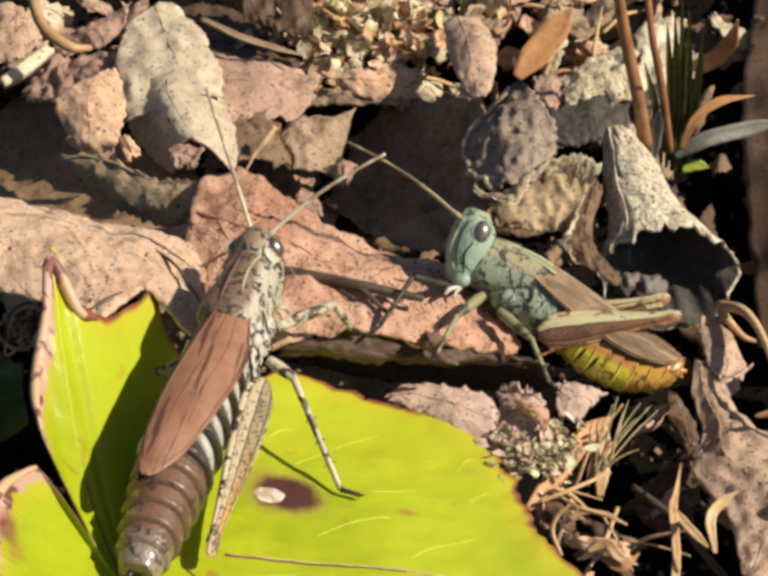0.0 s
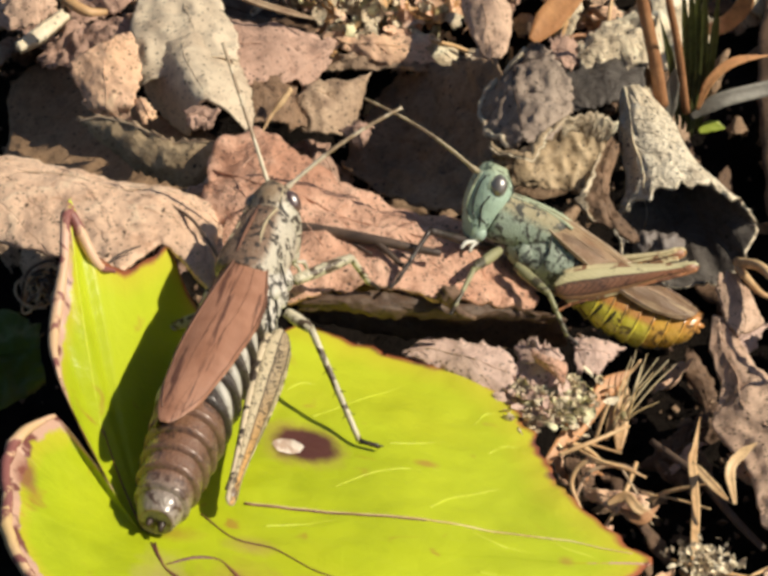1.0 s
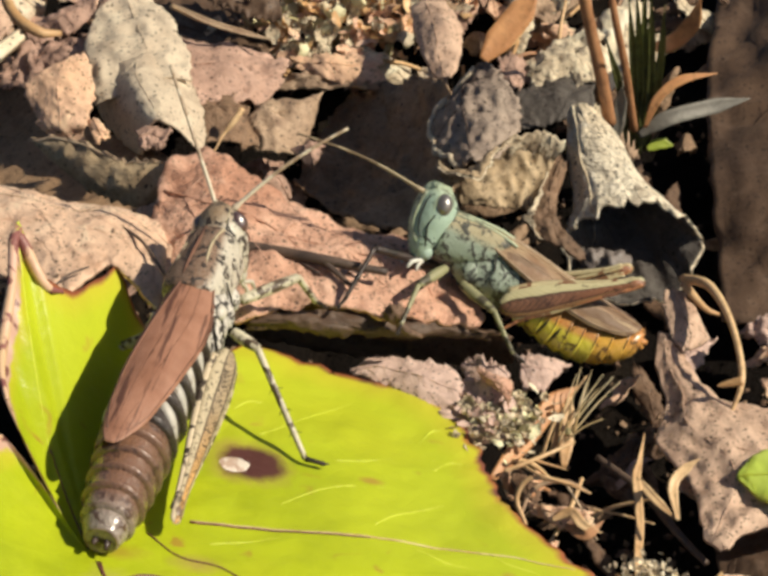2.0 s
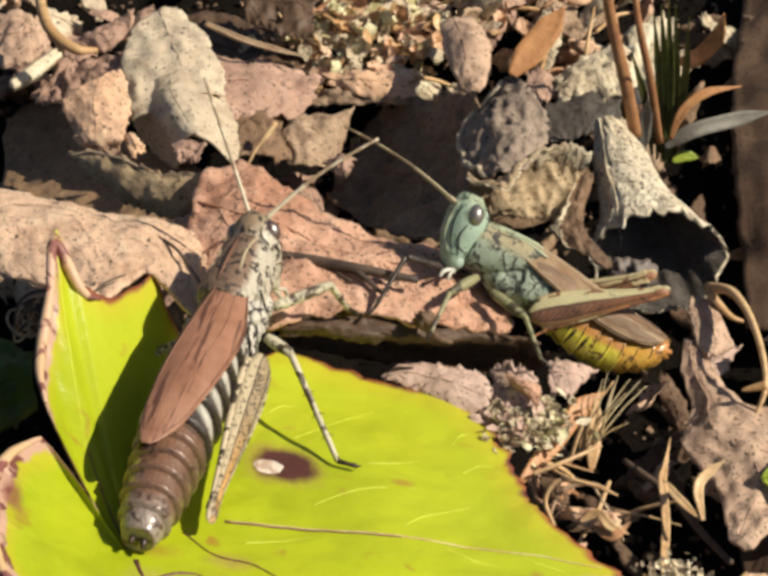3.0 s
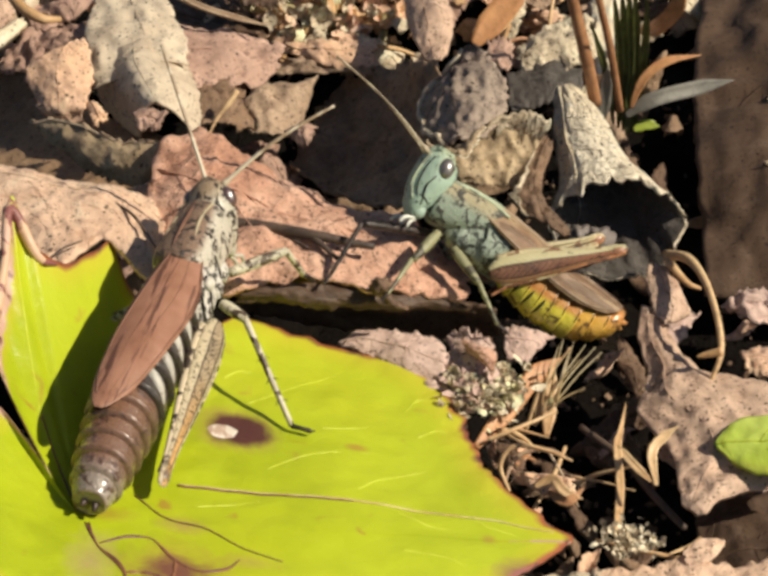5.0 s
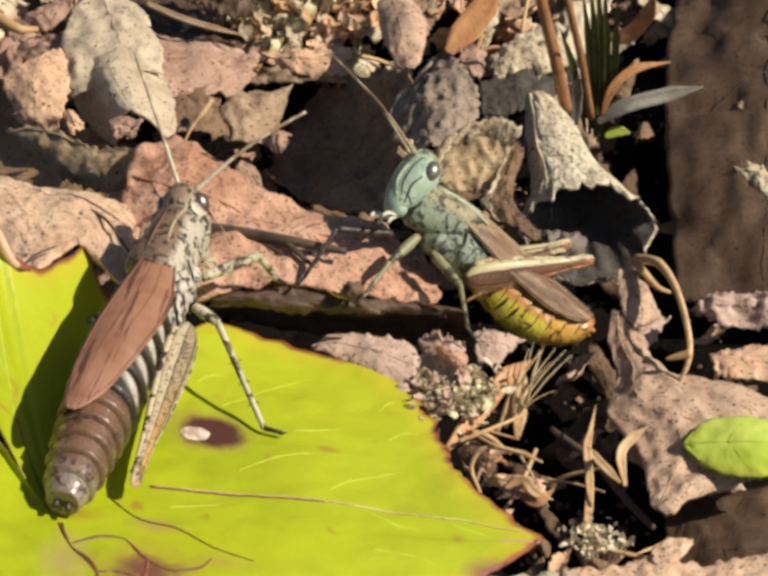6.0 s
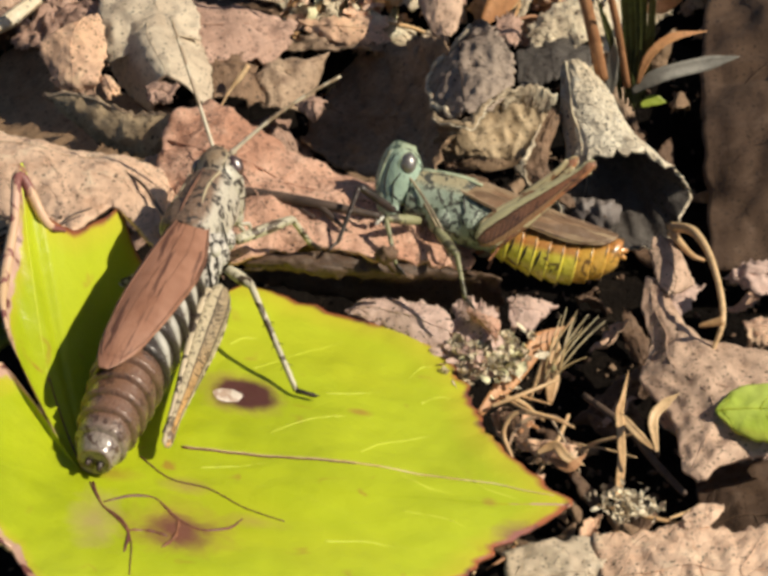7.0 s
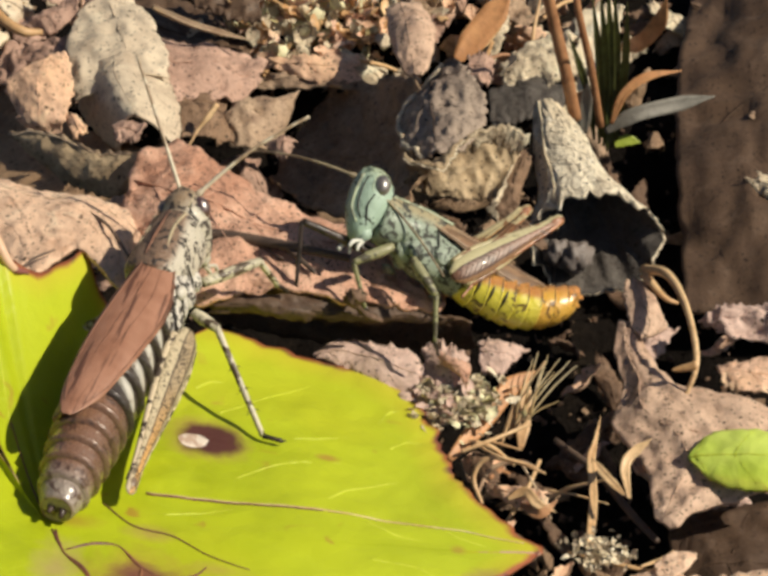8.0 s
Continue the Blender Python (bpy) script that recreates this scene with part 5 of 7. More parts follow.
def crumb_heap(name, label, cat, at, size, count, mats, seed, spread=(1, 1, 0.4)):
    """A loose heap of small curled crumbs."""
    root = tagged(new(name), label, cat)
    root.matrix_world = pm(*at)
    rnd = random.Random(seed)
    for m_i, mat in enumerate(mats):
        verts, faces, uvs = [], [], []
        for q in range(count // len(mats)):
            c = Vector((rnd.gauss(0, spread[0]), rnd.gauss(0, spread[1]), rnd.gauss(0, spread[2])))
            e = Euler((rnd.uniform(-1, 1), rnd.uniform(-1, 1), rnd.uniform(0, 6.3))).to_matrix()
            w, l, cu = size * rnd.uniform(0.5, 1.2), size * rnd.uniform(0.6, 1.6), rnd.uniform(-0.5, 0.7)
            base = len(verts)
            for i in range(5):
                for j in range(4):
                    u, v = i / 2 - 1, j / 1.5 - 1
                    edge = 1 + 0.4 * noise.noise(Vector((u * 1.7 + q, v * 1.7, seed)))
                    verts.append(c + e @ Vector((u * l * edge * (1 - 0.3 * v * v), v * w * edge * (1 - 0.45 * u * u), cu * (u * u * l + v * v * w) + 0.25 * size * noise.noise(Vector((u * 2, v * 2, q))))))
                    uvs.append((i / 4, j / 3))
            for i in range(4):
                for j in range(3):
                    a = base + i * 4 + j
                    faces.append((a, a + 4, a + 5, a + 1))
        tagged(mesh_ob("crumb_layer", verts, faces, mat, root, uvs=uvs), kind="stuff")
    return root


crumb_heap("lichen", "cream and yellowish lichen crumbs on the litter", "lichen", (6.2, -0.4, 8.2), 0.3, 330, [LICHEN_M, BONE_M, CREAM_M], 3, (1.05, 1.0, 0.16))
crumb_heap("leaf_crumbs", "pinkish crumbs of broken leaf at the lime leaf's edge", "leaf", (4.4, -0.9, 8.4), 0.4, 90, [PINK_M, CREAM_M], 8, (0.8, 0.9, 0.25))
crumb_heap("chaff", "loose heap of cream and orange dry chaff", "chaff", (-4.4, 42.2, 3.6), 0.62, 240, [CREAM_M, STRAW_M, ORANGE_M, LICHEN_M], 9, (3.0, 2.3, 0.5))
crumb_heap("seed_husks", "heap of small pale dry husks", "husks", (14.0, -12, 7.0), 0.21, 150, [BONE_M, CREAM_M], 4, (0.8, 0.65, 0.25))

for at, r in (((12.7, 15.2, 5.6), 1.05), ((11.6, 15.6, 5.7), 0.85)):
    gall = tagged(new("grey_gall"), "small round grey gall lying in the rolled leaf", "gall")
    gall.matrix_world = pm(*at)
    ball("shell", (0, 0, 0), (r, r, r * 0.9), GALL_M, gall, seg=24, rough=0.45)
    ball("scar", (0.1, -0.7 * r, 0.5 * r), (0.22 * r, 0.12 * r, 0.2 * r), TWIG_M, gall, seg=10)

bud = tagged(new("dry_bud"), "round brown dry bud on the russet leaf", "bud")
bud.matrix_world = pm(-0.4, 3.3, 13.2)
ball("scale", (0, 0, 0), (0.6, 0.5, 0.55), BROWN_M, bud, seg=18, rough=0.7)
rod("stalk", [(0.2, 0, -0.6), (0.8, -0.3, -1.2), (1.6, -0.3, -1.6)], [0.3, 0.22, 0.12], BROWN_M, bud, 7)

# flakes of leaves: a few shapes, copied about
FLAKES = []
rnd = random.Random(11)
for q, mat in enumerate((TAN_M, CREAM_M, ORANGE_M, MAUVE_M, GREY_M, BROWN_M, PINK_M, SHADE_M, TAN_M, CREAM_M)):
    w, l, cu = rnd.uniform(0.8, 1.6), rnd.uniform(1.6, 3.4), rnd.uniform(0.2, 1.1) * rnd.choice((-1, 1))
    st = [((-l, -w * 0.3, rnd.uniform(-0.3, 0.3)), (-l, w * 0.3, 0), 0), ((-l * 0.4, -w, 0.2), (-l * 0.3, w * rnd.uniform(0.6, 1), -0.2), cu),
          ((l * 0.3, -w * rnd.uniform(0.5, 1), -0.2), (l * 0.4, w, 0.3), cu), ((l, -w * 0.2, rnd.uniform(-0.6, 0.6)), (l, w * 0.25, rnd.uniform(-0.6, 0.6)), 0)]
    FLAKES.append(leaf("leaf_flake", ("broken tan leaf flake", "curled cream leaf flake", "orange-brown leaf flake", "mauve-brown leaf flake", "grey dead leaf flake", "dark brown leaf flake", "pinkish dead leaf flake", "umber dead leaf flake", "long tan leaf flake", "small cream leaf flake")[q] + " in the litter",
                       st, mat, nu=18, nv=10, thick=0.12, wrinkle=0.3, jag=0.2, rib=0.5, rib_r=0.07))
    tagged(FLAKES[-1], group="leaf flakes in the litter")
    FLAKES[-1].matrix_world = pm(rnd.uniform(-20, 25), 48 + q, 2.2, rnd.uniform(-20, 20), rnd.uniform(-20, 20), rnd.uniform(0, 360))


def scatter(n, x0, x1, y0, y1, z0, z1, kinds, s0=0.6, s1=1.2, tilt=40):
    for _ in range(n):
        f = copy_thing(FLAKES[rnd.choice(kinds)], pm(rnd.uniform(x0, x1), rnd.uniform(y0, y1), rnd.uniform(z0, z1), rnd.gauss(0, tilt * 0.6), rnd.gauss(0, tilt * 0.6), rnd.uniform(0, 360)))
        g = rnd.uniform(s0, s1)
        f.scale = (g, g, g)


scatter(95, -12, 14, 37, 50, 0.8, 3.4, (0, 1, 2, 3, 4, 8, 9, 0, 2), 0.45, 1.0, 45)
scatter(30, -34, -19, 36, 50, 1.5, 5.0, (0, 1, 2, 3, 4, 5), 0.6, 1.3, 45)
scatter(20, 8, 24, 30, 46, 0.8, 3.0, (5, 7, 5, 0, 9), 0.5, 1.0, 40)
scatter(26, 4, 16, -12, 4, 0.6, 3.4, (5, 7, 7, 2, 5), 0.45, 0.95, 40)
scatter(24, -30, -8, 18, 30, 0.6, 3.0, (5, 7, 3, 0), 0.6, 1.2, 40)
scatter(20, -6, 22, 14, 30, 0.2, 1.6, (5, 7, 7), 0.6, 1.2, 30)
scatter(16, 12, 24, -4, 12, 0.4, 2.2, (5, 7, 2, 6), 0.5, 1.0, 40)

STRAWS = [stalk("straw_bit", lab, "straw", [(-l, 0, 0), (0, 0.15, 0.3), (l, rnd.uniform(-0.6, 0.6), 0)], [0.13, 0.15, 0.07], mat, 6, group="straw bits in the litter")
          for l, mat, lab in ((2.2, STRAW_M, "short pale straw bit in the litter"), (1.5, RUST_M, "short rusty straw bit in the litter"), (3.0, STRAW_M, "long pale straw bit in the litter"))]
for q, o in enumerate(STRAWS):
    o.matrix_world = pm(4 + 3 * q, 46, 2.6, 5, 10, 40 * q)
for n, x0, x1, y0, y1, z0, z1 in ((9, 3, 12, -12, 3, 1.5, 5.0), (18, -12, 16, 34, 46, 2.5, 4.6), (4, 14, 22, -12, -4, 2, 4)):
    for _ in range(n):
        copy_thing(rnd.choice(STRAWS), pm(rnd.uniform(x0, x1), rnd.uniform(y0, y1), rnd.uniform(z0, z1), rnd.uniform(-30, 30), rnd.gauss(0, 28), rnd.uniform(0, 360)))


def crumbs():
    """Soil and leaf crumbs that nobody could count."""
    r2 = random.Random(21)
    verts, faces, slots = [], [], []
    for q in range(5200):
        x, y = r2.uniform(-36, 38), r2.uniform(-26, 52)
        p = Vector((x, y, 0)) * 0.16
        z = 1.5 * noise.noise(p) + 0.8 * noise.noise(p * 2.7) - 0.45
        c, e, r = Vector((x, y, z)), Euler((r2.uniform(0, 6), r2.uniform(0, 6), r2.uniform(0, 6))).to_matrix(), r2.uniform(0.1, 0.38)
        b = len(verts)
        sq = r2.uniform(0.25, 0.9)
        for d in ((1, 0, 0), (-1, 0.2, 0), (0, 1, 0.1), (0.1, -1, 0), (0, 0.1, sq), (0.1, 0, -sq)):
            verts.append(c + e @ (Vector(d) * r * r2.uniform(0.7, 1.3)))
        m = r2.choice((0, 0, 1, 2))
        for f in ((0, 2, 4), (2, 1, 4), (1, 3, 4), (3, 0, 4), (2, 0, 5), (1, 2, 5), (3, 1, 5), (0, 3, 5)):
            faces.append(tuple(b + k for k in f))
            slots.append(m)
    tagged(mesh_ob("soil_crumbs", verts, faces, [SOIL_M, SHADE_M, BROWN_M], slots=slots, smooth=False), "crumbs of soil and rotten leaves, the soil darkened for shade", "soil", kind="stuff")


crumbs()

# ---------------------------------------------------------------- grasshoppers
def two_tone(name, low, high, split, blur, marks=(0.03, 0.025, 0.02), scale=900.0, cover=0.4, rough=0.38, streak=(1, 1, 1), coat=0.15, bump=0.4, rear=None):
    """Insect skin that changes colour with the height on the body, with dark marks; rear: colour and place of a change along the body."""
    m, t, bsdf = material(name)
    k = Net(t)
    P = k.n("TexCoord").outputs["Object"]
    sx = k.n("SeparateXYZ", i0=P)
    mp = k.n("Mapping", Vector=P, Scale=streak).outputs[0]
    a = k.noise(mp, scale, 3, 0.6, 0.8)
    b = k.noise(mp, scale * 3.1, 4, 0.6)
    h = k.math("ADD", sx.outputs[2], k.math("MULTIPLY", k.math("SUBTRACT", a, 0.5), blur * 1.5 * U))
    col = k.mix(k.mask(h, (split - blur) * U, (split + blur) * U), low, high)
    if rear:
        col = k.mix(k.mask(sx.outputs[0], (rear[1] + 0.8) * U, (rear[1] - 0.8) * U), col, rear[0])
    col = k.mix(k.math("MULTIPLY", k.mask(b, 0.4, 0.7), 0.12), col, tuple(c * 1.4 + 0.03 for c in low))
    mark = k.mask(k.math("ADD", a, k.math("MULTIPLY", b, 0.3)), 0.78 - 0.25 * cover, 0.83 - 0.25 * cover)
    col = k.mix(mark, col, marks)
    t.links.new(col, bsdf.inputs["Base Color"])
    t.links.new(k.bump(k.math("ADD", k.noise(P, scale * 4.5, 3), a), bump, 0.14), bsdf.inputs["Normal"])
    t.links.new(k.n("MapRange", i0=b, i1=0.3, i2=0.7, i3=rough - 0.1, i4=rough + 0.15).outputs[0], bsdf.inputs["Roughness"])
    bsdf.inputs["Coat Weight"].default_value = coat
    bsdf.inputs["Coat Roughness"].default_value = 0.22
    return m


def femur_mat(name, ground, dark, pale, bar=0.7, tip=None, reach=8.0, speck=0.6, low=None):
    """Hind thigh: pale upper and lower bands, dark seams, and a herringbone between them; v of the map is the height."""
    m, t, bsdf = material(name)
    k = Net(t)
    tc = k.n("TexCoord")
    P = tc.outputs["Object"]
    sx = k.n("SeparateXYZ", i0=P)
    a = k.noise(P, 700, 4, 0.6, 0.6)
    v = k.math("ADD", k.n("SeparateXYZ", i0=tc.outputs["UV"]).outputs[1], k.math("MULTIPLY", k.math("SUBTRACT", a, 0.5), 0.12))
    w = k.math("ADD", k.math("MULTIPLY", sx.outputs[0], 1.0 / (0.42 * U)), k.math("MULTIPLY", k.math("ABSOLUTE", sx.outputs[2]), 1.5 / (0.45 * U)))
    bars = k.mask(k.math("ABSOLUTE", k.math("SUBTRACT", k.math("FRACT", w), 0.5)), 0.16, 0.05)
    col = k.mix(k.mask(a, 0.4, 0.65), ground, tuple(c * 0.6 for c in ground))
    col = k.mix(k.math("MULTIPLY", bars, bar), col, dark)
    if tip:
        col = k.mix(k.mask(k.math("ADD", sx.outputs[0], k.math("MULTIPLY", a, 1.5 * U)), (0.35 * reach + 0.75) * U, (0.8 * reach + 0.75) * U), col, tip)
    col = k.mix(k.mask(v, 0.64, 0.69), col, pale)
    col = k.mix(k.mask(v, 0.20, 0.14), col, low or tuple(c * 0.75 for c in pale))
    for at in (0.64, 0.20):
        col = k.mix(k.math("MULTIPLY", k.mask(k.math("ABSOLUTE", k.math("SUBTRACT", v, at)), 0.05, 0.02), 0.75), col, dark)
    spot = k.mask(k.noise(P, 5200 if speck < 0.58 else 2600, 3), speck, speck + 0.05)
    col = k.mix(k.math("MULTIPLY", spot, 0.8), col, dark)
    t.links.new(col, bsdf.inputs["Base Color"])
    t.links.new(k.bump(k.math("ADD", a, k.math("MULTIPLY", bars, -1.0)), 0.5, 0.12), bsdf.inputs["Normal"])
    bsdf.inputs["Roughness"].default_value = 0.42
    bsdf.inputs["Coat Weight"].default_value = 0.1
    return m


def eye_mat(name, a, b):
    m, t, bsdf = material(name)
    k = Net(t)
    P = k.n("TexCoord").outputs["Object"]
    col = k.mix(k.mask(k.noise(k.n("Mapping", Vector=P, Scale=(1, 1, 0.25)).outputs[0], 1500, 2), 0.4, 0.6), a, b)
    t.links.new(col, bsdf.inputs["Base Color"])
    bsdf.inputs["Roughness"].default_value = 0.3
    bsdf.inputs["Coat Weight"].default_value = 1.0
    bsdf.inputs["Coat Roughness"].default_value = 0.36
    bsdf.inputs["Coat IOR"].default_value = 2.3
    return m


def bone(a, b, up):
    """A pose at a whose x axis runs to b; points in units of the plan."""
    a, b = Vector(a), Vector(b)
    x = (b - a).normalized()
    z = Vector(up) - x * x.dot(Vector(up))
    z.normalize()
    y = z.cross(x)
    m = Matrix((x, y, z)).transposed().to_4x4()
    m.translation = a * U
    return m


def limb(name, parent, length, radii, mat, toe=None, spines=0, label="", claw_mat=None):
    """One long leg piece along x, with a foot under it where asked."""
    ob = rod(name, [(0, 0, 0), (length * 0.3, 0, 0), (length * 0.7, 0, 0), (length, 0, 0)], radii, mat, parent, 9, label=label)
    for i in range(spines):
        x = length * (0.35 + 0.6 * i / spines)
        for s in (-1, 1):
            rod("spine", [(x, s * 0.06, 0), (x + 0.28, s * 0.42, 0.12)], [0.05, 0.008], claw_mat or mat, ob, 5, 2)
    if toe:
        (tx, ty, tz), tr = toe
        p0, p2 = np.array([length, 0, 0.0]), np.array([length + tx, ty, tz])
        p1 = (p0 + p2) / 2 + np.array([0, 0, 0.05])
        rod("foot", [p0, p1, p2], [tr, tr * 0.8, tr * 0.9], claw_mat or mat, ob, 7)
        for s in (-1, 1):
            d = (p2 - p0) / (np.linalg.norm(p2 - p0) + 1e-9)
            rod("claw", [p2, p2 + d * 0.12 + np.array([0, s * 0.1, 0]), p2 + d * 0.2 + np.array([0, s * 0.12, -0.1])], [tr * 0.5, 0.012], claw_mat or mat, ob, 5, 5)
    return ob


def hind_leg(parent, s, k, length, mats, tib, flat=0.4):
    """A hind thigh along x with its keels and the folded shin."""
    L = length
    prof = [(0, 0.45), (0.07, 0.95), (0.22, 1.12), (0.42, 0.95), (0.68, 0.55), (0.86, 0.36), (0.95, 0.46), (1.0, 0.38), (1.02, 0.1)]
    fem = loft("hind_femur", [(x * L, 0, 0, r * k * 1.25 * flat, r * k * 1.25) for x, r in prof], mats["femur"], parent, 16, 0.9)
    for z, g in ((1, 1.25), (-1, 0.9)):
        rod("keel", [(x * L, s * 0.2 * k, z * r * k * 1.22) for x, r in prof[1:-2]], [0.34 * k * g, 0.30 * k * g, 0.2 * k * g, 0.12 * k], mats["keel"], fem, 7, label="pale ridge of the thigh")
    rod("keel", [(x * L, s * r * k * 1.22 * flat, r * 0.5 * k) for x, r in prof[1:-2]], [0.2 * k, 0.18 * k, 0.08 * k], mats["keel"], fem, 6, label="pale ridge of the thigh")
    rod("keel", [(x * L, s * r * k * 1.2 * flat, -r * 0.55 * k) for x, r in prof[1:-2]], [0.12 * k, 0.16 * k, 0.06 * k], mats["keel"], fem, 6, label="pale ridge of the thigh")
    rod("groove", [(x * L, s * r * k * 1.25 * flat * 0.98, -0.12 * r * k) for x, r in prof[1:-2]], [0.05 * k, 0.12 * k, 0.09 * k, 0.03 * k], mats["dark"], fem, 5, label="dark groove along the thigh")
    ball("knee", (L * 0.955, 0, 0), (0.8 * k, 0.32 * k, 0.44 * k), mats["knee"], fem, seg=12)
    t0, t1 = Vector((L, 0, -0.15 * k)), Vector(tib)
    d = (t1 - t0).normalized()
    out = Vector((0, s, 0))
    rod("hind_tibia", [t0, t0 + (t1 - t0) * 0.12 + Vector((0, 0, -0.15 * k)), t0 + (t1 - t0) * 0.6, t1], [0.26 * k, 0.2 * k, 0.2 * k, 0.24 * k], mats["tibia"], fem, 8)
    for i in range(9):
        p = t0 + (t1 - t0) * (0.3 + 0.68 * i / 9)
        rod("spine", [p, p + d * 0.22 * k + (out * 0.45 + Vector((0, 0, -0.35))) * k], [0.07 * k, 0.01], mats["claw"], fem, 5, 2)
    e = t1 + d * 1.6 * k + Vector((0, 0, -0.35 * k))
    rod("foot", [t1, (t1 + e) / 2, e], [0.17 * k, 0.13 * k, 0.14 * k], mats["tibia"], fem, 7)
    return fem


def wing(parent, s, stations, mat, vein, thick=1.0):
    sh = Sheet([((x, s * yd, zd), (x, s * yl, zl), c) for x, yd, zd, yl, zl, c in stations], wrinkle=0.03, jag=0.0, freq=0.8, seed=3)
    pos, nor = sh.build(44, 16)
    mid = pos[:, 7:9].mean(axis=1)
    for i in range(34, 44):                      # round the tip
        f = math.sqrt(max(0.0, 1 - ((i - 33) / 10.4) ** 2))
        pos[i] = mid[i] + (pos[i] - mid[i]) * f
    sh.pos = pos
    w = shell("wing", pos, nor, 0.05, [mat], parent)
    for v, r in ((0.05, 0.09), (0.34, 0.022), (0.6, 0.02), (0.95, 0.05)):
        rod("wing_vein", [sh.at(u, 0.5 + (v - 0.5) * (1 if u < 0.75 else 1 - (u - 0.75) * 1.6), 0.01) for u in np.linspace(0.01, 0.9, 12)], [r * thick, r * 0.5 * thick], vein, w, 5)
    return w


def head(parent, at, k, mats, ant, palp=True):
    """Head in its own space: x forward from the neck, built up from level slices."""
    b = 0.0 if k > 0.99 else 0.3
    rows = spline([(-2.65, 0.9, 1.5, 0.45), (-2.1, 0.55 + b, 1.95, 0.9), (-1.1, b, 2.35, 1.32 - b / 2), (0.0, -0.25 + b, 2.62, 1.55 - b / 2), (0.9, -0.2 + b, 2.76, 1.46 - b / 3), (1.5, 0.05 + b, 2.78, 1.18), (1.95, 0.55 + b, 2.62, 0.82), (2.25, 1.05, 2.3, 0.4)], 31)
    n, verts, faces = 30, [], []
    jut = 0.0 if k > 0.99 else 0.22          # the slanting face of the smaller one
    for z, x0, x1, w in rows:
        x1 += jut * min(1.0, max(0.0, (1.6 - z) / 2.2))
        for q in range(n):
            a = 2 * math.pi * q / n
            c, s = math.cos(a), math.sin(a)
            c = math.copysign(abs(c) ** 0.9, c)
            narrow = 1 - 0.34 * max(0.0, c) ** 2          # the face is narrower than the cheeks
            verts.append(((x0 + x1) / 2 * k + (x1 - x0) / 2 * c * k, s * w * narrow * k, z * k))
    m = len(rows)
    for r in range(m - 1):
        for q in range(n):
            q2 = (q + 1) % n
            faces.append((r * n + q, r * n + q2, (r + 1) * n + q2, (r + 1) * n + q))
    faces += [tuple(reversed(range(n))), tuple((m - 1) * n + q for q in range(n))]
    h = mesh_ob("head", verts, faces, mats["head"], parent)
    h.matrix_basis = pm(*at)
    ex = 1.55 if k > 0.99 else 1.45
    for s in (-1, 1):
        eye = ball("eye", (ex * k, s * 1.17 * k, 1.06 * k), (0.52 * k, 0.52 * k, 0.70 * k), mats["eye"], h, (s * 14, 16, 0), 20)
        band = [(ex * k + 0.60 * k * math.cos(w), s * (1.19 - 0.10 * math.sin(w)) * k, 1.0 * k + 0.84 * k * math.sin(w)) for w in np.linspace(0, 2 * math.pi, 17)]
        if k < 0.99:
            rod("eye_rim", band, [0.03 * k], mats["ridge"], h, 5, label="pale rim round the eye")
        def on(pts, out=0.0):
            """Points (forward, height) laid on the side of the head."""
            res = []
            for x, z in pts:
                x0, x1, w = (float(np.interp(z, rows[:, 0], rows[:, c])) for c in (1, 2, 3))
                x1 += jut * min(1.0, max(0.0, (1.6 - z) / 2.2))
                c = max(-0.98, min(0.98, (x - (x0 + x1) / 2) / ((x1 - x0) / 2)))
                y = math.sqrt(1 - abs(c) ** (2 / 0.9)) * w * (1 - 0.34 * max(0.0, c) ** 2) + out
                res.append((x * k, s * y * k, z * k))
            return res

        f = jut * 0.8
        rod("face_ridge", on([(2.62, 1.5), (2.62 + f / 2, 0.5), (2.38 + f, -0.8), (1.85 + f, -1.7)]), [0.13 * k, 0.12 * k, 0.08 * k], mats["ridge"], h, 6, label="raised pale face ridge")
        rod("face_line", on([(2.4, 1.35), (2.4 + f / 2, 0.4), (2.15 + f, -0.7), (1.75 + f, -1.4)]), [0.05 * k, 0.06 * k, 0.04 * k], mats["dark"], h, 5, label="dark line beside the face ridge")
        rod("cheek_groove", on([(1.75, 0.3), (1.9, -0.5), (1.7, -1.1), (1.45, -1.75)]), [0.05 * k, 0.075 * k, 0.05 * k], mats["dark"], h, 5, label="dark groove below the eye")
        rod("jaw_line", on([(2.1 + f, -1.35), (1.6, -1.25), (1.0, -1.5)]), [0.04 * k, 0.06 * k, 0.04 * k], mats["dark"], h, 5, label="dark seam above the jaw")
        rod("neck_groove", on([(0.55, 1.45), (0.3, 0.7), (0.35, -0.5), (0.75, -1.7)]), [0.05 * k, 0.1 * k, 0.09 * k], mats["dark"], h, 5, label="dark seam at the neck")
        rod("temple_line", on([(1.0, 1.75), (0.5, 1.45), (0.2, 1.1)]), [0.04 * k, 0.07 * k, 0.05 * k], mats["dark"], h, 5, label="dark line behind the eye")
        rod("head_stripe", on([(2.3, 1.85), (1.5, 1.88), (0.6, 1.62)]), [0.05 * k, 0.06 * k], mats["dark"] if k < 0.99 else mats["ridge"], h, 5)
        ball("mandible", (1.15 * k, s * 0.5 * k, -2.05 * k), (0.5 * k, 0.46 * k, 0.55 * k), mats["jaw"], h, (0, 15, 0), 12)
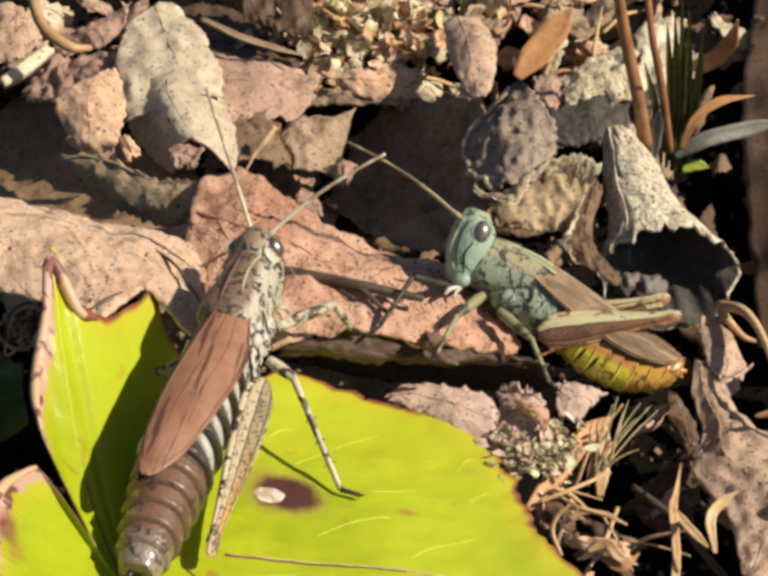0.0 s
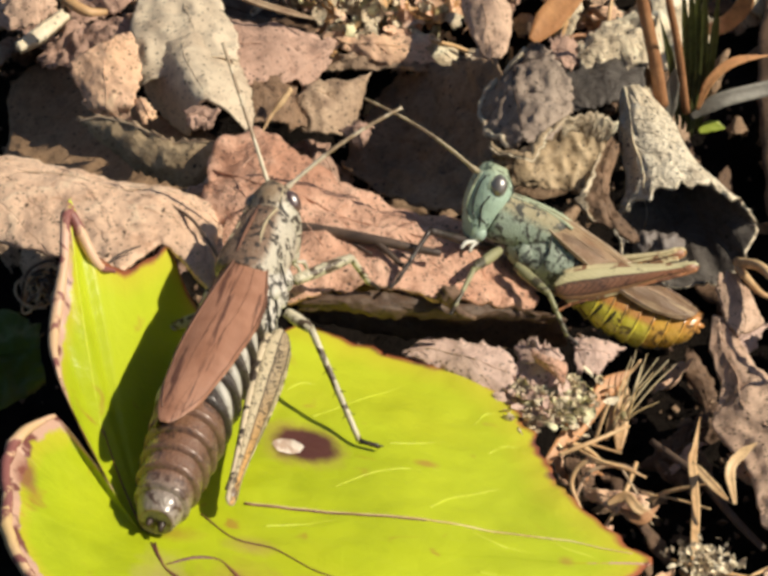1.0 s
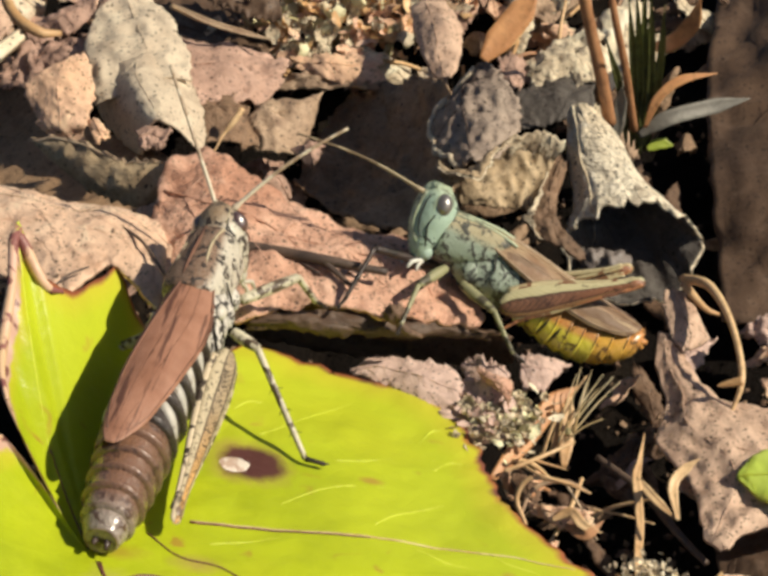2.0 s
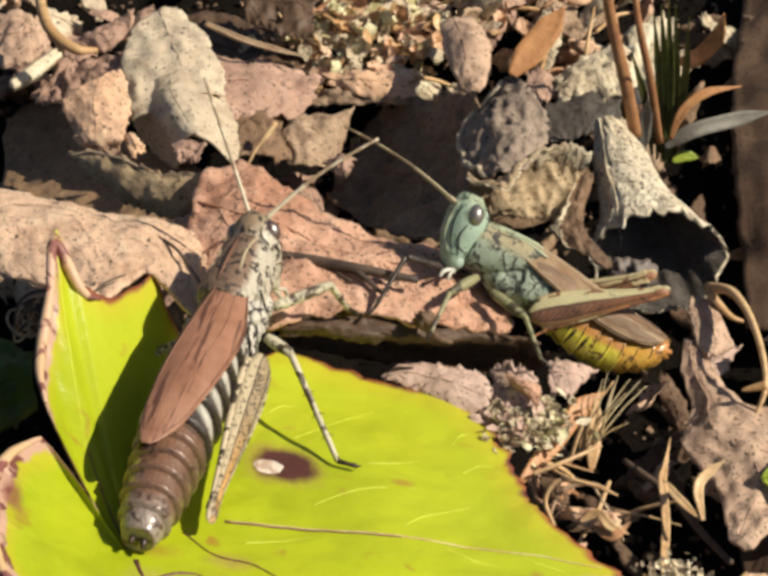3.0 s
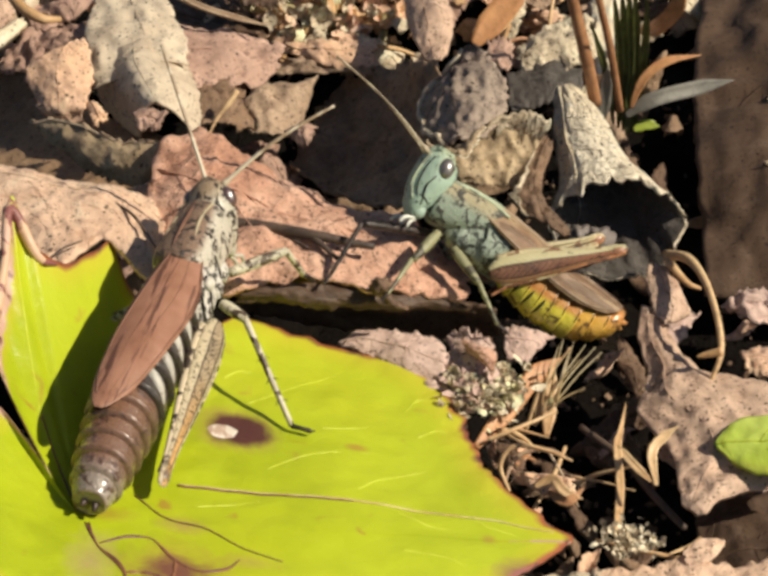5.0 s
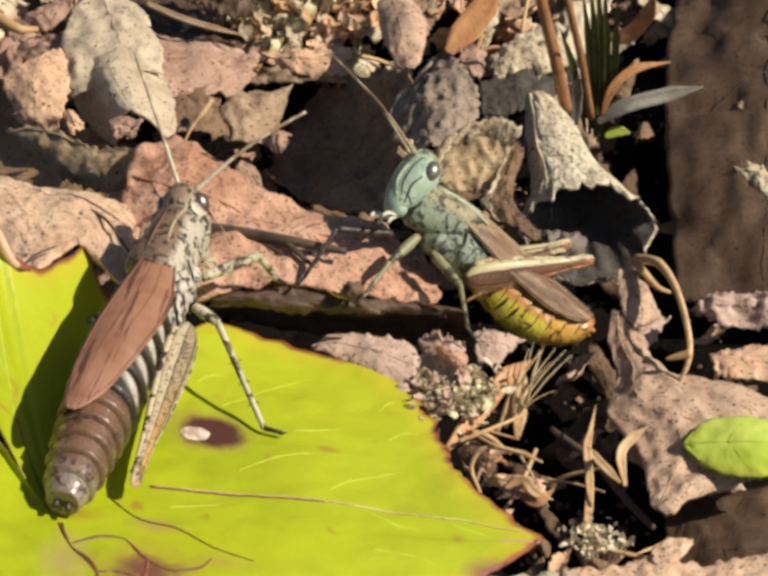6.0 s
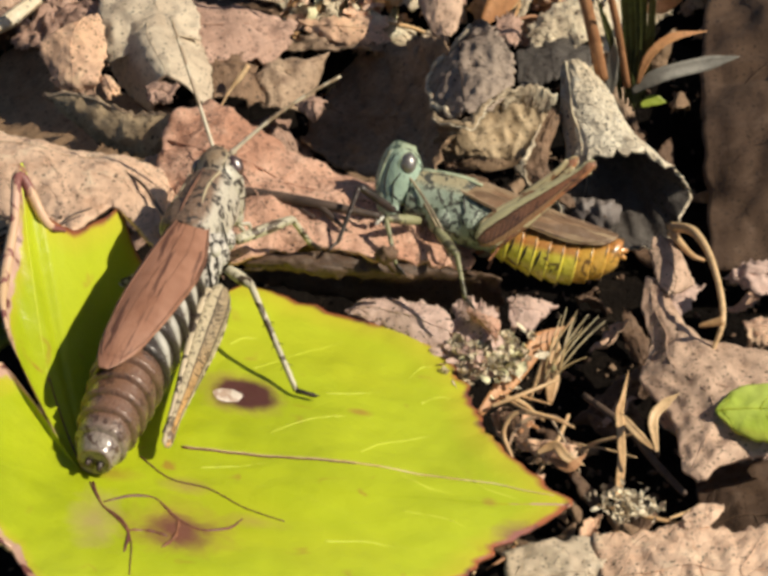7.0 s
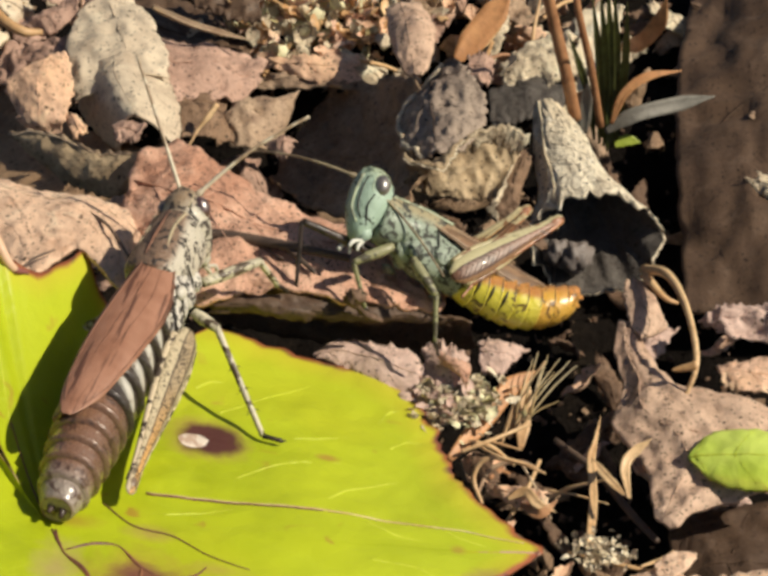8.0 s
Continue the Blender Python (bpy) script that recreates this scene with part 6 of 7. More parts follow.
        if palp:
            rod("palp", [(1.15 * k, s * 0.6 * k, -2.6 * k), (1.75 * k, s * 0.8 * k, -2.95 * k), (1.9 * k, s * 0.8 * k, -3.4 * k)], [0.11 * k, 0.15 * k, 0.12 * k], mats["palp"], h, 6)
            rod("palp", [(0.95 * k, s * 0.45 * k, -2.5 * k), (1.25 * k, s * 0.6 * k, -3.0 * k), (1.2 * k, s * 0.6 * k, -3.35 * k)], [0.1 * k, 0.13 * k, 0.1 * k], mats["palp"], h, 6)
    ball("labrum", (1.75 * k, 0, -1.95 * k), (0.34 * k, 0.66 * k, 0.45 * k), mats["jaw"], h, (0, 20, 0), 12)
    out = {}
    for s, length in ant.items():
        n = 26
        pts = [(length * i / (n - 1), 0, 0.35 * math.sin(math.pi * i / (n - 1))) for i in range(n)]
        rad = [(0.15 - 0.05 * i / n + (0.012 if i % 2 else 0)) * (0.85 if k > 0.99 else 0.6) for i in range(n)]
        rad[0] = rad[1] = 0.2 * (1 if k > 0.99 else 0.8)
        out[s] = rod("antenna", pts, rad, mats["antenna"], h, 7, n)
    return h, out


def abdomen(parent, k, length, mats, shape, at, stripes=0):
    """A tapering belly of overlapping rings along -x; shape: rows of (share, height, half width, half height)."""
    table = spline(shape, 121)

    def row(s):
        return [s] + [float(np.interp(s, table[:, 0], table[:, c])) for c in (1, 2, 3)]

    core = loft("abdomen", [(-length * s, 0, z, w * 0.9, h * 0.9) for s, z, w, h in [row(q / 8) for q in range(9)]], mats["core"], parent, 16)
    core.matrix_basis = pm(*at)
    cuts = [i / 9 for i in range(10)] if not stripes else [i / 9 for i in range(6)] + [(5 + 4 * i / 6) / 9 for i in range(1, 7)]
    n = len(cuts) - 1
    for i in range(n):
        a, b = cuts[i], cuts[i + 1]
        rings = []
        for q, f in ((a, 0.9), (a * 0.6 + b * 0.4, 0.98), (a * 0.2 + b * 0.8, 1.03), (b, 1.085 if k > 0.95 else 1.05), (min(1, b + 0.012), 0.95 if i < n - 1 else 0.3)):
            s, z, w, h = row(q)
            g = f
            rings.append((-length * q, 0, z, w * g, h * g))
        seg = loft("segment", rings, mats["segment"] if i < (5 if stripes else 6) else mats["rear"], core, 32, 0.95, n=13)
        s0, z, w, h = row(b)
        g = 1.03 if k > 0.95 else 1.025
        band = [(-length * b + 0.05, w * g * math.cos(radians(v)), z + h * g * math.sin(radians(v))) for v in range(-60, 241, 12)]
        rod("margin", band, [0.1 if k > 0.95 else 0.06], mats["margin"] if i >= stripes else mats["core"], core, 5, label="pale hind margin of a belly ring")
        if not stripes and i < 4:
            for sd in (-1, 1):
                q = a + 0.12 * (b - a)
                _, z, w, h = row(q)
                pts = [(-length * (q + (b - a) * 0.006 * (v + 60)), sd * w * 0.95 * math.cos(radians(v)), z + h * 0.95 * math.sin(radians(v))) for v in (-62, -45, -28, -12, 4)]
                rod("side_mark", pts, [0.03, 0.07, 0.12, 0.09, 0.03], mats["dark"], core, 6, label="dark wedge on the flank")
        if i < stripes:
            for sd in (-1, 1):
                pts = []
                for v in (62, 48, 32, 14, -6, -26):
                    q = min(1, a + (b - a) * (0.1 + 0.9 * (62 - v) / 88))
                    _, z, w, h = row(q)
                    pts.append((-length * q, sd * w * 0.93 * math.cos(radians(v)), z + h * 0.93 * math.sin(radians(v))))
                rod("side_bar", pts, [0.1 * k, 0.34 * k, 0.42 * k, 0.3 * k, 0.12 * k], mats["bar"], core, 6, label="slanting pale bar on the flank")
    for sd in (-1, 1):
        _, z, w, h = row(1)
        rod("tail_valve", [(-length * 0.96, sd * 0.3 * k, z), (-length * 1.0 - 0.45 * k, sd * 0.28 * k, z + (0.2 if sd > 0 else -0.3) * k)], [0.4 * k, 0.12 * k], mats["core"] if k > 0.95 else mats["rear"], core, 7)
    return core


def trunk(root, k, mats, crest):
    """Pronotum and chest."""
    c = lambda rows: [(a * k, b * k, d * k, e * k, f * k) for a, b, d, e, f in rows]
    fat = 1.0 if k > 0.95 else 0.85
    chest = loft("chest", c([(-1.6, 0, -0.3, 1.3, 1.5), (-0.6, 0, -0.35, 1.8 * fat, 2.0), (1.5, 0, -0.4, 1.95 * fat, 2.1), (3.6, 0, -0.45, 1.75 * fat, 1.95), (5.0, 0, -0.5, 1.3 * fat, 1.5), (5.6, 0, -0.5, 0.9, 1.0)]), mats["chest"], root, 24, 0.9, noise_amp=0.05)
    if k > 0.95:
        shield = [(1.7, 0, 1.2, 1.0, 0.95), (2.2, 0, 0.75, 1.62, 1.5), (3.6, 0, 0.35, 1.78, 1.95), (5.2, 0, 0.2, 1.64, 2.0), (6.6, 0, 0.12, 1.58, 2.05), (7.15, 0, 0.1, 1.5, 1.95)]
    else:
        shield = [(2.3, 0, 1.45, 0.7, 0.6), (2.8, 0, 1.1, 1.4, 1.05), (4.0, 0, 0.65, 1.62, 1.55), (5.4, 0, 0.45, 1.55, 1.7), (6.6, 0, 0.35, 1.5, 1.75), (7.15, 0, 0.4, 1.42, 1.65)]
    pro = loft("pronotum", c(shield), mats["pronotum"], root, 28, 0.8)
    rod("crest", c3([(7.1, 0, 2.05), (5.0, 0, 2.24), (3.2, 0, 2.26), (1.9, 0, 2.05)], k), [0.1 * k, 0.12 * k, 0.1 * k], crest, pro, 6, label="ridge along the back shield")
    for s in (-1, 1):
        rod("side_crest", c3([(7.05, s * 1.0, 1.8), (5.6, s * 0.82, 2.0), (4.0, s * 0.95, 2.02), (2.2, s * 1.3, 1.72)], k), [0.1 * k, 0.1 * k], mats["ridge"], pro, 6, label="pale side ridge of the back shield")
        for x, y, z, r in ((0.2, 1.75, -0.9, 0.8), (2.4, 1.85, -0.8, 0.75), (4.3, 1.5, -1.2, 0.6)):
            ball("hip", (x * k, s * y * k * fat * 0.96, z * k), (r * k, 0.32 * k, r * 1.15 * k), mats["chest"], root, (0, 15, 0), 14)
        for x0, x1 in ((1.4, 0.7), (3.3, 2.7), (0.1, -0.7)):
            rod("side_seam", c3([(x0, s * 1.93 * fat, 0.7), ((x0 + x1) / 2, s * 1.98 * fat, -0.3), (x1, s * 1.8 * fat, -1.5)], k), [0.07 * k], mats["dark"], chest, 5, label="dark seam on the chest")
    return chest


def c3(pts, k):
    return [(a * k, b * k, c * k) for a, b, c in pts]


# ---- the brown one on the lime leaf
F = dict(
    head=two_tone("female_head", (0.50, 0.46, 0.37), (0.26, 0.18, 0.11), 1.6, 0.4, marks=(0.045, 0.033, 0.027), cover=0.46, scale=1700),
    eye=eye_mat("female_eye", (0.12, 0.055, 0.04), (0.05, 0.02, 0.018)),
    ridge=skin_mat("female_ridge", (0.55, 0.46, 0.30), (0.10, 0.07, 0.05), 900, 0.35),
    dark=skin_mat("dark_seam", (0.03, 0.024, 0.022), (0.012, 0.01, 0.01), 900, 0.4),
    jaw=skin_mat("female_jaw", (0.5, 0.47, 0.4), (0.08, 0.06, 0.05), 900, 0.4),
    palp=skin_mat("female_palp", (0.55, 0.5, 0.42), (0.2, 0.15, 0.1), 900, 0.2),
    antenna=skin_mat("female_antenna", (0.74, 0.64, 0.48), (0.36, 0.26, 0.17), 500, 0.35),
    chest=two_tone("female_chest", (0.62, 0.58, 0.52), (0.36, 0.29, 0.21), 1.6, 0.5, marks=(0.035, 0.028, 0.025), cover=0.48, scale=1900, bump=0.8),
    pronotum=two_tone("female_pronotum", (0.56, 0.51, 0.42), (0.21, 0.125, 0.078), 1.62, 0.2, marks=(0.04, 0.03, 0.025), cover=0.4, scale=1900, bump=0.8),
    femur=femur_mat("female_femur", (0.42, 0.32, 0.20), (0.03, 0.02, 0.014), (0.53, 0.44, 0.29), 0.35, (0.56, 0.32, 0.11), 13.0, 0.54),
    keel=skin_mat("female_keel", (0.70, 0.58, 0.40), (0.05, 0.035, 0.025), 1100, 0.38),
    knee=skin_mat("female_knee", (0.22, 0.15, 0.10), (0.06, 0.04, 0.03), 900, 0.4),
    tibia=skin_mat("female_tibia", (0.62, 0.40, 0.19), (0.08, 0.05, 0.03), 900, 0.4),
    claw=skin_mat("claw_and_shaded_leg", (0.05, 0.035, 0.03), (0.02, 0.015, 0.012), 900, 0.4),
    leg=skin_mat("female_leg", (0.60, 0.55, 0.40), (0.08, 0.055, 0.035), 1300, 0.34),
    core=skin_mat("female_core", (0.07, 0.045, 0.035), (0.03, 0.02, 0.016), 700, 0.5),
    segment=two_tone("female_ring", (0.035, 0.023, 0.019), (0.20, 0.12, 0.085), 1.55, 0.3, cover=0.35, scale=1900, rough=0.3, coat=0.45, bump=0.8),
    rear=two_tone("female_rear", (0.15, 0.085, 0.058), (0.21, 0.112, 0.07), 0.2, 0.8, marks=(0.09, 0.05, 0.035), cover=0.3, scale=1500, rough=0.26, coat=0.8, bump=0.6, rear=((0.30, 0.25, 0.21), -15.6)),
    margin=skin_mat("female_margin", (0.34, 0.25, 0.185), (0.14, 0.09, 0.07), 800, 0.3, rough=0.3, coat=0.4),
    white=skin_mat("white_plate", (0.75, 0.70, 0.60), (0.4, 0.34, 0.26), 900, 0.2),
    bar=skin_mat("female_bar", (0.52, 0.49, 0.43), (0.25, 0.2, 0.16), 1000, 0.25),
    wing=skin_mat("female_wing", (0.27, 0.125, 0.075), (0.115, 0.05, 0.032), 1900, 0.36, rough=0.42, stretch=(0.025, 1, 1), second=(0.36, 0.18, 0.115), coat=0.08),
    vein=skin_mat("female_wing_vein", (0.20, 0.10, 0.065), (0.14, 0.068, 0.045), 500, 0.3),
)


def female():
    root = tagged(new("grasshopper"), "large brown grasshopper with grey mottled flanks on the lime leaf", "grasshopper")
    root.matrix_world = FEMALE
    k = 1.0
    trunk(root, k, F, F["vein"])
    h, ant = head(root, (7.0, 0, 0.15), k, F, {1: 9.0, -1: 8.2})
    h.matrix_basis = pm(7.0, 0, 0.15, 0, 8, 0)
    ant[1].matrix_basis = bone((2.75, 0.45, 1.3), Vector((2.75, 0.45, 1.3)) + F_ANT_L, (0, 0, 1))
    ant[-1].matrix_basis = bone((2.75, -0.45, 1.3), Vector((2.75, -0.45, 1.3)) + F_ANT_R, (0, 0, 1))
    for s in (1, -1):
        ball("wing_base", (1.3 * k, s * 2.0 * k, 0.15 * k), (0.55, 0.3, 0.42), F["white"], root, (0, 20, 0), 12, label="white plate at the wing base")
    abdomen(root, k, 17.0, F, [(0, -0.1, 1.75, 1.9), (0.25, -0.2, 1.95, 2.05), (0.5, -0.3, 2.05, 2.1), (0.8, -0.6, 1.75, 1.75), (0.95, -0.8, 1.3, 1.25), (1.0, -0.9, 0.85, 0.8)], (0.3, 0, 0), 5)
    for s in (1, -1):
        wing(root, s, F_WING[s], F["wing"], F["vein"])
    for s, (hip, knee, up, tib) in F_HIND.items():
        fem = hind_leg(root, s, 0.68, (Vector(knee) - Vector(hip)).length, F, tib)
        fem.matrix_basis = bone(hip, knee, up)
    for hip, knee, foot, toe, nm in F_LEGS:
        a, b = Vector(knee) - Vector(hip), Vector(foot) - Vector(knee)
        f = limb(nm + "_femur", root, a.length, [0.3, 0.36, 0.34, 0.26], F["leg"])
        f.matrix_basis = bone(hip, knee, (0, 0, 1))
        t = limb(nm + "_tibia", root, b.length, [0.22, 0.2, 0.19, 0.17], F["leg"], toe=(toe, 0.17), spines=3, claw_mat=F["claw"])
        t.matrix_basis = bone(knee, foot, (0, 0, 1))
    return root, h, ant


# ---- the green-faced one
M = dict(
    head=two_tone("male_head", (0.36, 0.48, 0.385), (0.34, 0.40, 0.27), 1.5, 0.4, marks=(0.08, 0.11, 0.085), cover=0.18, scale=1700, coat=0.05, rough=0.45),
    eye=eye_mat("male_eye", (0.15, 0.13, 0.115), (0.06, 0.045, 0.04)),
    ridge=skin_mat("male_ridge", (0.48, 0.55, 0.38), (0.2, 0.22, 0.16), 900, 0.2),
    dark=F["dark"],
    jaw=skin_mat("male_jaw", (0.46, 0.60, 0.50), (0.15, 0.18, 0.15), 900, 0.2),
    palp=skin_mat("male_palp", (0.80, 0.80, 0.72), (0.3, 0.3, 0.24), 900, 0.2),
    antenna=skin_mat("male_antenna", (0.42, 0.34, 0.22), (0.18, 0.13, 0.08), 500, 0.35),
    chest=two_tone("male_chest", (0.30, 0.355, 0.28), (0.28, 0.28, 0.185), 1.0, 0.5, marks=(0.045, 0.05, 0.042), cover=0.5, scale=2300, coat=0.05, rough=0.45, bump=0.7),
    pronotum=two_tone("male_pronotum", (0.28, 0.34, 0.265), (0.36, 0.305, 0.18), 0.75, 0.3, marks=(0.05, 0.05, 0.04), cover=0.42, scale=2300, coat=0.05, rough=0.45, bump=0.7),
    femur=femur_mat("male_femur", (0.20, 0.095, 0.055), (0.045, 0.02, 0.015), (0.50, 0.45, 0.26), 0.8, (0.24, 0.10, 0.05), 8.5, 0.62, (0.27, 0.15, 0.075)),
    inner=femur_mat("male_inner_femur", (0.52, 0.19, 0.06), (0.10, 0.04, 0.02), (0.55, 0.44, 0.24), 0.25, (0.46, 0.24, 0.08), 8.5, 0.60),
    keel=skin_mat("male_keel", (0.56, 0.48, 0.28), (0.20, 0.10, 0.05), 900, 0.42),
    knee=skin_mat("male_knee", (0.34, 0.16, 0.09), (0.10, 0.045, 0.03), 900, 0.5, coat=0.3),
    tibia=skin_mat("male_tibia", (0.46, 0.20, 0.09), (0.16, 0.07, 0.04), 900, 0.35, coat=0.3),
    claw=F["claw"],
    leg=skin_mat("male_leg", (0.30, 0.29, 0.16), (0.08, 0.07, 0.045), 900, 0.4),
    core=skin_mat("male_core", (0.16, 0.12, 0.02), (0.05, 0.04, 0.015), 700, 0.4),
    segment=two_tone("male_ring", (0.62, 0.54, 0.06), (0.46, 0.20, 0.06), -1.5, 0.2, marks=(0.14, 0.09, 0.02), cover=0.2, scale=1300, rough=0.28, coat=0.6, rear=((0.46, 0.24, 0.06), -5.6)),
    rear=two_tone("male_rear", (0.62, 0.36, 0.06), (0.52, 0.23, 0.07), -0.6, 0.5, marks=(0.16, 0.08, 0.02), cover=0.18, rough=0.24, coat=0.7),
    margin=skin_mat("male_margin", (0.09, 0.06, 0.025), (0.035, 0.025, 0.012), 800, 0.5, rough=0.28, coat=0.6),
    bar=F["bar"],
    wing=skin_mat("male_wing", (0.36, 0.26, 0.155), (0.16, 0.095, 0.055), 1500, 0.4, rough=0.5, stretch=(0.06, 1, 1), second=(0.22, 0.125, 0.07), spec=0.35),
    vein=skin_mat("male_wing_vein", (0.34, 0.24, 0.15), (0.16, 0.10, 0.07), 500, 0.3),
)
MK = 0.88


def male():
    root = tagged(new("grasshopper"), "smaller grasshopper with blue-green face and yellow belly standing on dead leaves", "grasshopper")
    k = MK
    trunk(root, k, M, M["ridge"])
    h, ant = head(root, (5.8, 0, 0.85), 0.95, M, {1: 8.0, -1: 8.0})
    belly = abdomen(root, k, 7.8, M, [(0, -0.75, 1.35, 1.45), (0.3, -1.35, 1.42, 1.5), (0.6, -1.55, 1.4, 1.42), (0.82, -1.05, 1.3, 1.3), (0.95, -0.5, 1.1, 1.1), (1.0, -0.2, 0.7, 0.75)], (0.5, 0, -0.1), 0)
    for s in (1, -1):
        wing(root, s, [(3.4, 0.25, 1.75, 1.3, 0.85, 0.1), (1.4, 0.16, 1.8, 1.7, 0.2, 0.4), (-1.2, 0.15, 1.4, 1.7, -0.45, 0.55), (-3.8, 0.15, 1.0, 1.65, -0.75, 0.6), (-5.8, 0.2, 0.8, 1.55, -0.5, 0.45), (-6.9, 0.3, 0.7, 1.4, -0.15, 0.3)], M["wing"], M["vein"], 1.7)
    legs = {}
    for s in (1, -1):
        legs["hind", s] = hind_leg(root, s, 0.64, M_FEMUR, M if s > 0 else dict(M, femur=M["inner"]), (0.9, s * 0.1, -1.0))
    for nm, a, b in (("fore", 2.7, 2.9), ("mid", 2.75, 2.75)):
        for s in (1, -1):
            l1, l2 = (5.3, 3.7) if (nm, s) == ("fore", -1) else (a, b)
            # the far foreleg wears the near-black claw colour in place of shade
            skin = M["claw"] if (nm, s) == ("fore", -1) else M["leg"]
            legs[nm, s, 0] = limb(nm + "_femur", root, l1, [0.26, 0.34, 0.3, 0.2] if s > 0 else [0.24, 0.3, 0.27, 0.22], skin)
            legs[nm, s, 1] = limb(nm + "_tibia", root, l2, [0.17, 0.15, 0.14, 0.12], skin, toe=((0.7, 0, 0.35), 0.12), spines=2, claw_mat=M["claw"])
    return root, h, ant, belly, legs


# ---- poses
FEMALE = pm(-11.99, -3.92, 18.91, -15.8, 4.3, 77.0)
F_ANT_L, F_ANT_R = Vector((3.3, 1.8, 6.2)), Vector((4.5, -6.6, 2.4))
F_WING = {-1: [(2.8, 0.0, 2.05, 1.5, 1.1, 0.1), (-1, -0.5, 2.4, 2.15, 0.5, 0.4), (-5.5, -0.9, 2.5, 2.05, 1.05, 0.5), (-9.5, -0.7, 2.6, 1.55, 1.55, 0.35), (-12.3, -0.6, 2.4, 0.9, 1.9, 0.1)],
          1: [(2.8, 0.3, 1.9, 1.5, 1.0, 0.1), (-1, 0.2, 2.15, 1.95, 0.2, 0.3), (-5.5, 0.1, 2.2, 2.0, 0.4, 0.3), (-9.5, 0.2, 2.2, 1.6, 1.0, 0.2), (-12.0, 0.3, 2.1, 1.3, 1.4, 0.1)]}
F_HIND = {-1: ((0.0, -2.3, -1.7), (-13.3, -2.7, -2.6), (0, 0.5, 1), (2.6, -1.0, -0.75)), 1: ((0.0, 2.2, -1.6), (-12.6, 3.2, -2.8), (0, -0.25, 1), (2.6, 0.4, -1.25))}
F_LEGS = [((4.8, -1.6, -1.7), (8.2, -3.8, -2.9), (8.7, -4.1, -5.1), (0.9, 0.1, 0.3), "fore"), ((4.3, 1.7, -1.6), (6.6, 4.2, -1.8), (6.0, 5.6, -5.4), (0.9, 0, 0.5), "fore"),
          ((2.0, -1.9, -1.8), (1.2, -3.4, -2.5), (-2.5, -5.7, -7.7), (0.7, 0.87, 0.05), "mid"), ((2.2, 1.8, -1.4), (1.0, 4.6, -1.4), (-1.6, 6.0, -5.0), (1.0, 0, 0.5), "mid")]
M_FEMUR = 8.5
fem_root, fem_head, fem_ant = female()
root, m_head, m_ant, belly, legs = male()


def ik(hip, foot, l1, l2, pole):
    """Knee of a two-piece leg that bends towards the pole."""
    hip, foot = Vector(hip), Vector(foot)
    d = foot - hip
    n = min(d.length, (l1 + l2) * 0.995)
    x = d.normalized()
    foot = hip + x * n
    a = (l1 * l1 - l2 * l2 + n * n) / (2 * n)
    up = Vector(pole) - x * x.dot(Vector(pole))
    return hip + x * a + up.normalized() * math.sqrt(max(0.0, l1 * l1 - a * a)), foot


# the body's way: seconds, place, roll, pitch, yaw
M_WAY = [(0, (7.85, 7.71, 11.24, 46.5, -23.61, 165.32)), (1, (7.81, 7.71, 11.25, 45.77, -24.06, 165.55)), (1.5, (7.73, 7.71, 11.38, 45.44, -24.27, 166.12)), (3, (7.78, 7.74, 11.06, 45.64, -27.07, 167.43)), (3.5, (7.72, 7.77, 11.4, 44.52, -27.18, 168.21)), (4, (7.68, 7.78, 11.55, 46.95, -28.77, 167.67)), (4.5, (7.8, 7.76, 11.48, 52.3, -28.01, 164.31)), (6, (8.21, 7.92, 11.13, 49.14, -36.27, 167.05)), (6.5, (8.27, 7.98, 11.38, 52.55, -39.4, 173.27)), (6.6, (7.3, 7.9, 12.3, 54.0, -16.0, 171.5)), (6.8, (7.1, 7.7, 12.2, 54.0, -13.5, 171.6)), (7, (6.83, 7.57, 12.1, 54.14, -12.08, 171.8)), (7.4, (4.8, 7.4, 13.2, 57.0, -17.0, 182.0)), (7.5, (4.75, 7.42, 13.27, 57.42, -18.49, 182.76)), (7.65, (6.2, 7.5, 12.5, 63.0, -29.0, 180.5)), (8, (6.09, 7.34, 12.07, 66.28, -34.76, 179.86))]
M_HEAD = [(0, (0, 3, 0)), (1, (0, 2, -1)), (1.5, (0, 2, -1)), (3, (0, 3, -2)), (3.5, (0, 2, -2)), (4, (1, 2, -1)), (4.5, (-1, 0, 0)), (6, (9, -12, -2)), (6.5, (-10, -8, -4)), (6.6, (-13, -5, 5)), (7, (-13, -4, 6)), (7.5, (-15, -6, -3)), (8, (-11, -1, -11))]
M_ANT = [(0, (7.0, -1.8, 1.3)), (1, (7.6, -1.0, 1.1)), (1.5, (6.9, -1.9, -0.3)), (3, (6.7, -2.1, 1.3)), (3.5, (6.1, -2.4, 1.3)), (4, (6.1, -2.5, 0.9)), (4.5, (7.4, -1.3, 1.3)), (6, (4.5, -2.9, 1.3)), (6.3, (2.5, -2.4, 4.0)), (6.5, (1.9, -2.0, 4.7)), (6.53, (3, 3, 5)), (6.57, (1, 7, -1)), (6.6, (-5, 5, -4)), (6.7, (-6.5, 3.5, -5.4)), (7, (-6.5, 3.5, -5.4)), (7.5, (-6.0, 3.5, -5.2)), (8, (-6.8, 3.0, -4.5))]
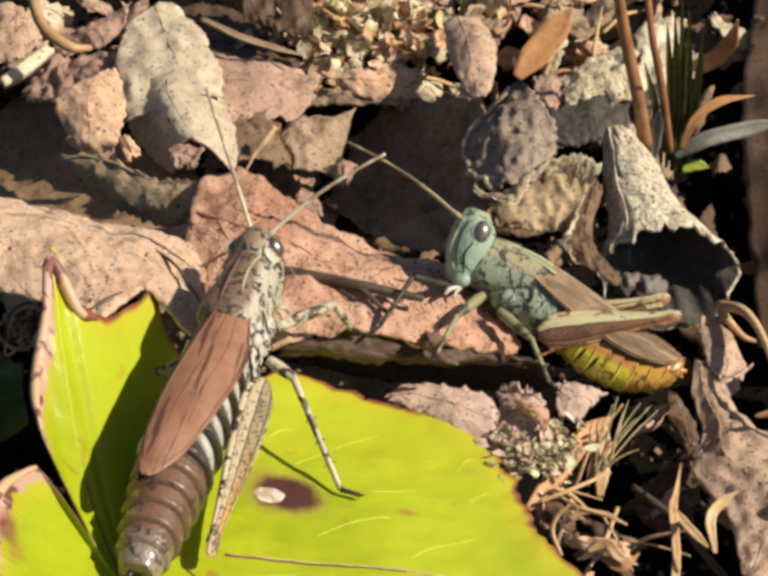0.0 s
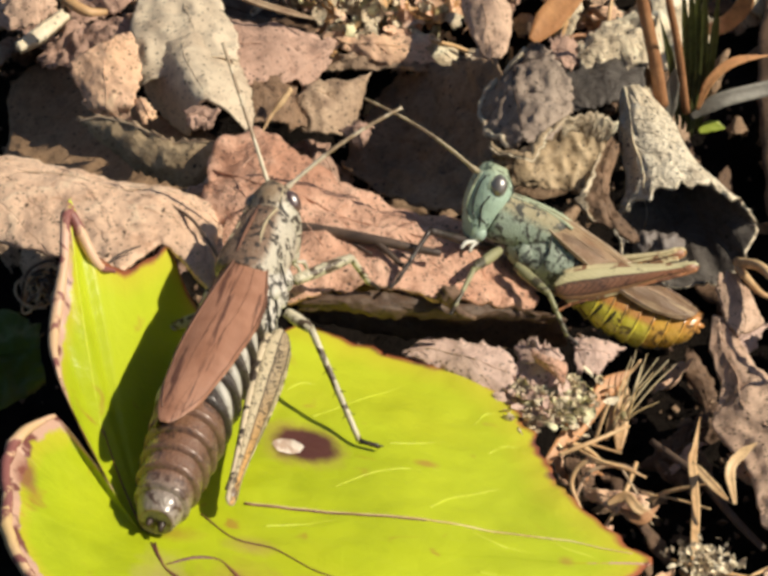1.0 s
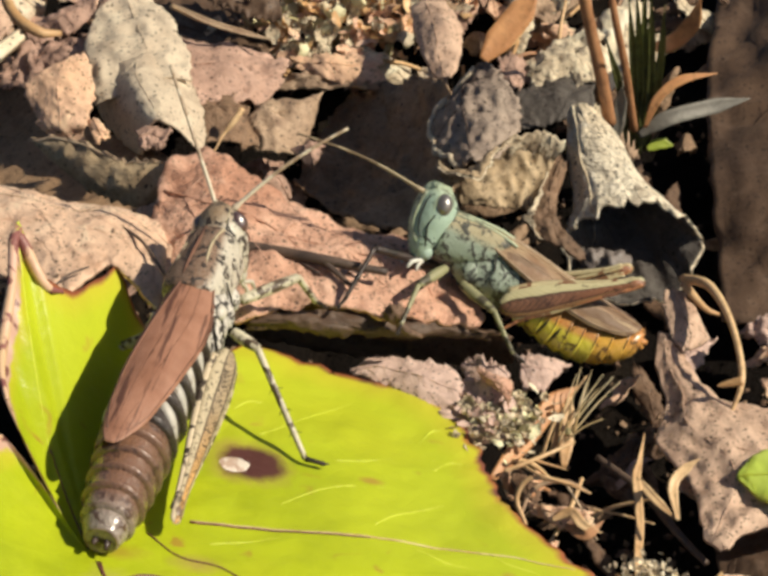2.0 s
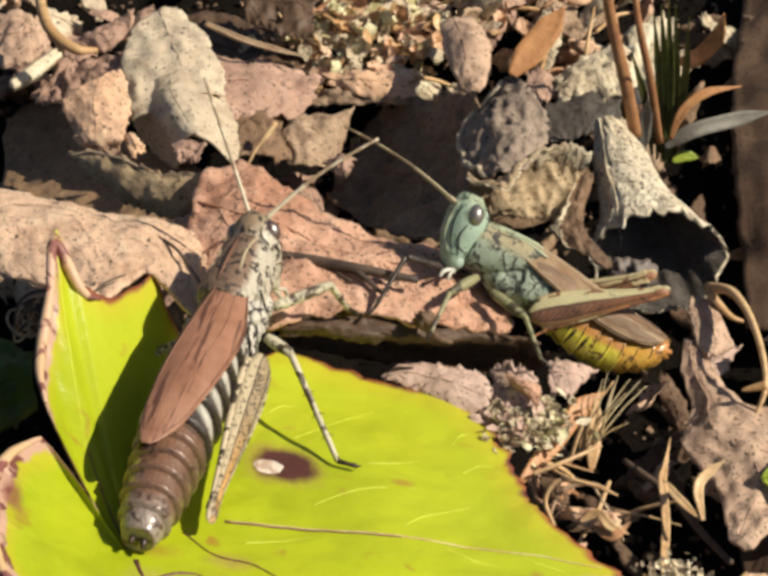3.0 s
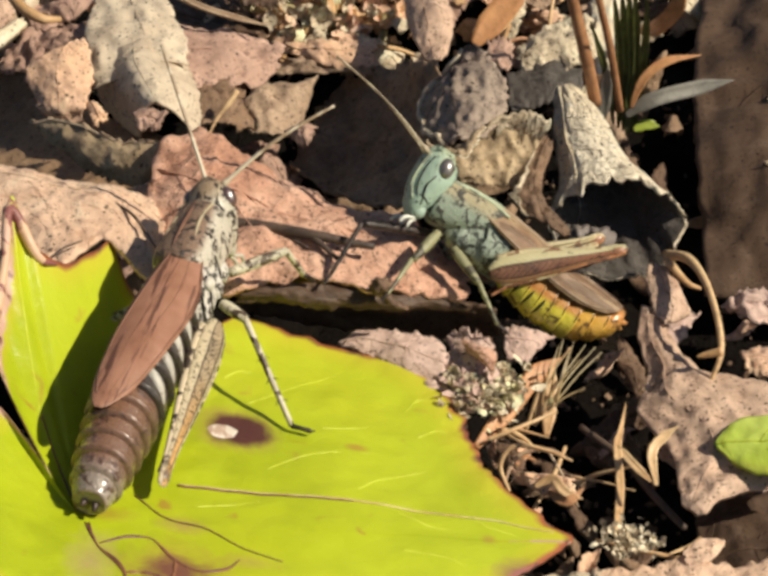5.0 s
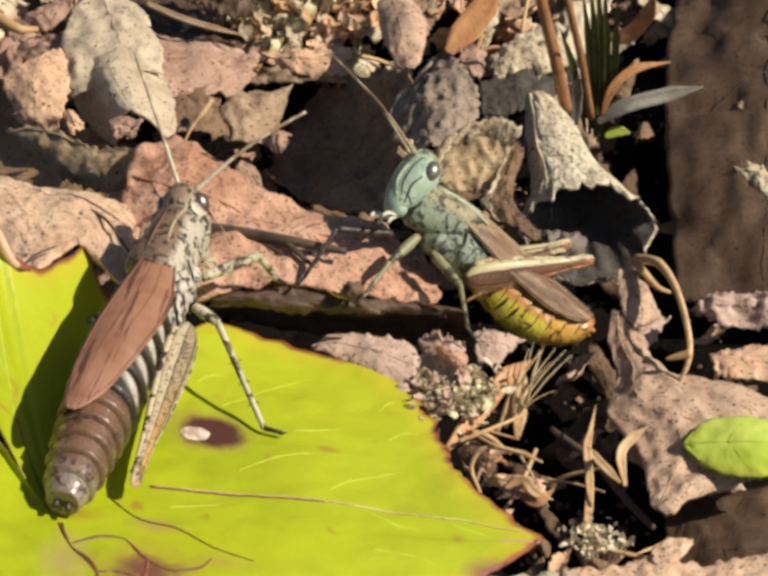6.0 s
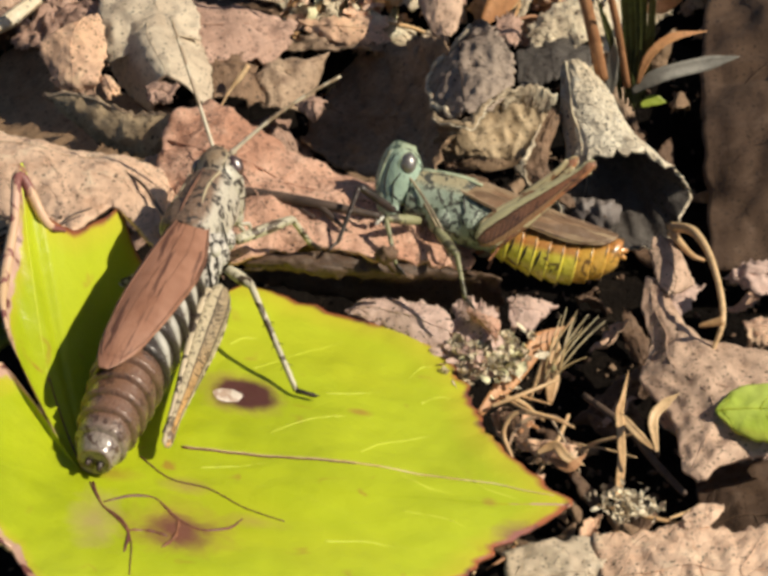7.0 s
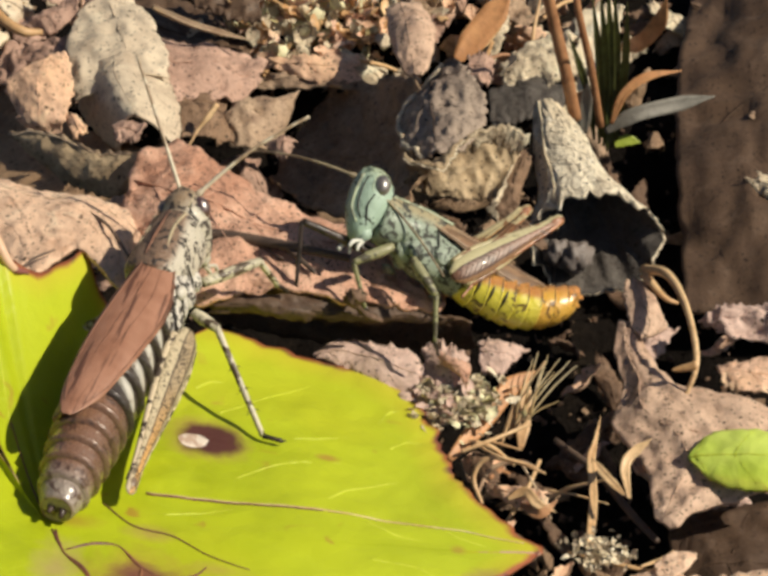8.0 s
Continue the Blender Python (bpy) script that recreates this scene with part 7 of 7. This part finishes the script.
M_ANT2 = [(0, (7.2, -1.3, 1.3)), (1, (7.8, -0.5, 1.1)), (1.5, (7.1000000000000005, -1.4, -0.3)), (3, (6.9, -1.6, 1.3)), (3.5, (6.3, -1.9, 1.3)), (4, (6.3, -2.0, 0.9)), (4.5, (7.6000000000000005, -0.8, 1.3)), (6, (4.7, -2.4, 1.3)), (6.5, (0.3, -2.0, 4.9)), (6.53, (3, 3, 5)), (6.57, (1, 7, -1)), (6.6, (-5, 5.2, -4)), (6.7, (-6.3, 3.8, -5.5)), (7.0, (-6.3, 3.8, -5.5)), (7.25, (-6.2, 3.8, -5.3)), (7.32, (-3, 7, -3)), (7.38, (2, 7, 1)), (7.44, (5, 2, 3)), (7.5, (5.7, -2.6, 0.6)), (8, (3.1, -3.5, 0.1))]
# the belly bends up and away from the thighs at the end: seconds, pitch, yaw
M_BELLY = [(0, 0, 0), (7.4, 0, 0), (7.65, 4, -4), (8, 7, -8)]
M_HIND = [(0, (-7.1, -0.6, 4.7), (-6.5, -0.5, 5.4)), (1, (-7, -0.5, 4.9), (-6.5, -0.6, 5.5)), (1.5, (-6.9, 0.6, 4.9), (-6.4, 1.2, 5.4)), (3, (-6.8, 0.3, 5.1), (-6.1, 1.5, 5.8)), (3.5, (-6.8, 0.2, 5.1), (-6.1, 1.5, 5.8)), (4, (-6.7, -0.1, 5.2), (-5.9, 0.7, 6.1)), (4.5, (-6.4, 0.4, 5.6), (-5.8, -0.7, 6.2)), (6, (-6.4, -1.2, 5.5), (-5.7, -1.6, 6.1)), (6.5, (-5.6, 0, 6.4), (-6.7, -0.2, 5.3)), (6.6, (-5.8, 1.3, 6.2), (-5, 1.8, 7.2)), (7, (-5.8, 1.5, 6.2), (-5, 1.8, 7.3)), (7.5, (-5.5, 0.1, 6.4), (-4.8, -0.7, 7)), (8, (-5.5, 1, 6.4), (-3.8, 3.5, 6.8))]
M_FEET = {("fore", 1): (0.0, 2.5, 13.0), ("fore", -1): (-3.3, 3.9, 13.8), ("mid", 1): (6.5, 2.8, 10.3), ("mid", -1): (3.5, 9.0, 11.5)}


def motions():
    mats = {t: pm(*p) for t, p in M_WAY}
    walk(root, [(t, m) for t, m in mats.items()])
    walk(m_head, [(t, pm(5.8, 0, 0.85, r[0], r[1], r[2] + 12)) for t, r in M_HEAD])
    walk(belly, [(t, pm(0.5, 0, -0.1, 0, p, w)) for t, p, w in M_BELLY])
    for ant, rows, y in ((m_ant[1], M_ANT, 0.3), (m_ant[-1], M_ANT2, -0.3)):
        o = Vector((2.6, y, 1.25))
        walk(ant, [(t, bone(o, o + Vector(d), (0.3, 0, 1))) for t, d in rows])
    for s, i in ((1, 1), (-1, 2)):
        hip = Vector((1.4, s * 1.85, -2.1))
        walk(legs["hind", s], [(r[0], bone(hip, hip + Vector(r[i]), (0.2, 0, 1))) for r in M_HIND])
    for nm, x, y, z, l1, l2 in (("fore", 5.2, 0.9, -1.5, 2.7, 2.9), ("mid", 4.0, 1.3, -1.9, 2.75, 2.75)):
        for s in (1, -1):
            upper, lower = [], []
            if (nm, s) == ("fore", -1):
                l1, l2 = 5.3, 3.7
            for t, m in mats.items():
                step = M_STEPS.get((nm, s), ())
                foot = M_FEET[nm, s]
                for t0, f in step:
                    if t >= t0:
                        foot = f
                local = m.inverted() @ (Vector(foot) * U) / U
                hip = (x, s * y, z)
                pole = (0.8, 0.4, 0.6) if nm == "fore" else (-0.2, s * 0.9, 0.7)
                if nm == "fore" and s < 0:
                    pole = m.inverted().to_3x3() @ Vector((-0.15, 0.5, 0.85))
                knee, end = ik(hip, local, l1, l2, pole)
                upper.append((t, bone(hip, knee, (0, 0, 1))))
                lower.append((t, bone(knee, end, (0, 0, 1))))
            walk(legs[nm, s, 0], upper)
            walk(legs[nm, s, 1], lower)


M_STEPS = {("fore", 1): ((7.0, (0.2, 3.1, 12.6)),), ("mid", 1): ((7.0, (4.4, 1.2, 11.5)),), ("fore", -1): ((7.5, (-3.9, 4.2, 13.7)),)}
motions()
